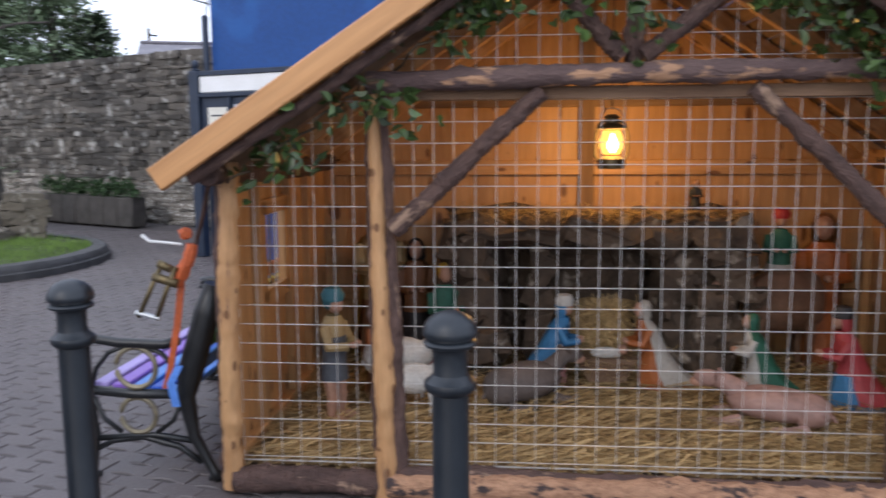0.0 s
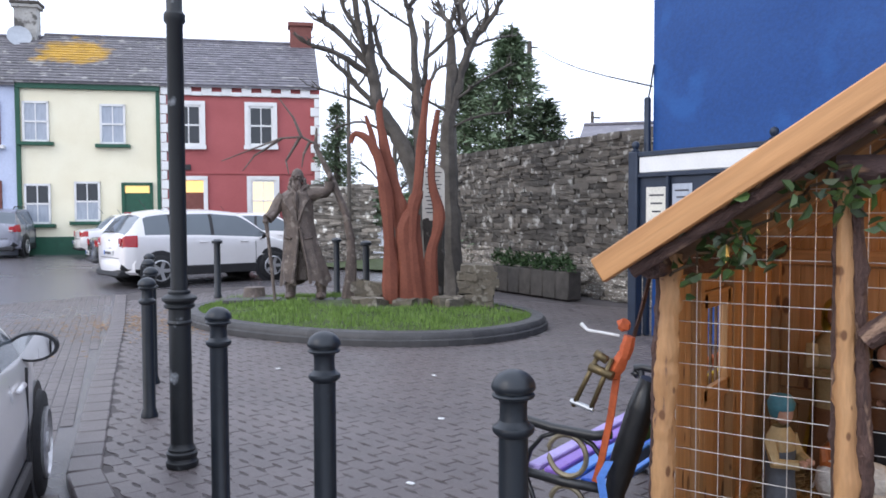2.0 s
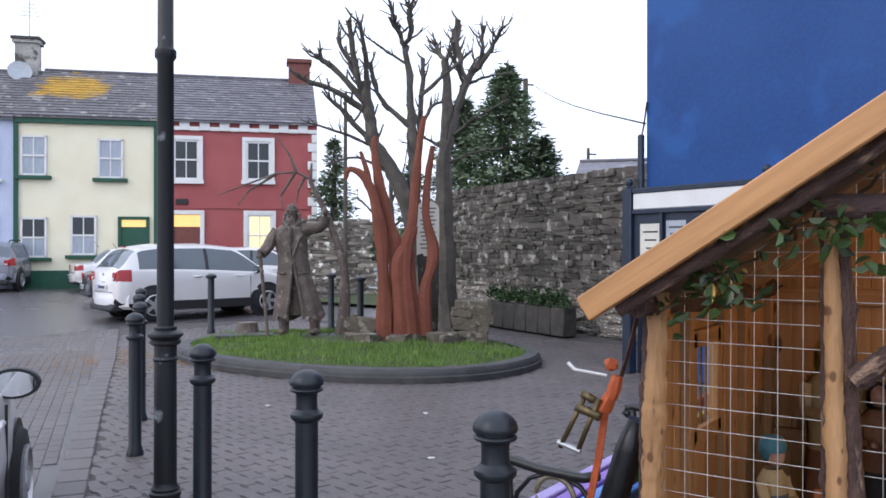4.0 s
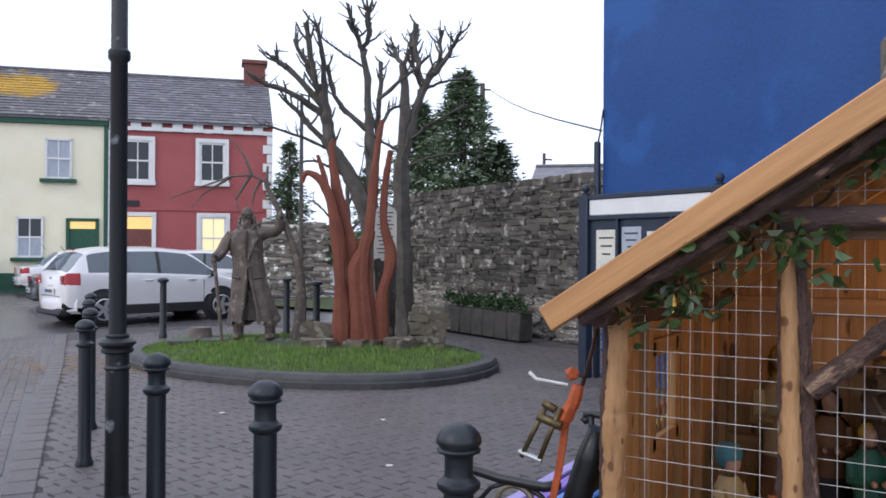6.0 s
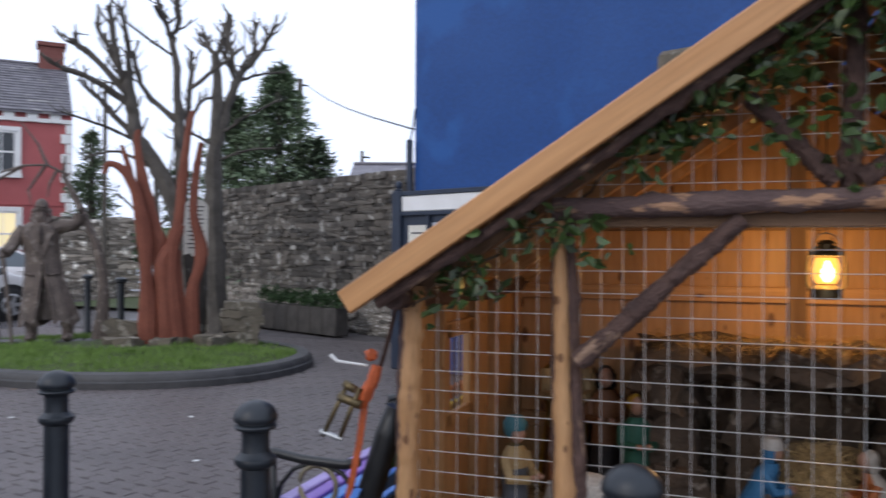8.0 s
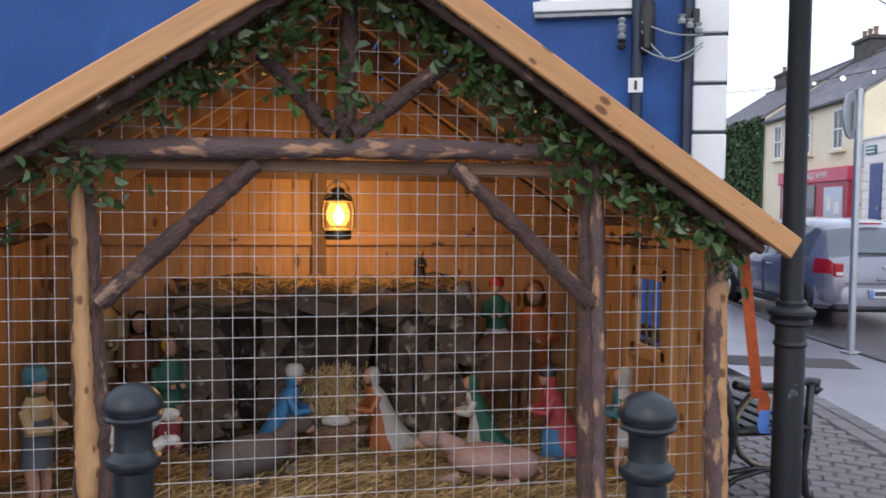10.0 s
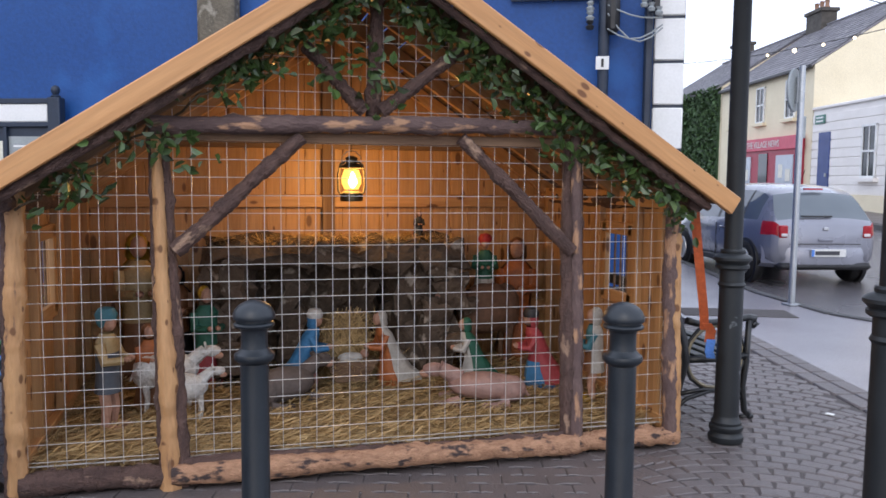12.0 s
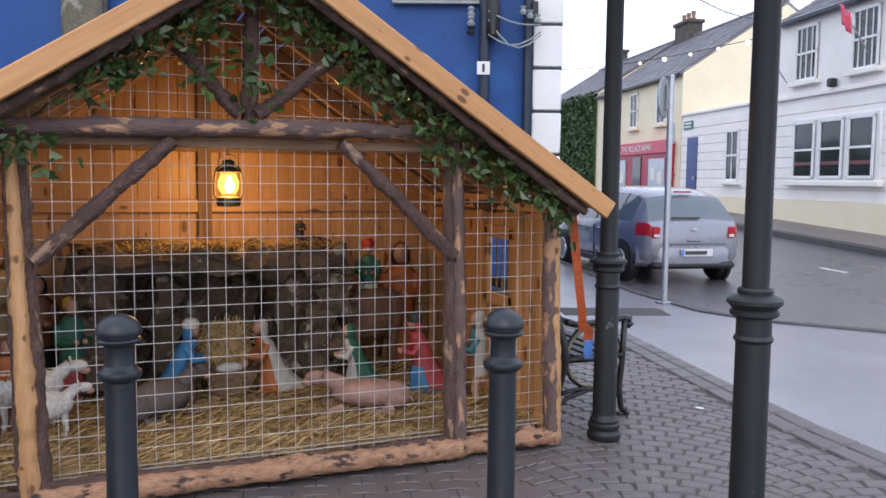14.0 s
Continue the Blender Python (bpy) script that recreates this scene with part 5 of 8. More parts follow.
L0 = street_lamp(Matrix.Translation((2.06, 0.01, 0)))
copy_thing(L0, Matrix.Translation((1.72, -1.5, 0)))
copy_thing(L0, Matrix.Translation((-4.67, 0.07, 0)))


def bench(m, label, colours, rings):
    """A cast-iron bench; its long axis is local y, it faces local -x, origin at the near end's middle."""
    r = root("bench", label, "bench", m, "painted benches")
    for y in (0.0, 1.45):
        e = part("end_frame", bmesh.new(), BLACKIRON, r, "ornate black cast iron end")
        bm = bmesh.new()
        # arm rest with scrolled front
        tube(bm, [(-0.33, y, 0.58), (-0.36, y, 0.60), (-0.35, y, 0.63), (-0.30, y, 0.635), (-0.15, y, 0.615), (0.05, y, 0.61), (0.12, y, 0.63)], 0.022, 8)
        tube(bm, [(-0.31, y, 0.62), (-0.30, y, 0.40), (-0.30, y, 0.36), (-0.28, y, 0.2), (-0.30, y, 0.05), (-0.33, y, 0.02)], 0.02, 8)
        tube(bm, [(-0.3, y, 0.40), (-0.1, y, 0.385), (0.14, y, 0.39)], 0.022, 8)
        tube(bm, [(-0.27, y, 0.18), (0.0, y, 0.2), (0.16, y, 0.18)], 0.014, 6)
        tube(bm, [(0.29, y, 0.88), (0.25, y, 0.75), (0.17, y, 0.5), (0.14, y, 0.38), (0.17, y, 0.2), (0.25, y, 0.04), (0.28, y, 0.01)], [0.042, 0.058, 0.058, 0.044, 0.026, 0.022, 0.03], 8)
        tube(bm, [(-0.30, y, 0.12), (-0.2, y, 0.17), (-0.06, y, 0.19), (0.1, y, 0.15), (0.2, y, 0.08)], 0.014, 6)
        for cx, cz, rr in rings:
            n = 24
            rb = bmesh.new()
            tube(rb, [(cx + rr * math.cos(2 * math.pi * i / n), y, cz + rr * math.sin(2 * math.pi * i / n)) for i in range(n + 1)], 0.012, 6)
            part("ring", rb, GILT, e, "worn gold-painted ring")
        for s in (-1, 1):
            tube(bm, [(-0.08 + s * 0.21, y, 0.41), (-0.08 + s * 0.18, y, 0.5), (-0.08 + s * 0.12, y, 0.57), (-0.08 + s * 0.05, y, 0.6)], 0.011, 6)
            tube(bm, [(-0.08 + s * 0.2, y, 0.37), (-0.08 + s * 0.16, y, 0.27), (-0.08 + s * 0.08, y, 0.21)], 0.011, 6)
        tube(bm, [(-0.36, y, 0.012), (-0.27, y, 0.012)], 0.014, 6)
        tube(bm, [(0.23, y, 0.012), (0.32, y, 0.012)], 0.014, 6)
        bm.to_mesh(e.data)
        bm.free()
    for k in range(5):
        part("seat_slat", boxed((-0.26 + 0.088 * k, 0.725, 0.415 - 0.006 * k), (0.07, 1.40, 0.028), 0, 0.006), colours[k % len(colours)], r)
    for k in range(4):
        x = 0.145 + 0.032 * k
        part("back_slat", boxed((0, 0, 0), (0.028, 1.40, 0.075), 0, 0.006), colours[(k + 4) % len(colours)], r, m=pose(x, 0.725, 0.48 + 0.105 * k, 0, 18, 0))
    return r


C = SLATCOL
DARKSLAT = mat("dark_stained_slat", (0.025, 0.03, 0.028), None, 0.5, 0, 6, 60, 0.1, GRAIN)
bench(Matrix.Translation((-1.98, 0.1, 0)), "black cast iron bench with slats painted in rainbow colours", [C[1], C[0], C[3], C[2], C[3], C[4], C[5], C[6]], ((-0.08, 0.505, 0.09), (-0.08, 0.29, 0.08)))
bench(Matrix.Translation((2.12, 0.36, 0)) @ Matrix.Diagonal((-1, 1, 1, 1)), "black cast iron bench with a gilded ring beside a lamp post", [DARKSLAT], ((-0.08, 0.40, 0.19),))


def strap(name, pts, w, material, parent, width_dir=(0, 1, 0), t=0.003):
    bm = bmesh.new()
    wd = Vector(width_dir) * w / 2
    prev = None
    for i, p in enumerate(pts):
        p = Vector(p)
        d = (Vector(pts[min(i + 1, len(pts) - 1)]) - Vector(pts[max(i - 1, 0)])).normalized()
        nn = d.cross(wd).normalized() * t
        ring = [bm.verts.new(q) for q in (p - wd - nn, p + wd - nn, p + wd + nn, p - wd + nn)]
        if prev:
            for k in range(4):
                bm.faces.new((prev[k], prev[(k + 1) % 4], ring[(k + 1) % 4], ring[k]))
        else:
            bm.faces.new(ring[::-1])
        prev = ring
    bm.faces.new(prev)
    bmesh.ops.recalc_face_normals(bm, faces=bm.faces)
    return part(name, bm, material, parent)


def ratchets():
    r = root("ratchet_strap", "orange ratchet strap with steel buckle tying the crib to the bench", "strap")
    strap("webbing", [(-1.68, 0.10, 1.36), (-1.72, 0.09, 1.18), (-1.75, 0.07, 1.05)], 0.03, BARK, r, (0.1, 0.95, 0))
    strap("webbing", [(-1.77, 0.06, 1.06), (-1.80, 0.03, 0.92), (-1.83, 0.03, 0.72), (-1.88, 0.05, 0.52), (-1.92, 0.08, 0.42)], 0.036, ORANGE, r, (0.9, -0.3, 0))
    strap("tail", [(-1.83, 0.02, 0.54), (-1.86, 0.0, 0.47), (-1.85, 0.02, 0.36)], 0.035, STRAPBLUE, r, (0.9, 0.3, 0))
    for k, (p, q) in enumerate((((-1.75, 0.03, 1.06), (-1.77, 0.02, 0.97)), ((-1.77, 0.02, 0.99), (-1.82, 0.01, 0.89)), ((-1.78, 0.03, 1.09), (-1.76, 0.02, 1.12)))):
        bm = bmesh.new()
        tube(bm, [p, Vector(p).lerp(Vector(q), 0.5), q], [0.022, 0.03, 0.02], 8, 0, 0.2, random.Random(k))
        part("wound_webbing", bm, ORANGE, r)
    bk = part("buckle", bmesh.new(), BRASS, r, "steel ratchet buckle")
    bm = bmesh.new()
    for s in (-1, 1):
        tube(bm, [(-1.84 + 0.032 * s, -0.01, 0.97), (-1.88 + 0.035 * s, -0.03, 0.87), (-1.93 + 0.04 * s, -0.03, 0.76)], 0.011, 6)
    tube(bm, [(-1.80, -0.02, 0.90), (-1.90, -0.02, 0.93)], 0.02, 8)
    tube(bm, [(-1.83, -0.01, 0.96), (-1.88, -0.01, 0.985)], 0.018, 8)
    bm.to_mesh(bk.data)
    bm.free()
    bm = bmesh.new()
    tube(bm, [(-1.88, -0.03, 0.755), (-1.98, -0.03, 0.78)], 0.012, 8)
    part("handle_bar", bm, GALV, bk)
    bm = bmesh.new()
    tube(bm, [(-1.79, 0.02, 1.06), (-1.86, 0.0, 1.07), (-1.92, 0.0, 1.075), (-1.95, 0, 1.10)], [0.006, 0.006, 0.007, 0.009], 6)
    part("hook", bm, PLATE, r)
    q = root("ratchet_strap", "orange strap with a blue tail tied down to the bench", "strap")
    strap("webbing", [(1.80, 0.0, 1.36), (1.86, 0.03, 1.05), (1.95, 0.1, 0.72), (1.97, 0.12, 0.62)], 0.05, ORANGE, q, (0.9, -0.4, 0))
    strap("webbing", [(1.97, 0.1, 0.66), (2.0, 0.1, 0.62), (1.99, 0.1, 0.55)], 0.055, ORANGE, q, (0.9, -0.4, 0))
    strap("tail", [(1.99, 0.08, 0.57), (1.98, 0.08, 0.50), (2.0, 0.09, 0.46)], 0.05, STRAPBLUE, q, (0.9, -0.4, 0))


ratchets()
# ---- the planted island with its sculptures ----
IC = (-8.28, 5.88)


def ell(t, a=2.72, b=1.93):
    c, s = math.cos(t), math.sin(t)
    return IC[0] + a * math.copysign(abs(c) ** 0.9, c), IC[1] + b * math.copysign(abs(s) ** 0.9, s)


def island():
    r = root("planted_island", "oval raised lawn edged with dark stone kerbs", "island", kind="structure")
    n = 44
    for k in range(n):
        p, q = ell(2 * math.pi * k / n), ell(2 * math.pi * (k + 1) / n)
        p, q = Vector((*p, 0)), Vector((*q, 0))
        L = (q - p).length
        bm = bmesh.new()
        prism(bm, [(-0.12, 0), (-0.12, 0.07), (-0.10, 0.085), (-0.095, 0.125), (-0.06, 0.16), (0.1, 0.165), (0.1, 0)], -0.012, L + 0.008)
        part("kerb_stone", bm, KERB, r, m=along(p, q) @ Matrix(((0, 1, 0, 0), (-1, 0, 0, 0), (0, 0, 1, 0), (0, 0, 0, 1))) @ Matrix.Diagonal((-1, 1, 1, 1)))
    bm = bmesh.new()
    rings = []
    for j in range(9):
        f = 1 - j / 9
        rings.append([bm.verts.new((IC[0] + (ell(2 * math.pi * k / n)[0] - IC[0]) * f * 0.985, IC[1] + (ell(2 * math.pi * k / n)[1] - IC[1]) * f * 0.985, 0.13 + 0.15 * (1 - f) ** 0.7 + 0.02 * noise.noise(Vector((k * 0.5, j, 0))))) for k in range(n)])
    for a, b in zip(rings, rings[1:]):
        for k in range(n):
            bm.faces.new((a[k], a[(k + 1) % n], b[(k + 1) % n], b[k]))
    bm.faces.new(rings[-1])
    part("soil", bm, SOIL, r, smooth=True)
    rng = random.Random(2)
    V, F = [], []
    for _ in range(26000):
        t, f = rng.uniform(0, 2 * math.pi), math.sqrt(rng.uniform(0.1, 1))
        ex, ey = ell(t)
        x, y = IC[0] + (ex - IC[0]) * f * 0.96, IC[1] + (ey - IC[1]) * f * 0.96
        if y > 6.7 and rng.random() < 0.7:
            continue
        z = 0.12 + 0.15 * (1 - f) ** 0.7
        h = rng.uniform(0.03, 0.10) * (1 + 0.7 * noise.noise(Vector((x * 2, y * 2, 5))))
        a = rng.uniform(0, math.pi)
        s = Vector((math.cos(a), math.sin(a), 0)) * 0.006
        tip = Vector((x + rng.uniform(-0.03, 0.03), y + rng.uniform(-0.03, 0.03), z + h))
        k = len(V)
        V += [Vector((x, y, z)) - s, Vector((x, y, z)) + s, tip]
        F.append((k, k + 1, k + 2))
    me = bpy.data.meshes.new("grass")
    me.from_pydata(V, [], F)
    me.materials.append(GRASS)
    tagged(new("grass", me), "short wet green grass on the island", "grass", kind="stuff")


island()
FACE = Matrix.Rotation(radians(35.2), 4, "Z")      # local -y looks back over the square


def ball_like(bm, c, s):
    bmesh.ops.create_icosphere(bm, subdivisions=2, radius=1, matrix=Matrix.Translation(c) @ Matrix.Diagonal((*s, 1)))


def bronze_figure():
    """A coated walking figure, kept as one plain mesh."""
    m = Matrix.Translation((-9.28, 5.87, 0.26)) @ FACE
    bm = bmesh.new()
    rng = random.Random(9)
    wide = [(0.24, 0.375), (0.45, 0.345), (0.7, 0.295), (1.0, 0.24), (1.15, 0.225), (1.35, 0.245), (1.5, 0.265), (1.58, 0.25), (1.65, 0.16), (1.70, 0.09)]
    mid = [(0.24, -0.04), (1.0, -0.12), (1.5, -0.165), (1.7, -0.15)]
    seg, rows = 44, 30
    prev = None
    for j in range(rows + 1):
        z = 0.24 + 1.46 * j / rows
        w, cx = blend_line(wide, z), blend_line(mid, z)
        d = w * (0.62 if z < 1.4 else 0.66)
        gap = 0.34 * max(0.0, 1 - (z - 0.24) / 0.80) ** 0.8
        loose = max(0.0, 1 - (z - 0.24) / 1.0)
        ring = []
        for k in range(seg + 1):
            a = -math.pi / 2 + gap + (2 * math.pi - 2 * gap) * k / seg
            q = 1 + 0.075 * math.sin(a * 8 + 2.5 * math.sin(z * 2.1)) * loose + 0.05 * noise.noise(Vector((math.cos(a) * 3, math.sin(a) * 3, z * 2.4)))
            hem = 0.05 * math.sin(a * 5 + 1) * max(0.0, 1 - (z - 0.24) / 0.25)
            ring.append(bm.verts.new((cx + w * math.cos(a) * q, d * math.sin(a) * q, z + hem)))
        if prev:
            for k in range(seg):
                bm.faces.new((prev[k], prev[k + 1], ring[k + 1], ring[k]))
        prev = ring
    bm.faces.new(prev)
    # the coat's dark lining set back behind the opening
    tube(bm, [(-0.08, 0.12, 1.0), (-0.06, 0.13, 0.3)], [0.16, 0.22], 12)
    # folded front edges, lapels and collar
    for sgn in (-1, 1):
        tube(bm, [(-0.11 + 0.012 * sgn, -0.155, 1.12), (-0.09 + 0.05 * sgn, -0.17, 0.8), (-0.07 + 0.10 * sgn, -0.21, 0.5), (-0.07 + 0.135 * sgn, -0.225, 0.25)], [0.016, 0.022, 0.024, 0.028], 6, 0, 0.2, rng)
        a = [bm.verts.new(v) for v in ((-0.15 + 0.05 * sgn, -0.165, 1.63), (-0.15 + 0.20 * sgn, -0.15, 1.52), (-0.15 + 0.15 * sgn, -0.185, 1.44), (-0.115, -0.175, 1.14))]
        b = [bm.verts.new(v.co + Vector((0, 0.05, 0))) for v in a]
        bm.faces.new(a)
        bm.faces.new(b[::-1])
        for k in range(4):
            bm.faces.new((a[k], b[k], b[(k + 1) % 4], a[(k + 1) % 4]))
        tube(bm, [(-0.15 + 0.02 * sgn, -0.13, 1.60), (-0.15 + 0.11 * sgn, -0.05, 1.70), (-0.15 + 0.10 * sgn, 0.07, 1.72)], [0.03, 0.04, 0.035], 7)
        tube(bm, [(-0.13 + 0.10 * sgn, -0.16, 0.92), (-0.13 + 0.22 * sgn, -0.10, 0.94)], [0.018, 0.018], 6)
    # neck, skull, long side hair, brow, nose, beard, neckcloth
    tube(bm, [(-0.15, 0, 1.62), (-0.15, -0.01, 1.78)], [0.075, 0.07], 10)
    ball_like(bm, (-0.15, 0.0, 1.865), (0.095, 0.115, 0.125))
    ball_like(bm, (-0.15, -0.03, 1.80), (0.082, 0.09, 0.10))
    for sgn in (-1, 1):
        for k in range(1, 4):
            ball_like(bm, (-0.15 + sgn * (0.090 + 0.008 * k), 0.03 - 0.015 * k, 1.86 - 0.055 * k), (0.035, 0.06, 0.05))
        ball_like(bm, (-0.15 + 0.04 * sgn, -0.108, 1.872), (0.034, 0.018, 0.012))
        ball_like(bm, (-0.15 + 0.042 * sgn, -0.10, 1.825), (0.028, 0.02, 0.02))
    ball_like(bm, (-0.15, -0.125, 1.84), (0.017, 0.03, 0.032))
    for k in range(5):
        ball_like(bm, (-0.15 + 0.02 * (k - 2), -0.10 - 0.01 * (k % 2), 1.735 - 0.03 * (k % 3)), (0.035, 0.035, 0.06))
    tube(bm, [(-0.15, -0.15, 1.62), (-0.145, -0.185, 1.5), (-0.135, -0.18, 1.38)], [0.035, 0.045, 0.02], 8, 0, 0.2, rng)
    # sleeves with cuffs and fists
    tube(bm, [(-0.36, 0.0, 1.57), (-0.44, -0.01, 1.46), (-0.50, -0.05, 1.33), (-0.55, -0.11, 1.26), (-0.58, -0.14, 1.22)], [0.10, 0.098, 0.088, 0.08, 0.085], 12, 0, 0.07, rng)
    ball_like(bm, (-0.605, -0.17, 1.185), (0.05, 0.055, 0.045))
    tube(bm, [(0.04, 0.0, 1.57), (0.15, -0.01, 1.61), (0.27, -0.03, 1.62), (0.335, -0.04, 1.68), (0.35, -0.045, 1.78)], [0.105, 0.095, 0.085, 0.08, 0.085], 12, 0, 0.07, rng)
    ball_like(bm, (0.355, -0.05, 1.86), (0.042, 0.05, 0.07))
    # boots
    for x in (-0.27, 0.20):
        tube(bm, [(x * 0.8 - 0.02, 0.02, 0.5), (x, 0, 0.28), (x, 0, 0.06)], [0.10, 0.085, 0.075], 10, 0, 0.06, rng)
        ball_like(bm, (x, -0.07, 0.05), (0.08, 0.15, 0.06))
        tube(bm, [(x - 0.001, 0, 0.20), (x + 0.001, 0, 0.25)], [0.10, 0.095], 10)
    tube(bm, [(-0.61, -0.17, 1.27), (-0.57, -0.18, 0.95), (-0.52, -0.19, 0.5), (-0.47, -0.2, -0.03)], [0.034, 0.026, 0.028, 0.022], 8, 0, 0.15, rng)
    for z in (1.08, 1.2, 1.32):
        ball_like(bm, (-0.118 + 0.02, -0.17, z), (0.016, 0.014, 0.016))
    bmesh.ops.recalc_face_normals(bm, faces=bm.faces[:])
    ob = part("bronze_statue", bm, BRONZE, None, m=m, smooth=True)
    tagged(ob, "weathered bronze statue of a bearded coated wanderer with cane", "statue")
    # bare sculpted branch that he holds
    r = root("sculpted_branch", "bare bronze branch arching over the statue", "sculpture", m)
    rng = random.Random(10)
    bm = bmesh.new()
    main = [(0.60, 0.05, 0.0), (0.66, 0.05, 0.5), (0.64, 0.04, 0.95), (0.57, 0.02, 1.32), (0.38, 0.0, 1.8), (0.13, 0.0, 2.32), (0.15, 0, 2.6)]
    tube(bm, main, [0.11, 0.075, 0.06, 0.055, 0.05, 0.035, 0.015], 10, 0, 0.12, rng)
    tube(bm, [(0.66, 0.1, 0.0), (0.60, 0.1, 0.45), (0.68, 0.06, 0.95)], [0.07, 0.06, 0.04], 8, 0, 0.12, rng)
    part("trunk", bm, BRONZE, r, smooth=True)
    for pts in (((0.2, 0, 2.32), (-0.08, -0.02, 2.46), (-0.38, -0.03, 2.44), (-0.85, -0.02, 2.27), (-1.3, 0.0, 2.1)),
                ((-0.08, -0.02, 2.46), (-0.2, 0, 2.75), (-0.42, 0, 3.05)), ((-0.38, -0.03, 2.44), (-0.6, 0, 2.3), (-0.8, 0, 2.18), (-0.98, 0, 1.95)),
                ((-0.1, -0.02, 2.46), (-0.32, 0, 2.1), (-0.28, 0, 1.9)), ((0.05, 0, 2.4), (-0.05, 0, 2.2), (-0.08, 0, 2.0))):
        bm = bmesh.new()
        n = len(pts)
        tube(bm, pts, [0.026 * (1 - 0.7 * i / (n - 1)) for i in range(n)], 6, 0, 0.1, rng)
        part("twig", bm, BRONZE, r, smooth=True)


bronze_figure()


def smooth_line(pts, k=4):
    out = []
    n = len(pts)
    for i in range(n - 1):
        p0, p1, p2, p3 = (Vector(pts[max(0, min(n - 1, j))]) for j in (i - 1, i, i + 1, i + 2))
        for s in range(k):
            t = s / k
            out.append(tuple(0.5 * (2 * p1 + (p2 - p0) * t + (2 * p0 - 5 * p1 + 4 * p2 - p3) * t * t + (3 * p1 - p0 - 3 * p2 + p3) * t ** 3)))
    return out + [tuple(pts[-1])]


def flame_sculpture():
    r = root("flame_sculpture", "rust-red steel sculpture of rising flames or limbs", "sculpture", Matrix.Translation((-7.52, 6.28, 0.24)) @ FACE)
    specs = [(((-0.36, 0), (-0.38, 0.7), (-0.42, 1.45), (-0.50, 1.95), (-0.64, 2.32), (-0.86, 2.46), (-0.93, 2.32)), 0.23, 0.04),
             (((-0.40, 1.45), (-0.53, 2.0), (-0.62, 2.4), (-0.72, 2.72)), 0.12, 0.03),
             (((-0.05, 0), (-0.07, 0.75), (-0.2, 1.25), (-0.30, 1.7), (-0.46, 2.3), (-0.53, 2.8), (-0.50, 2.95)), 0.27, 0.04),
             (((0.02, 0.0), (-0.06, 0.8), (-0.05, 1.35), (0.03, 1.7), (0.08, 2.3), (0.14, 2.9), (0.20, 3.22)), 0.22, 0.05),
             (((0.22, 0), (0.21, 0.7), (0.33, 1.25), (0.22, 1.8), (0.25, 2.35), (0.32, 2.8)), 0.2, 0.05),
             (((-0.24, 0), (-0.25, 0.7), (-0.27, 1.3), (-0.36, 1.75)), 0.16, 0.07),
             (((-0.12, 0.0), (-0.14, 0.6), (-0.18, 1.1), (-0.02, 1.42), (0.05, 1.65)), 0.26, 0.1),
             (((0.10, 0), (0.06, 0.5), (0.0, 1.0), (0.02, 1.3)), 0.2, 0.06)]
    for k, (pts, w0, w1) in enumerate(specs):
        line = smooth_line(pts)
        n = len(line)
        bm = bmesh.new()
        w_at = [0.86 * w0 + (w1 - 0.86 * w0) * (i / (n - 1)) ** 1.2 + 0.03 * math.sin(i * 0.9) * (1 - i / n) for i in range(n)]
        tube(bm, [(x, 0, z) for x, z in line], [0.53 * v + 0.008 for v in w_at], 8, 0, 0.10, random.Random(k))
        part("steel_limb", bm, CORTEN, r, m=Matrix.Translation((0, 0.06 * (k % 3) - 0.05, 0)) @ Matrix.Diagonal((1, 0.42, 1, 1)))
    # loose stones at the foot
    rng = random.Random(4)
    for k in range(9):
        s = root("boulder", "rough mossy field stone at the sculpture's foot", "stone", Matrix.Translation((-7.52, 6.28, 0.2)) @ FACE @ pose(rng.uniform(-0.9, 0.7), rng.uniform(-0.25, 0.1), 0, 0, 0, rng.uniform(0, 360)), "island stones")
        bm = bmesh.new()
        lumpy(bm, (0, 0, 0.08), (rng.uniform(0.18, 0.35), rng.uniform(0.15, 0.25), rng.uniform(0.1, 0.18)), k, 0.04, 3)
        part("rock", bm, BLOCKSTONE, s, smooth=True)
    w = root("stone_stack", "stacked flat rubble stones beside the sculpture", "stones", Matrix.Translation((-6.85, 6.85, 0.15)) @ FACE)
    for k in range(12):
        bm = bmesh.new()
        lumpy(bm, ((k % 2) * 0.25 - 0.12 + rng.uniform(-0.06, 0.06), 0.1, 0.07 + 0.105 * (k // 2)), (0.30, 0.3, 0.11), k * 2, 0.035, 3)
        part("stone", bm, BLOCKSTONE, w, smooth=True)
    b = root("leaning_slab", "leaning grey stone slab behind the grass", "stone", Matrix.Translation((-8.1, 6.3, 0.15)) @ FACE)
    bm = bmesh.new()
    lumpy(bm, (-0.08, 0.1, 0.18), (0.75, 0.25, 0.42), 3, 0.1, 4)
    part("rock", bm, BLOCKSTONE, b, smooth=True)
    s = root("stump", "low sawn stump on the island", "stump", Matrix.Translation((-10.3, 5.7, 0.2)))
    bm = bmesh.new()
    lathe(bm, [(0.2, 0), (0.19, 0.02), (0.16, 0.2)], 12)
    part("wood", bm, BRONZE, s)
    p = root("stone_plinth", "flat stone slabs under the statue", "slabs", Matrix.Translation((-9.4, 5.85, 0.16)) @ FACE)
    for k in range(6):
        part("slab", boxed((-0.95 + 0.42 * k, rng.uniform(-0.05, 0.1), 0.07), (0.4, 0.4, 0.06), rng.uniform(-8, 8), 0.01), KERB, p)


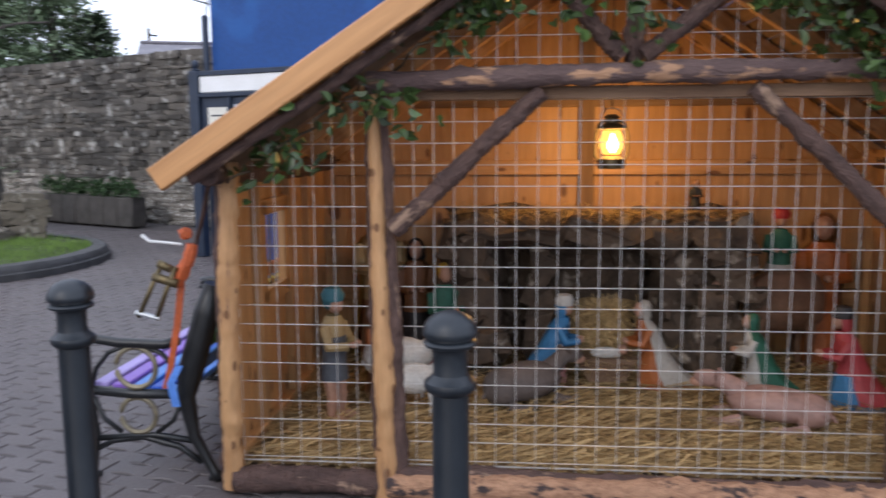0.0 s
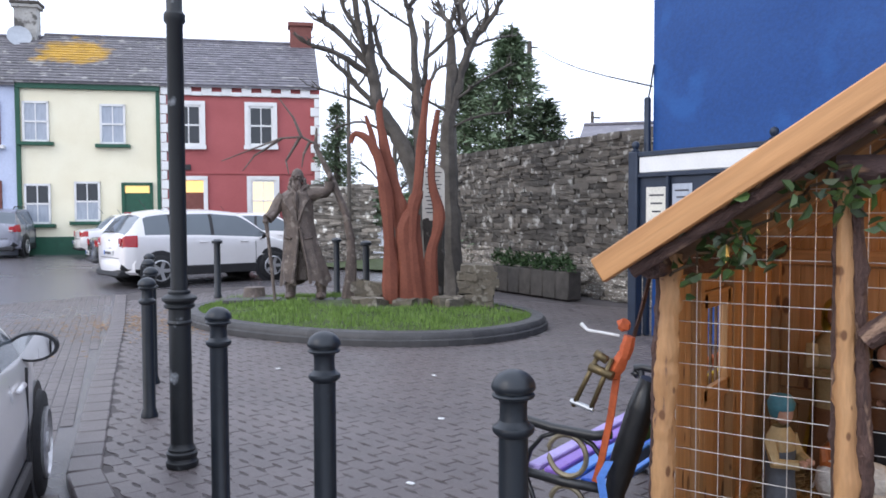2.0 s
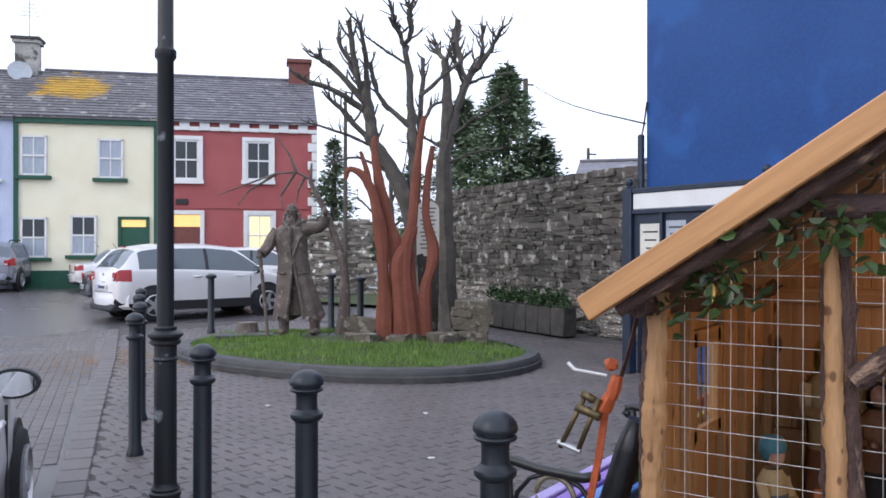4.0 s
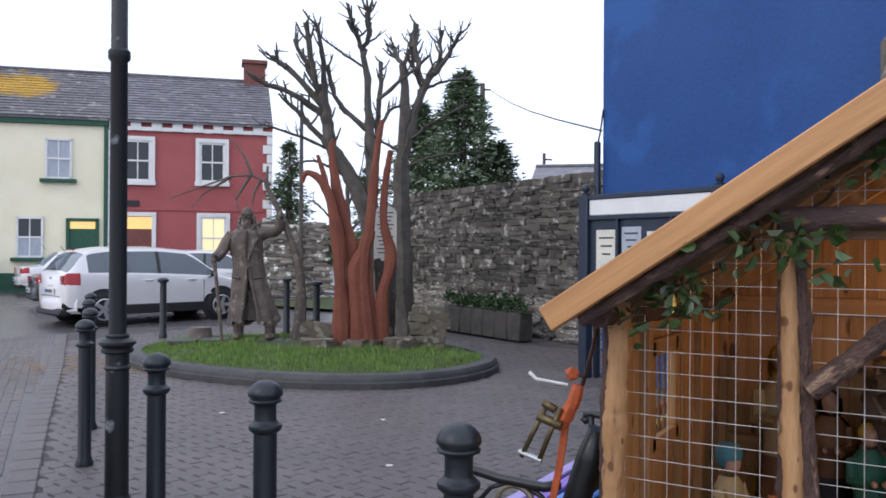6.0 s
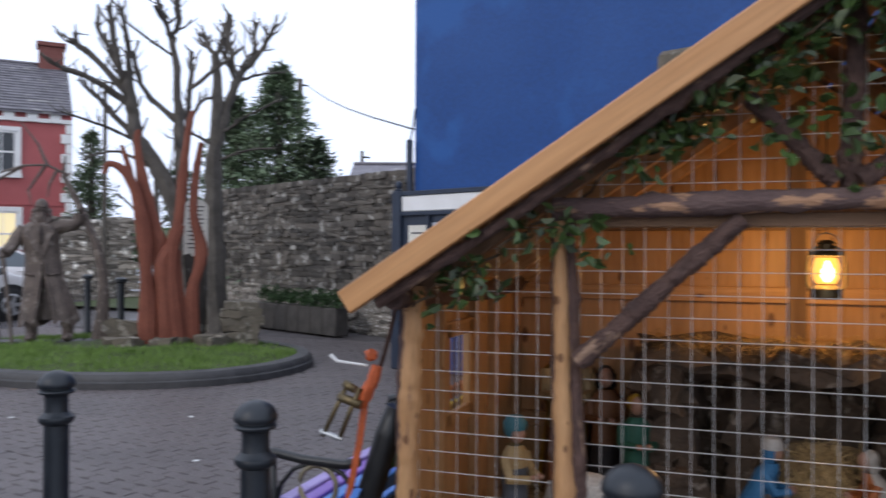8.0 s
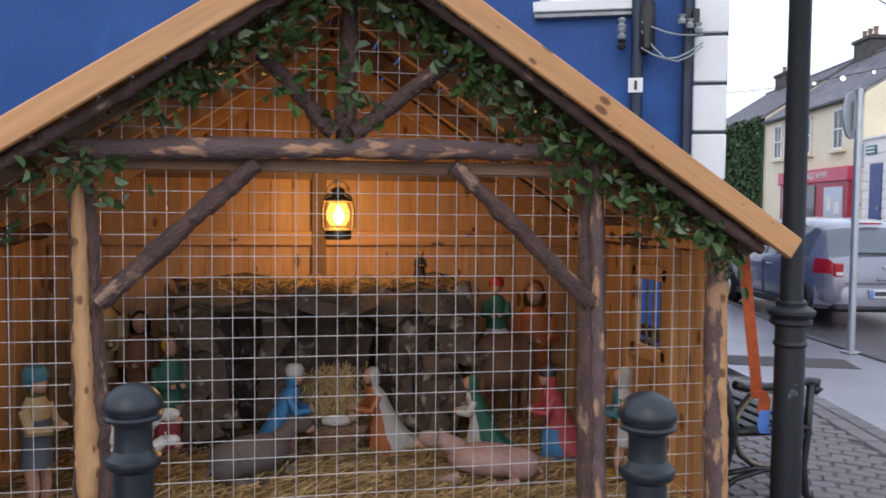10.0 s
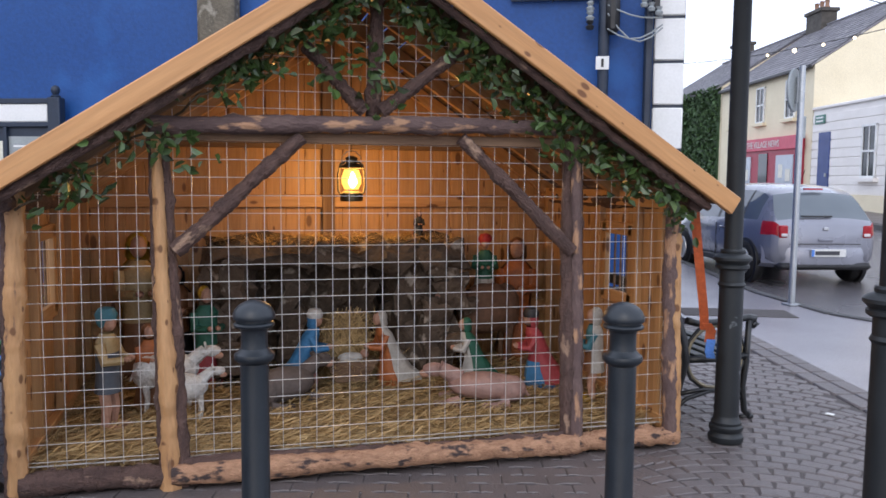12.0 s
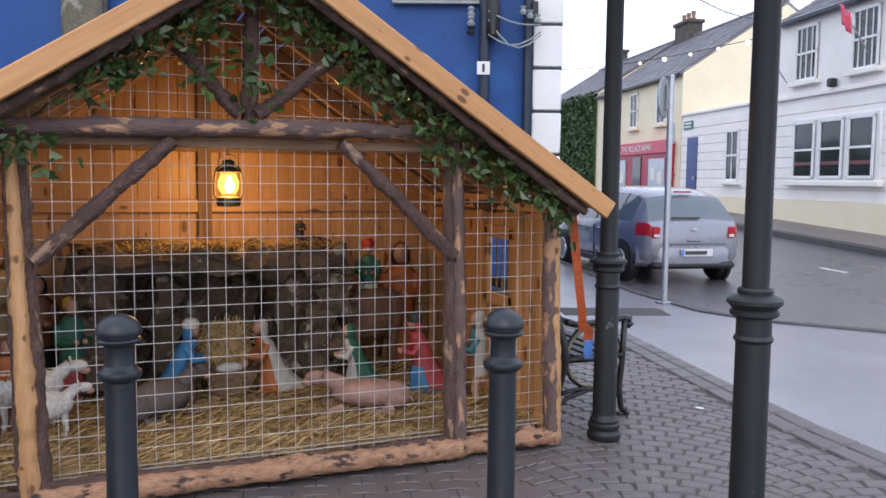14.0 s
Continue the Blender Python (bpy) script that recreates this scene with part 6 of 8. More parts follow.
flame_sculpture()


def plaque():
    r = root("memorial_stone", "pale arched limestone slab carved with lines of text", "memorial", Matrix.Translation((-7.66, 6.9, 0.15)) @ FACE)
    n = 10
    poly = [(-0.17, 1.3), (0.17, 1.3), (0.17, 2.0)] + [(0.17 * math.cos(math.pi * k / n), 2.0 + 0.13 * math.sin(math.pi * k / n)) for k in range(1, n)] + [(-0.17, 2.0)]
    bm = bmesh.new()
    prism(bm, poly, -0.04, 0.04)
    sl = part("slab", bm, LIMESTONE, r)
    for k in range(11):
        part("text_line", boxed((0.0, -0.042, 2.02 - 0.06 * k), (0.25 - 0.04 * (k % 3), 0.004, 0.018)), KERB, sl)
    bm = bmesh.new()
    lumpy(bm, (0, 0.06, 0.65), (0.3, 0.25, 1.34), 7, 0.05, 4)
    part("base", bm, STONE, r, smooth=True)


plaque()


def planter():
    """The low curved planter walls behind the island."""
    r = root("planter", "low dark stone planter wall with trailing shrubs", "planter", kind="structure")
    for k in range(7):
        p = Vector((-8.95 + 0.34 * k, 10.9 - 0.16 * k, 0))
        part("block", boxed((0, 0, 0.27), (0.37, 0.3, 0.5), -25, 0.02), SOOT, r, m=Matrix.Translation(p))
    q = root("curved_wall", "low curved stone wall with pale coping", "wall", kind="structure")
    for k in range(12):
        t = k / 11
        p = Vector((-9.4 - 1.9 * t, 9.2 + 2.1 * t - 1.1 * math.sin(math.pi * t * 0.5) + 0.6, 0))
        h = 0.55 + 0.28 * t
        part("block", boxed((0, 0, h / 2), (0.36, 0.3, h), 125, 0.02), BLOCKSTONE, q, m=Matrix.Translation(p))
        part("coping", boxed((0, 0, h + 0.04), (0.40, 0.38, 0.08), 125, 0.02), ROCKGREY, q, m=Matrix.Translation(p))
    spots = [((-8.9 + 0.05 * k, 10.8 - 0.024 * k, 0.68 + 0.08 * math.sin(k)), 26) for k in range(44)]
    leaves("shrubs", "low trailing evergreen shrubs in the planter", "shrub", spots, 0.07, HEDGE, seed=6)


planter()


# ---- trees ----
def limb(bm, line, r0, r1, rng, spurs=6, reach=0.3):
    """A stout cut-back limb through (x, z) points, with short spurs and a blunt sawn end."""
    drift = rng.uniform(-0.45, 0.45)
    n = len(line)
    pts3 = [(x, drift * i / max(1, n - 1) * (0.4 if n > 3 else 1), z) for i, (x, z) in enumerate(line)]
    pts = [Vector(p) for p in smooth_line(pts3, 5)]
    m = len(pts)
    pts = [p + Vector((rng.gauss(0, 0.012), rng.gauss(0, 0.012), 0)) for p in pts]
    rad = [(r0 + (r1 - r0) * i / (m - 1)) * rng.uniform(0.9, 1.15) for i in range(m)]
    rad[-1] *= 1.25
    tube(bm, pts, rad, 8, 0, 0.1, rng)
    for _ in range(spurs):
        i = rng.randrange(max(1, m // 3), m)
        d = (pts[i] - pts[i - 1]).normalized()
        side = Vector((rng.uniform(-1, 1), rng.uniform(-1, 1), rng.uniform(-0.2, 0.6))).normalized()
        d = (d + side * rng.uniform(0.6, 1.3)).normalized()
        L = rng.uniform(0.35, 1.0) * reach
        a = pts[i]
        b = a + d * L * 0.55
        c = b + (d + Vector((0, 0, 0.5))).normalized() * L * 0.5
        q = min(rad[i] * 0.5, 0.024)
        tube(bm, [a, b, c], [q, q * 0.8, q * 0.55], 5, 0, 0.12, rng)
        if rng.random() < 0.4:
            tube(bm, [b, b + Vector((rng.uniform(-0.2, 0.2), rng.uniform(-0.2, 0.2), rng.uniform(0, 0.2)))], [q * 0.6, q * 0.3], 4)


def cut_tree(name, label, base, stems, limbs, twigs, seed):
    """A pollarded tree: stems and limbs as lines of (x, z), x along the square's view."""
    r = root(name, label, "tree", Matrix.Translation(base) @ FACE, "bare trees")
    rng = random.Random(seed)
    for nm, group_of, spurs in (("trunk", stems, 3), ("limb", limbs, 11), ("twig", twigs, 9)):
        for r0, r1, line in group_of:
            bm = bmesh.new()
            limb(bm, line, r0, r1, rng, spurs, 0.38 if nm != "twig" else 0.3)
            part(nm, bm, TREEBARK, r, smooth=True)
    return r


cut_tree("pollarded_tree", "bare pollarded tree with stout grey cut-back limbs", (-8.35, 7.75, 0.15),
         ((0.17, 0.07, ((0.02, -0.1), (-0.12, 1.5), (-0.43, 2.5), (-0.83, 3.12), (-0.89, 3.6), (-0.97, 4.14))),
          (0.12, 0.045, ((-0.12, 1.5), (-0.16, 2.6), (-0.2, 3.3), (-0.24, 3.9), (-0.33, 4.74)))),
         ((0.06, 0.04, ((-0.97, 3.87), (-1.09, 4.22), (-1.2, 5.05))), (0.05, 0.03, ((-0.93, 4.03), (-0.96, 4.58), (-1.04, 5.05))),
          (0.045, 0.03, ((-1.0, 4.0), (-1.2, 4.4), (-1.44, 4.89))), (0.055, 0.035, ((-0.95, 3.8), (-1.5, 4.4), (-1.83, 4.63))),
          (0.055, 0.035, ((-0.9, 3.6), (-1.43, 3.96), (-1.86, 4.1))), (0.05, 0.03, ((-0.87, 3.12), (-1.23, 3.55), (-1.55, 3.86))),
          (0.04, 0.045, ((-0.33, 4.7), (-0.42, 4.95), (-0.51, 5.12))), (0.04, 0.04, ((-0.33, 4.7), (-0.22, 4.95), (-0.23, 5.28))),
          (0.06, 0.03, ((-0.16, 2.7), (-0.08, 3.5), (-0.03, 4.61))), (0.05, 0.03, ((-0.2, 3.4), (-0.72, 3.87), (-0.88, 4.46)))),
         ((0.03, 0.018, ((-0.85, 3.1), (-1.34, 3.29), (-1.78, 3.41))), (0.035, 0.018, ((-0.08, 3.9), (0.5, 4.4), (0.78, 4.63))),
          (0.04, 0.02, ((-0.1, 3.3), (0.08, 3.72), (0.27, 3.88))), (0.022, 0.012, ((-0.3, 4.45), (-0.7, 4.7), (-1.04, 4.97))),
          (0.03, 0.012, ((-0.5, 2.6), (-1.1, 2.9), (-1.6, 2.75)))), 3)
cut_tree("pollarded_tree", "bare pollarded tree beside the rubble wall", (-8.89, 9.29, 0.1),
         ((0.2, 0.06, ((0.0, -0.1), (-0.08, 1.4), (-0.13, 2.72), (-0.08, 3.5), (-0.06, 4.2), (-0.09, 4.93))),
          (0.1, 0.05, ((-0.1, 3.2), (0.1, 3.9), (0.31, 4.54), (0.5, 4.8)))),
         ((0.04, 0.045, ((-0.09, 4.93), (-0.2, 5.1), (-0.27, 5.33))), (0.04, 0.03, ((-0.09, 4.93), (0.02, 5.2), (0.06, 5.59))),
          (0.045, 0.03, ((0.5, 4.75), (0.58, 5.1), (0.61, 5.55))), (0.035, 0.03, ((0.25, 4.5), (0.1, 4.8), (0.02, 5.15))),
          (0.045, 0.045, ((0.31, 4.5), (0.13, 5.11), (0.15, 5.73))), (0.045, 0.03, ((0.5, 4.76), (0.75, 5.1), (0.92, 5.42)))),
         ((0.03, 0.015, ((0.35, 4.5), (0.7, 4.65), (1.06, 4.74))), (0.03, 0.015, ((-0.1, 3.4), (0.36, 3.78), (1.02, 4.14))),
          (0.025, 0.012, ((0.3, 4.6), (0.5, 5.0), (0.88, 5.16))), (0.025, 0.012, ((-0.1, 3.0), (0.4, 3.2), (0.95, 3.25))),
          (0.03, 0.012, ((-0.1, 3.3), (-0.5, 3.5), (-0.8, 3.4)))), 5)
cut_tree("young_tree", "thin bare street tree beyond the wall", (-13.4, 13.2, 0.1), ((0.1, 0.04, ((0, -0.1), (0.05, 1.6), (0, 2.6), (0.05, 3.6))),),
         ((0.04, 0.015, ((0.0, 1.6), (-0.4, 2.3), (-0.9, 2.8))), (0.04, 0.015, ((0.0, 1.9), (0.5, 2.5), (0.9, 3.2))), (0.04, 0.015, ((0, 2.4), (-0.3, 3.2), (-0.5, 3.9)))),
         ((0.03, 0.01, ((0, 2.6), (0.3, 3.4), (0.4, 4.1))), (0.03, 0.01, ((0, 1.4), (0.4, 1.8), (0.7, 2.1)))), 8)


def conifer(name, label, base, height, radius, seed, n=2600):
    r = root(name, label, "tree", Matrix.Translation(base), "evergreen trees")
    rng = random.Random(seed)
    bm = bmesh.new()
    tube(bm, [(0, 0, -0.2), (0, 0, height * 0.5), (0, 0, height * 0.97)], [0.22, 0.14, 0.02], 8)
    part("trunk", bm, TREEBARK, r)
    V, F = [], []
    # drooping branches, each hung with small sprays
    for _ in range(n // 24):
        t = rng.random() ** 0.85
        a = rng.uniform(0, 2 * math.pi)
        reach = radius * (1 - t) ** 0.8 * rng.uniform(0.55, 1.2) + 0.12
        z0 = height * (0.06 + 0.93 * t)
        for k in range(30):
            f = (k + rng.random()) / 30
            rad = reach * (0.15 + 0.85 * f)
            b = a + rng.gauss(0, 0.10 + 0.05 / (rad + 0.2))
            p = Vector((rad * math.cos(b), rad * math.sin(b), z0 - 0.28 * rad + 0.16 * rad * f + rng.gauss(0, 0.06)))
            d = Vector((math.cos(b) + rng.uniform(-0.7, 0.7), math.sin(b) + rng.uniform(-0.7, 0.7), rng.uniform(-0.5, 0.5))).normalized() * rng.uniform(0.09, 0.24)
            s = d.cross(Vector((rng.uniform(-1, 1), rng.uniform(-1, 1), 1))).normalized() * rng.uniform(0.02, 0.05)
            k0 = len(V)
            V += [p - s, p + d, p + s]
            F.append((k0, k0 + 1, k0 + 2))
    me = bpy.data.meshes.new("crown")
    me.from_pydata(V, [], F)
    me.materials.append(NEEDLE)
    o = new("crown", me)
    o.parent = r
    return r


conifer("conifer", "dark green pointed conifer behind the wall", (-11.0, 14.9, 0), 6.2, 2.5, 1, 15000)
conifer("conifer", "smaller dark conifer behind the wall", (-10.1, 15.1, 0), 4.4, 1.7, 2, 6000)
conifer("conifer", "distant dark green evergreen by the gateway", (-19.4, 17.6, 0.1), 5.2, 1.3, 3, 5000)
conifer("conifer", "distant rounded evergreen by the gateway", (-19.0, 21.5, 0.1), 4.6, 1.8, 4, 2200)
conifer("conifer", "dark evergreen filling behind the wall", (-12.3, 14.9, 0), 5.5, 2.0, 6, 9000)


def far_trees():
    rng = random.Random(33)
    V, F = [], []
    for _ in range(9000):
        x = rng.uniform(-60, 10)
        y = 45 + rng.uniform(-2, 6)
        top = 3.2 + 1.6 * noise.noise(Vector((x * 0.15, 1, 0))) + 1.0 * noise.noise(Vector((x * 0.5, 4, 0)))
        z = rng.uniform(0, max(0.6, top))
        p = Vector((x, y, z))
        a = Vector([rng.uniform(-1, 1) for _ in range(3)]).normalized() * 0.5
        b = Vector([rng.uniform(-1, 1) for _ in range(3)]).normalized() * 0.4
        k = len(V)
        V += [p - a, p + b, p + a, p - b]
        F.append((k, k + 1, k + 2, k + 3))
    me = bpy.data.meshes.new("far_woods")
    me.from_pydata(V, [], F)
    me.materials.append(NEEDLE)
    tagged(new("far_woods", me), "far dark hedgerow and trees on the horizon", "woods", kind="stuff")


far_trees()


def low_roof():
    r = gable_house("low_slate_house", "low grey slate roof just over the rubble wall", Matrix.Translation((-11.0, 18.6, 0)) @ Matrix.Rotation(radians(20), 4, "Z"), 5.5, 6, 3.2, 4.3, GREYWHITE, SLATE, False, "")
    return r


low_roof()


def gate():
    r = root("field_gate", "grey tubular steel gate across the far gateway", "gate", Matrix.Translation((-14.2, 15.4, 0.05)) @ FACE)
    for k in range(5):
        bm = bmesh.new()
        tube(bm, [(-0.9, 0, 0.3 + 0.24 * k), (1.3, 0, 0.3 + 0.24 * k)], 0.025, 6)
        part("bar", bm, GALV, r)
    for x in (-0.9, 1.3):
        bm = bmesh.new()
        tube(bm, [(x, 0, 0), (x, 0, 1.4)], 0.05, 8)
        part("post", bm, GALV, r)


gate()
sheet("verge", -16.5, -9.8, 13.0, 20.0, 1.0, SOIL, "rough grass verge behind the wall", 0.02)


def pole(base, h, label, wire_to=None, r0=0.12):
    r = root("utility_pole", label, "utility pole", Matrix.Translation(base), "utility poles")
    bm = bmesh.new()
    tube(bm, [(0, 0, -0.2), (0, 0, h)], [r0, r0 * 0.75], 10)
    part("pole", bm, TREEBARK, r)
    bm = bmesh.new()
    tube(bm, [(0, 0, h - 0.2), (0.25, 0.1, h - 0.22)], 0.03, 5)
    part("crossarm", bm, BLACKPLASTIC, r)
    if wire_to:
        w = Vector(wire_to) - Vector(base)
        bm = bmesh.new()
        a = Vector((0.2, 0.1, h - 0.2))
        tube(bm, [a.lerp(w, t) - Vector((0, 0, 0.15 * math.sin(math.pi * t))) for t in (0, 0.2, 0.4, 0.6, 0.8, 1)], 0.012, 4)
        part("line", bm, CABLE, r)
    return r


pole((-13.6, 20.6, 0), 7.2, "dark timber utility pole behind the conifers", (-4.25, 6.9, 3.15), 0.11)
pole((-11.9, 21.8, 0), 4.9, "thin far timber pole over the wall", None, 0.07)
pole((-17.0, 15.5, 0), 6.3, "thin dark lamp pole near the gateway", None, 0.07)
# ---- vehicles ----
def wheel(parent, x, y, r, side):
    w = part("wheel", bmesh.new(), RUBBER, parent)
    bm = bmesh.new()
    lathe(bm, [(r * 0.62, -0.10), (r * 0.93, -0.10), (r, -0.06), (r, 0.06), (r * 0.93, 0.10), (r * 0.62, 0.10)], 24, pose(x, y, r, 90, 0, 0))
    bm.to_mesh(w.data)
    bm.free()
    bm = bmesh.new()
    m = pose(x, y + side * 0.095, r, 90, 0, 0)
    lathe(bm, [(r * 0.62, -0.02), (r * 0.66, 0.02), (r * 0.60, 0.03), (r * 0.56, -0.02)], 24, m)
    for k in range(5):
        a = 2 * math.pi * k / 5
        box(bm, (r * 0.33, 0, 0.0), (r * 0.6, 0.075, 0.03), 0, 0, 0, m @ Matrix.Rotation(a, 4, "Z"))
    lathe(bm, [(0.06, -0.02), (0.06, 0.03)], 10, m)
    part("rim", bm, ALLOY, w)
    bm = bmesh.new()
    lathe(bm, [(r * 0.6, -0.02), (r * 0.6, 0.0)], 20, pose(x, y + side * 0.04, r, 90, 0, 0))
    part("brake_shadow_disc", bm, BLACKPLASTIC, w)
    return w


def car(name, label, m, paint, L=4.3, W=1.78, H=1.58, wb=2.63, kind="hatch", roof_rails=False, group="parked cars"):
    """x is forward, origin on the road under the middle of the wheelbase."""
    r = root(name, label, "car", m, group)
    hw, rear, front = W / 2, -wb / 2 - (L - wb) * 0.45, wb / 2 + (L - wb) * 0.55
    suv = kind == "suv"
    tall = kind in ("suv", "hatch")
    b1, b0 = (0.66 if suv else 0.63) * H, (0.60 if suv else 0.58) * H
    xs1, xs0 = wb / 2 - 0.80, wb / 2 + 0.14
    if tall:
        roof = [(rear, b1 - 0.04), (rear + 0.05, b1 + 0.05), (rear + 0.42, H - 0.13), (rear + 0.58, H - 0.06), (rear + 0.95, H - 0.012), (-0.1, H), (xs1, H - 0.05), (xs0, b0 + 0.02), (front - 0.40, b0 * 0.93), (front - 0.1, b0 * 0.78), (front, b0 * 0.62)]
        sl0, sl1 = rear + 0.07, rear + 0.42
        g0 = rear + 0.46
    else:
        roof = [(rear, b1 * 0.93), (rear + 0.1, b1 + 0.005), (rear + 0.55, b1 + 0.03), (rear + 1.10, H - 0.07), (rear + 1.45, H - 0.01), (-0.05, H), (xs1, H - 0.05), (xs0, b0 + 0.02), (front - 0.40, b0 * 0.93), (front - 0.1, b0 * 0.78), (front, b0 * 0.62)]
        sl0, sl1 = rear + 0.60, rear + 1.08
        g0 = rear + 1.02
    belt = [(rear, b1), (-wb / 2 + 0.3, b1 - 0.01), (xs0, b0), (front, b0 * 0.9)]
    width = [(rear, 0.80), (rear + 0.06, 0.90), (rear + 0.25, 0.97), (-wb / 2, 1.0), (wb / 2 - 0.2, 1.0), (wb / 2 + 0.3, 0.96), (front - 0.12, 0.84), (front, 0.66)]
    low = [(rear, 0.40), (rear + 0.1, 0.30), (-wb / 2 + 0.4, 0.22), (wb / 2 - 0.3, 0.22), (front - 0.1, 0.26), (front, 0.36)]

    def half(x):
        h, b, w, lo = blend_line(roof, x), blend_line(belt, x), hw * blend_line(width, x), blend_line(low, x)
        bt = min(b, h - 0.05)
        k = max(0.0, min(1.0, (h - b) / (H - b1)))
        top = w * (0.93 - (0.22 if suv else 0.27) * k)

        def up(f):
            return w * 0.95 + (top - w * 0.95) * f ** 1.35, bt + (h - 0.045 - bt) * f
        return [(0, lo), (0.86 * w, lo), (0.975 * w, lo + 0.10), (w, lo + 0.5 * (bt - lo)), (0.992 * w, bt - min(0.24, 0.3 * (bt - lo))), (0.975 * w, bt - 0.045), up(0.03), up(0.5), up(0.88), up(1.0), (top * 0.55, h - 0.012), (0, h)]
    pillar = ((-0.16, -0.08), (-wb / 2 + 0.24, -wb / 2 + 0.30))
    marks = {rear, front, rear + 0.015, rear + 0.03, rear + 0.17, rear + 0.30, sl0, sl1, g0, xs1 + 0.03, xs0 - 0.05, xs0 - 0.16, front - 0.02}
    for a, b in pillar:
        marks |= {a, b}
    n = 40
    xs = sorted(set(round(v, 3) for v in marks) | set(round(rear + (front - rear) * k / n, 3) for k in range(1, n)))
    xs = [x for i, x in enumerate(xs) if i == 0 or x - xs[i - 1] > 0.008]

    def kind_of(xm, j):
        gap = blend_line(roof, xm) - blend_line(belt, xm)
        if j in (6, 7) and g0 < xm < xs0 - 0.16 and gap > 0.10:
            for a, b in pillar:
                if a < xm < b:
                    return "door_pillar" if a == pillar[0][0] else "quarter_pillar"
            return "quarter_window" if xm < pillar[1][0] else "rear_side_window" if xm < pillar[0][0] else "front_side_window"
        if j in (9, 10) and sl0 < xm < sl1:
            return "rear_window"
        if j in (9, 10) and xs1 + 0.03 < xm < xs0 - 0.05:
            return "windscreen"
        if j in (4, 5) and rear + 0.012 < xm < rear + (0.30 if tall else 0.20):
            return "tail_light"
        if j in (0, 1):
            return "lower_trim" if suv else "body"
        return "body"
    skin = {}
    profs = [half(x) for x in xs]
    for s in (-1, 1):
        for i in range(len(xs) - 1):
            for j in range(11):
                kd = kind_of((xs[i] + xs[i + 1]) / 2, j)
                key = (kd, s) if kd not in ("body", "rear_window", "windscreen", "lower_trim") else (kd, 0)
                bm = skin.setdefault(key, bmesh.new())
                q = [(xs[i], *profs[i][j]), (xs[i + 1], *profs[i + 1][j]), (xs[i + 1], *profs[i + 1][j + 1]), (xs[i], *profs[i][j + 1])]
                f = bm.faces.new([bm.verts.new((x, s * y, z)) for x, y, z in (q if s > 0 else q[::-1])])
                f.smooth = True
    cap = skin[("body", 0)]
    for prof, x in ((profs[0], xs[0]), (profs[-1], xs[-1])):
        cap.faces.new([cap.verts.new((x, y, z)) for y, z in prof] + [cap.verts.new((x, -y, z)) for y, z in prof[-2:0:-1]])
    looks = {"body": paint, "tail_light": TAILRED, "lower_trim": BLACKPLASTIC, "door_pillar": BLACKPLASTIC, "quarter_pillar": BLACKPLASTIC}
    tags = {"tail_light": "red tail light", "front_side_window": "tinted side window", "rear_side_window": "tinted side window"}
    made = {}
    for (kd, s), bm in skin.items():
        bmesh.ops.remove_doubles(bm, verts=bm.verts[:], dist=0.0008)
        bmesh.ops.recalc_face_normals(bm, faces=bm.faces[:])
        ob = part(kd, bm, looks.get(kd, CARGLASS), r, tags.get(kd, ""))
        for p in ob.data.polygons:
            p.use_smooth = True
        ob.data.set_sharp_from_angle(angle=radians(50))
        made[kd, s] = ob
    body = made["body", 0]
    rad = 0.345 if suv else 0.31
    for s in (-1, 1):
        for x in (-0.12, wb / 2 - 0.42, -wb / 2 + 0.40):
            part("door_seam", boxed((x, hw * 0.995 * s, 0.36 * H), (0.008, 0.014, 0.40 * H)), BLACKPLASTIC, body)
        for x in (-0.36, 0.62):
            part("door_handle", boxed((x, (hw + 0.004) * s, b1 - 0.16), (0.19, 0.03, 0.03), 0, 0.01), paint, body)
        part("sill_trim", boxed((0, (hw - 0.008) * s, 0.33 if suv else 0.27), (wb - 0.78, 0.04, 0.2 if suv else 0.10), 0, 0.015), BLACKPLASTIC, r)
        bm = bmesh.new()
        bmesh.ops.create_icosphere(bm, subdivisions=3, radius=1, matrix=Matrix.Translation((xs0 - 0.42, (hw + 0.015) * s, b0 + 0.06)) @ Matrix.Diagonal((0.10, 0.13, 0.085, 1)))
        bmesh.ops.bisect_plane(bm, geom=bm.verts[:] + bm.edges[:] + bm.faces[:], plane_co=(xs0 - 0.45, 0, 0), plane_no=(-1, 0, 0), clear_outer=True)
        bmesh.ops.holes_fill(bm, edges=[e for e in bm.edges if e.is_boundary])
        mir = part("mirror", bm, BLACKPLASTIC, r, "black door mirror", None, True)
        bm = bmesh.new()
        lathe(bm, [(1, 0), (1, 0.008)], 24, Matrix.Translation((xs0 - 0.452, (hw + 0.015) * s, b0 + 0.06)) @ Matrix.Rotation(-math.pi / 2, 4, "Y") @ Matrix.Diagonal((0.066, 0.108, 1, 1)))
        part("mirror_glass", bm, MIRRORGLASS, mir, "silvered mirror glass")
        for x in (-wb / 2, wb / 2):
            bm = bmesh.new()
            ar = rad + (0.085 if suv else 0.045)
            lathe(bm, [(ar, -0.05), (ar, 0.004), (ar - 0.03, 0.008)], 28, pose(x, hw * (1.0 if x < 0 else 0.99) * s, rad, -90 * s, 0, 0))
            part("wheel_arch", bm, BLACKPLASTIC, r)
            wheel(r, x, (hw - 0.07) * s, rad, s)
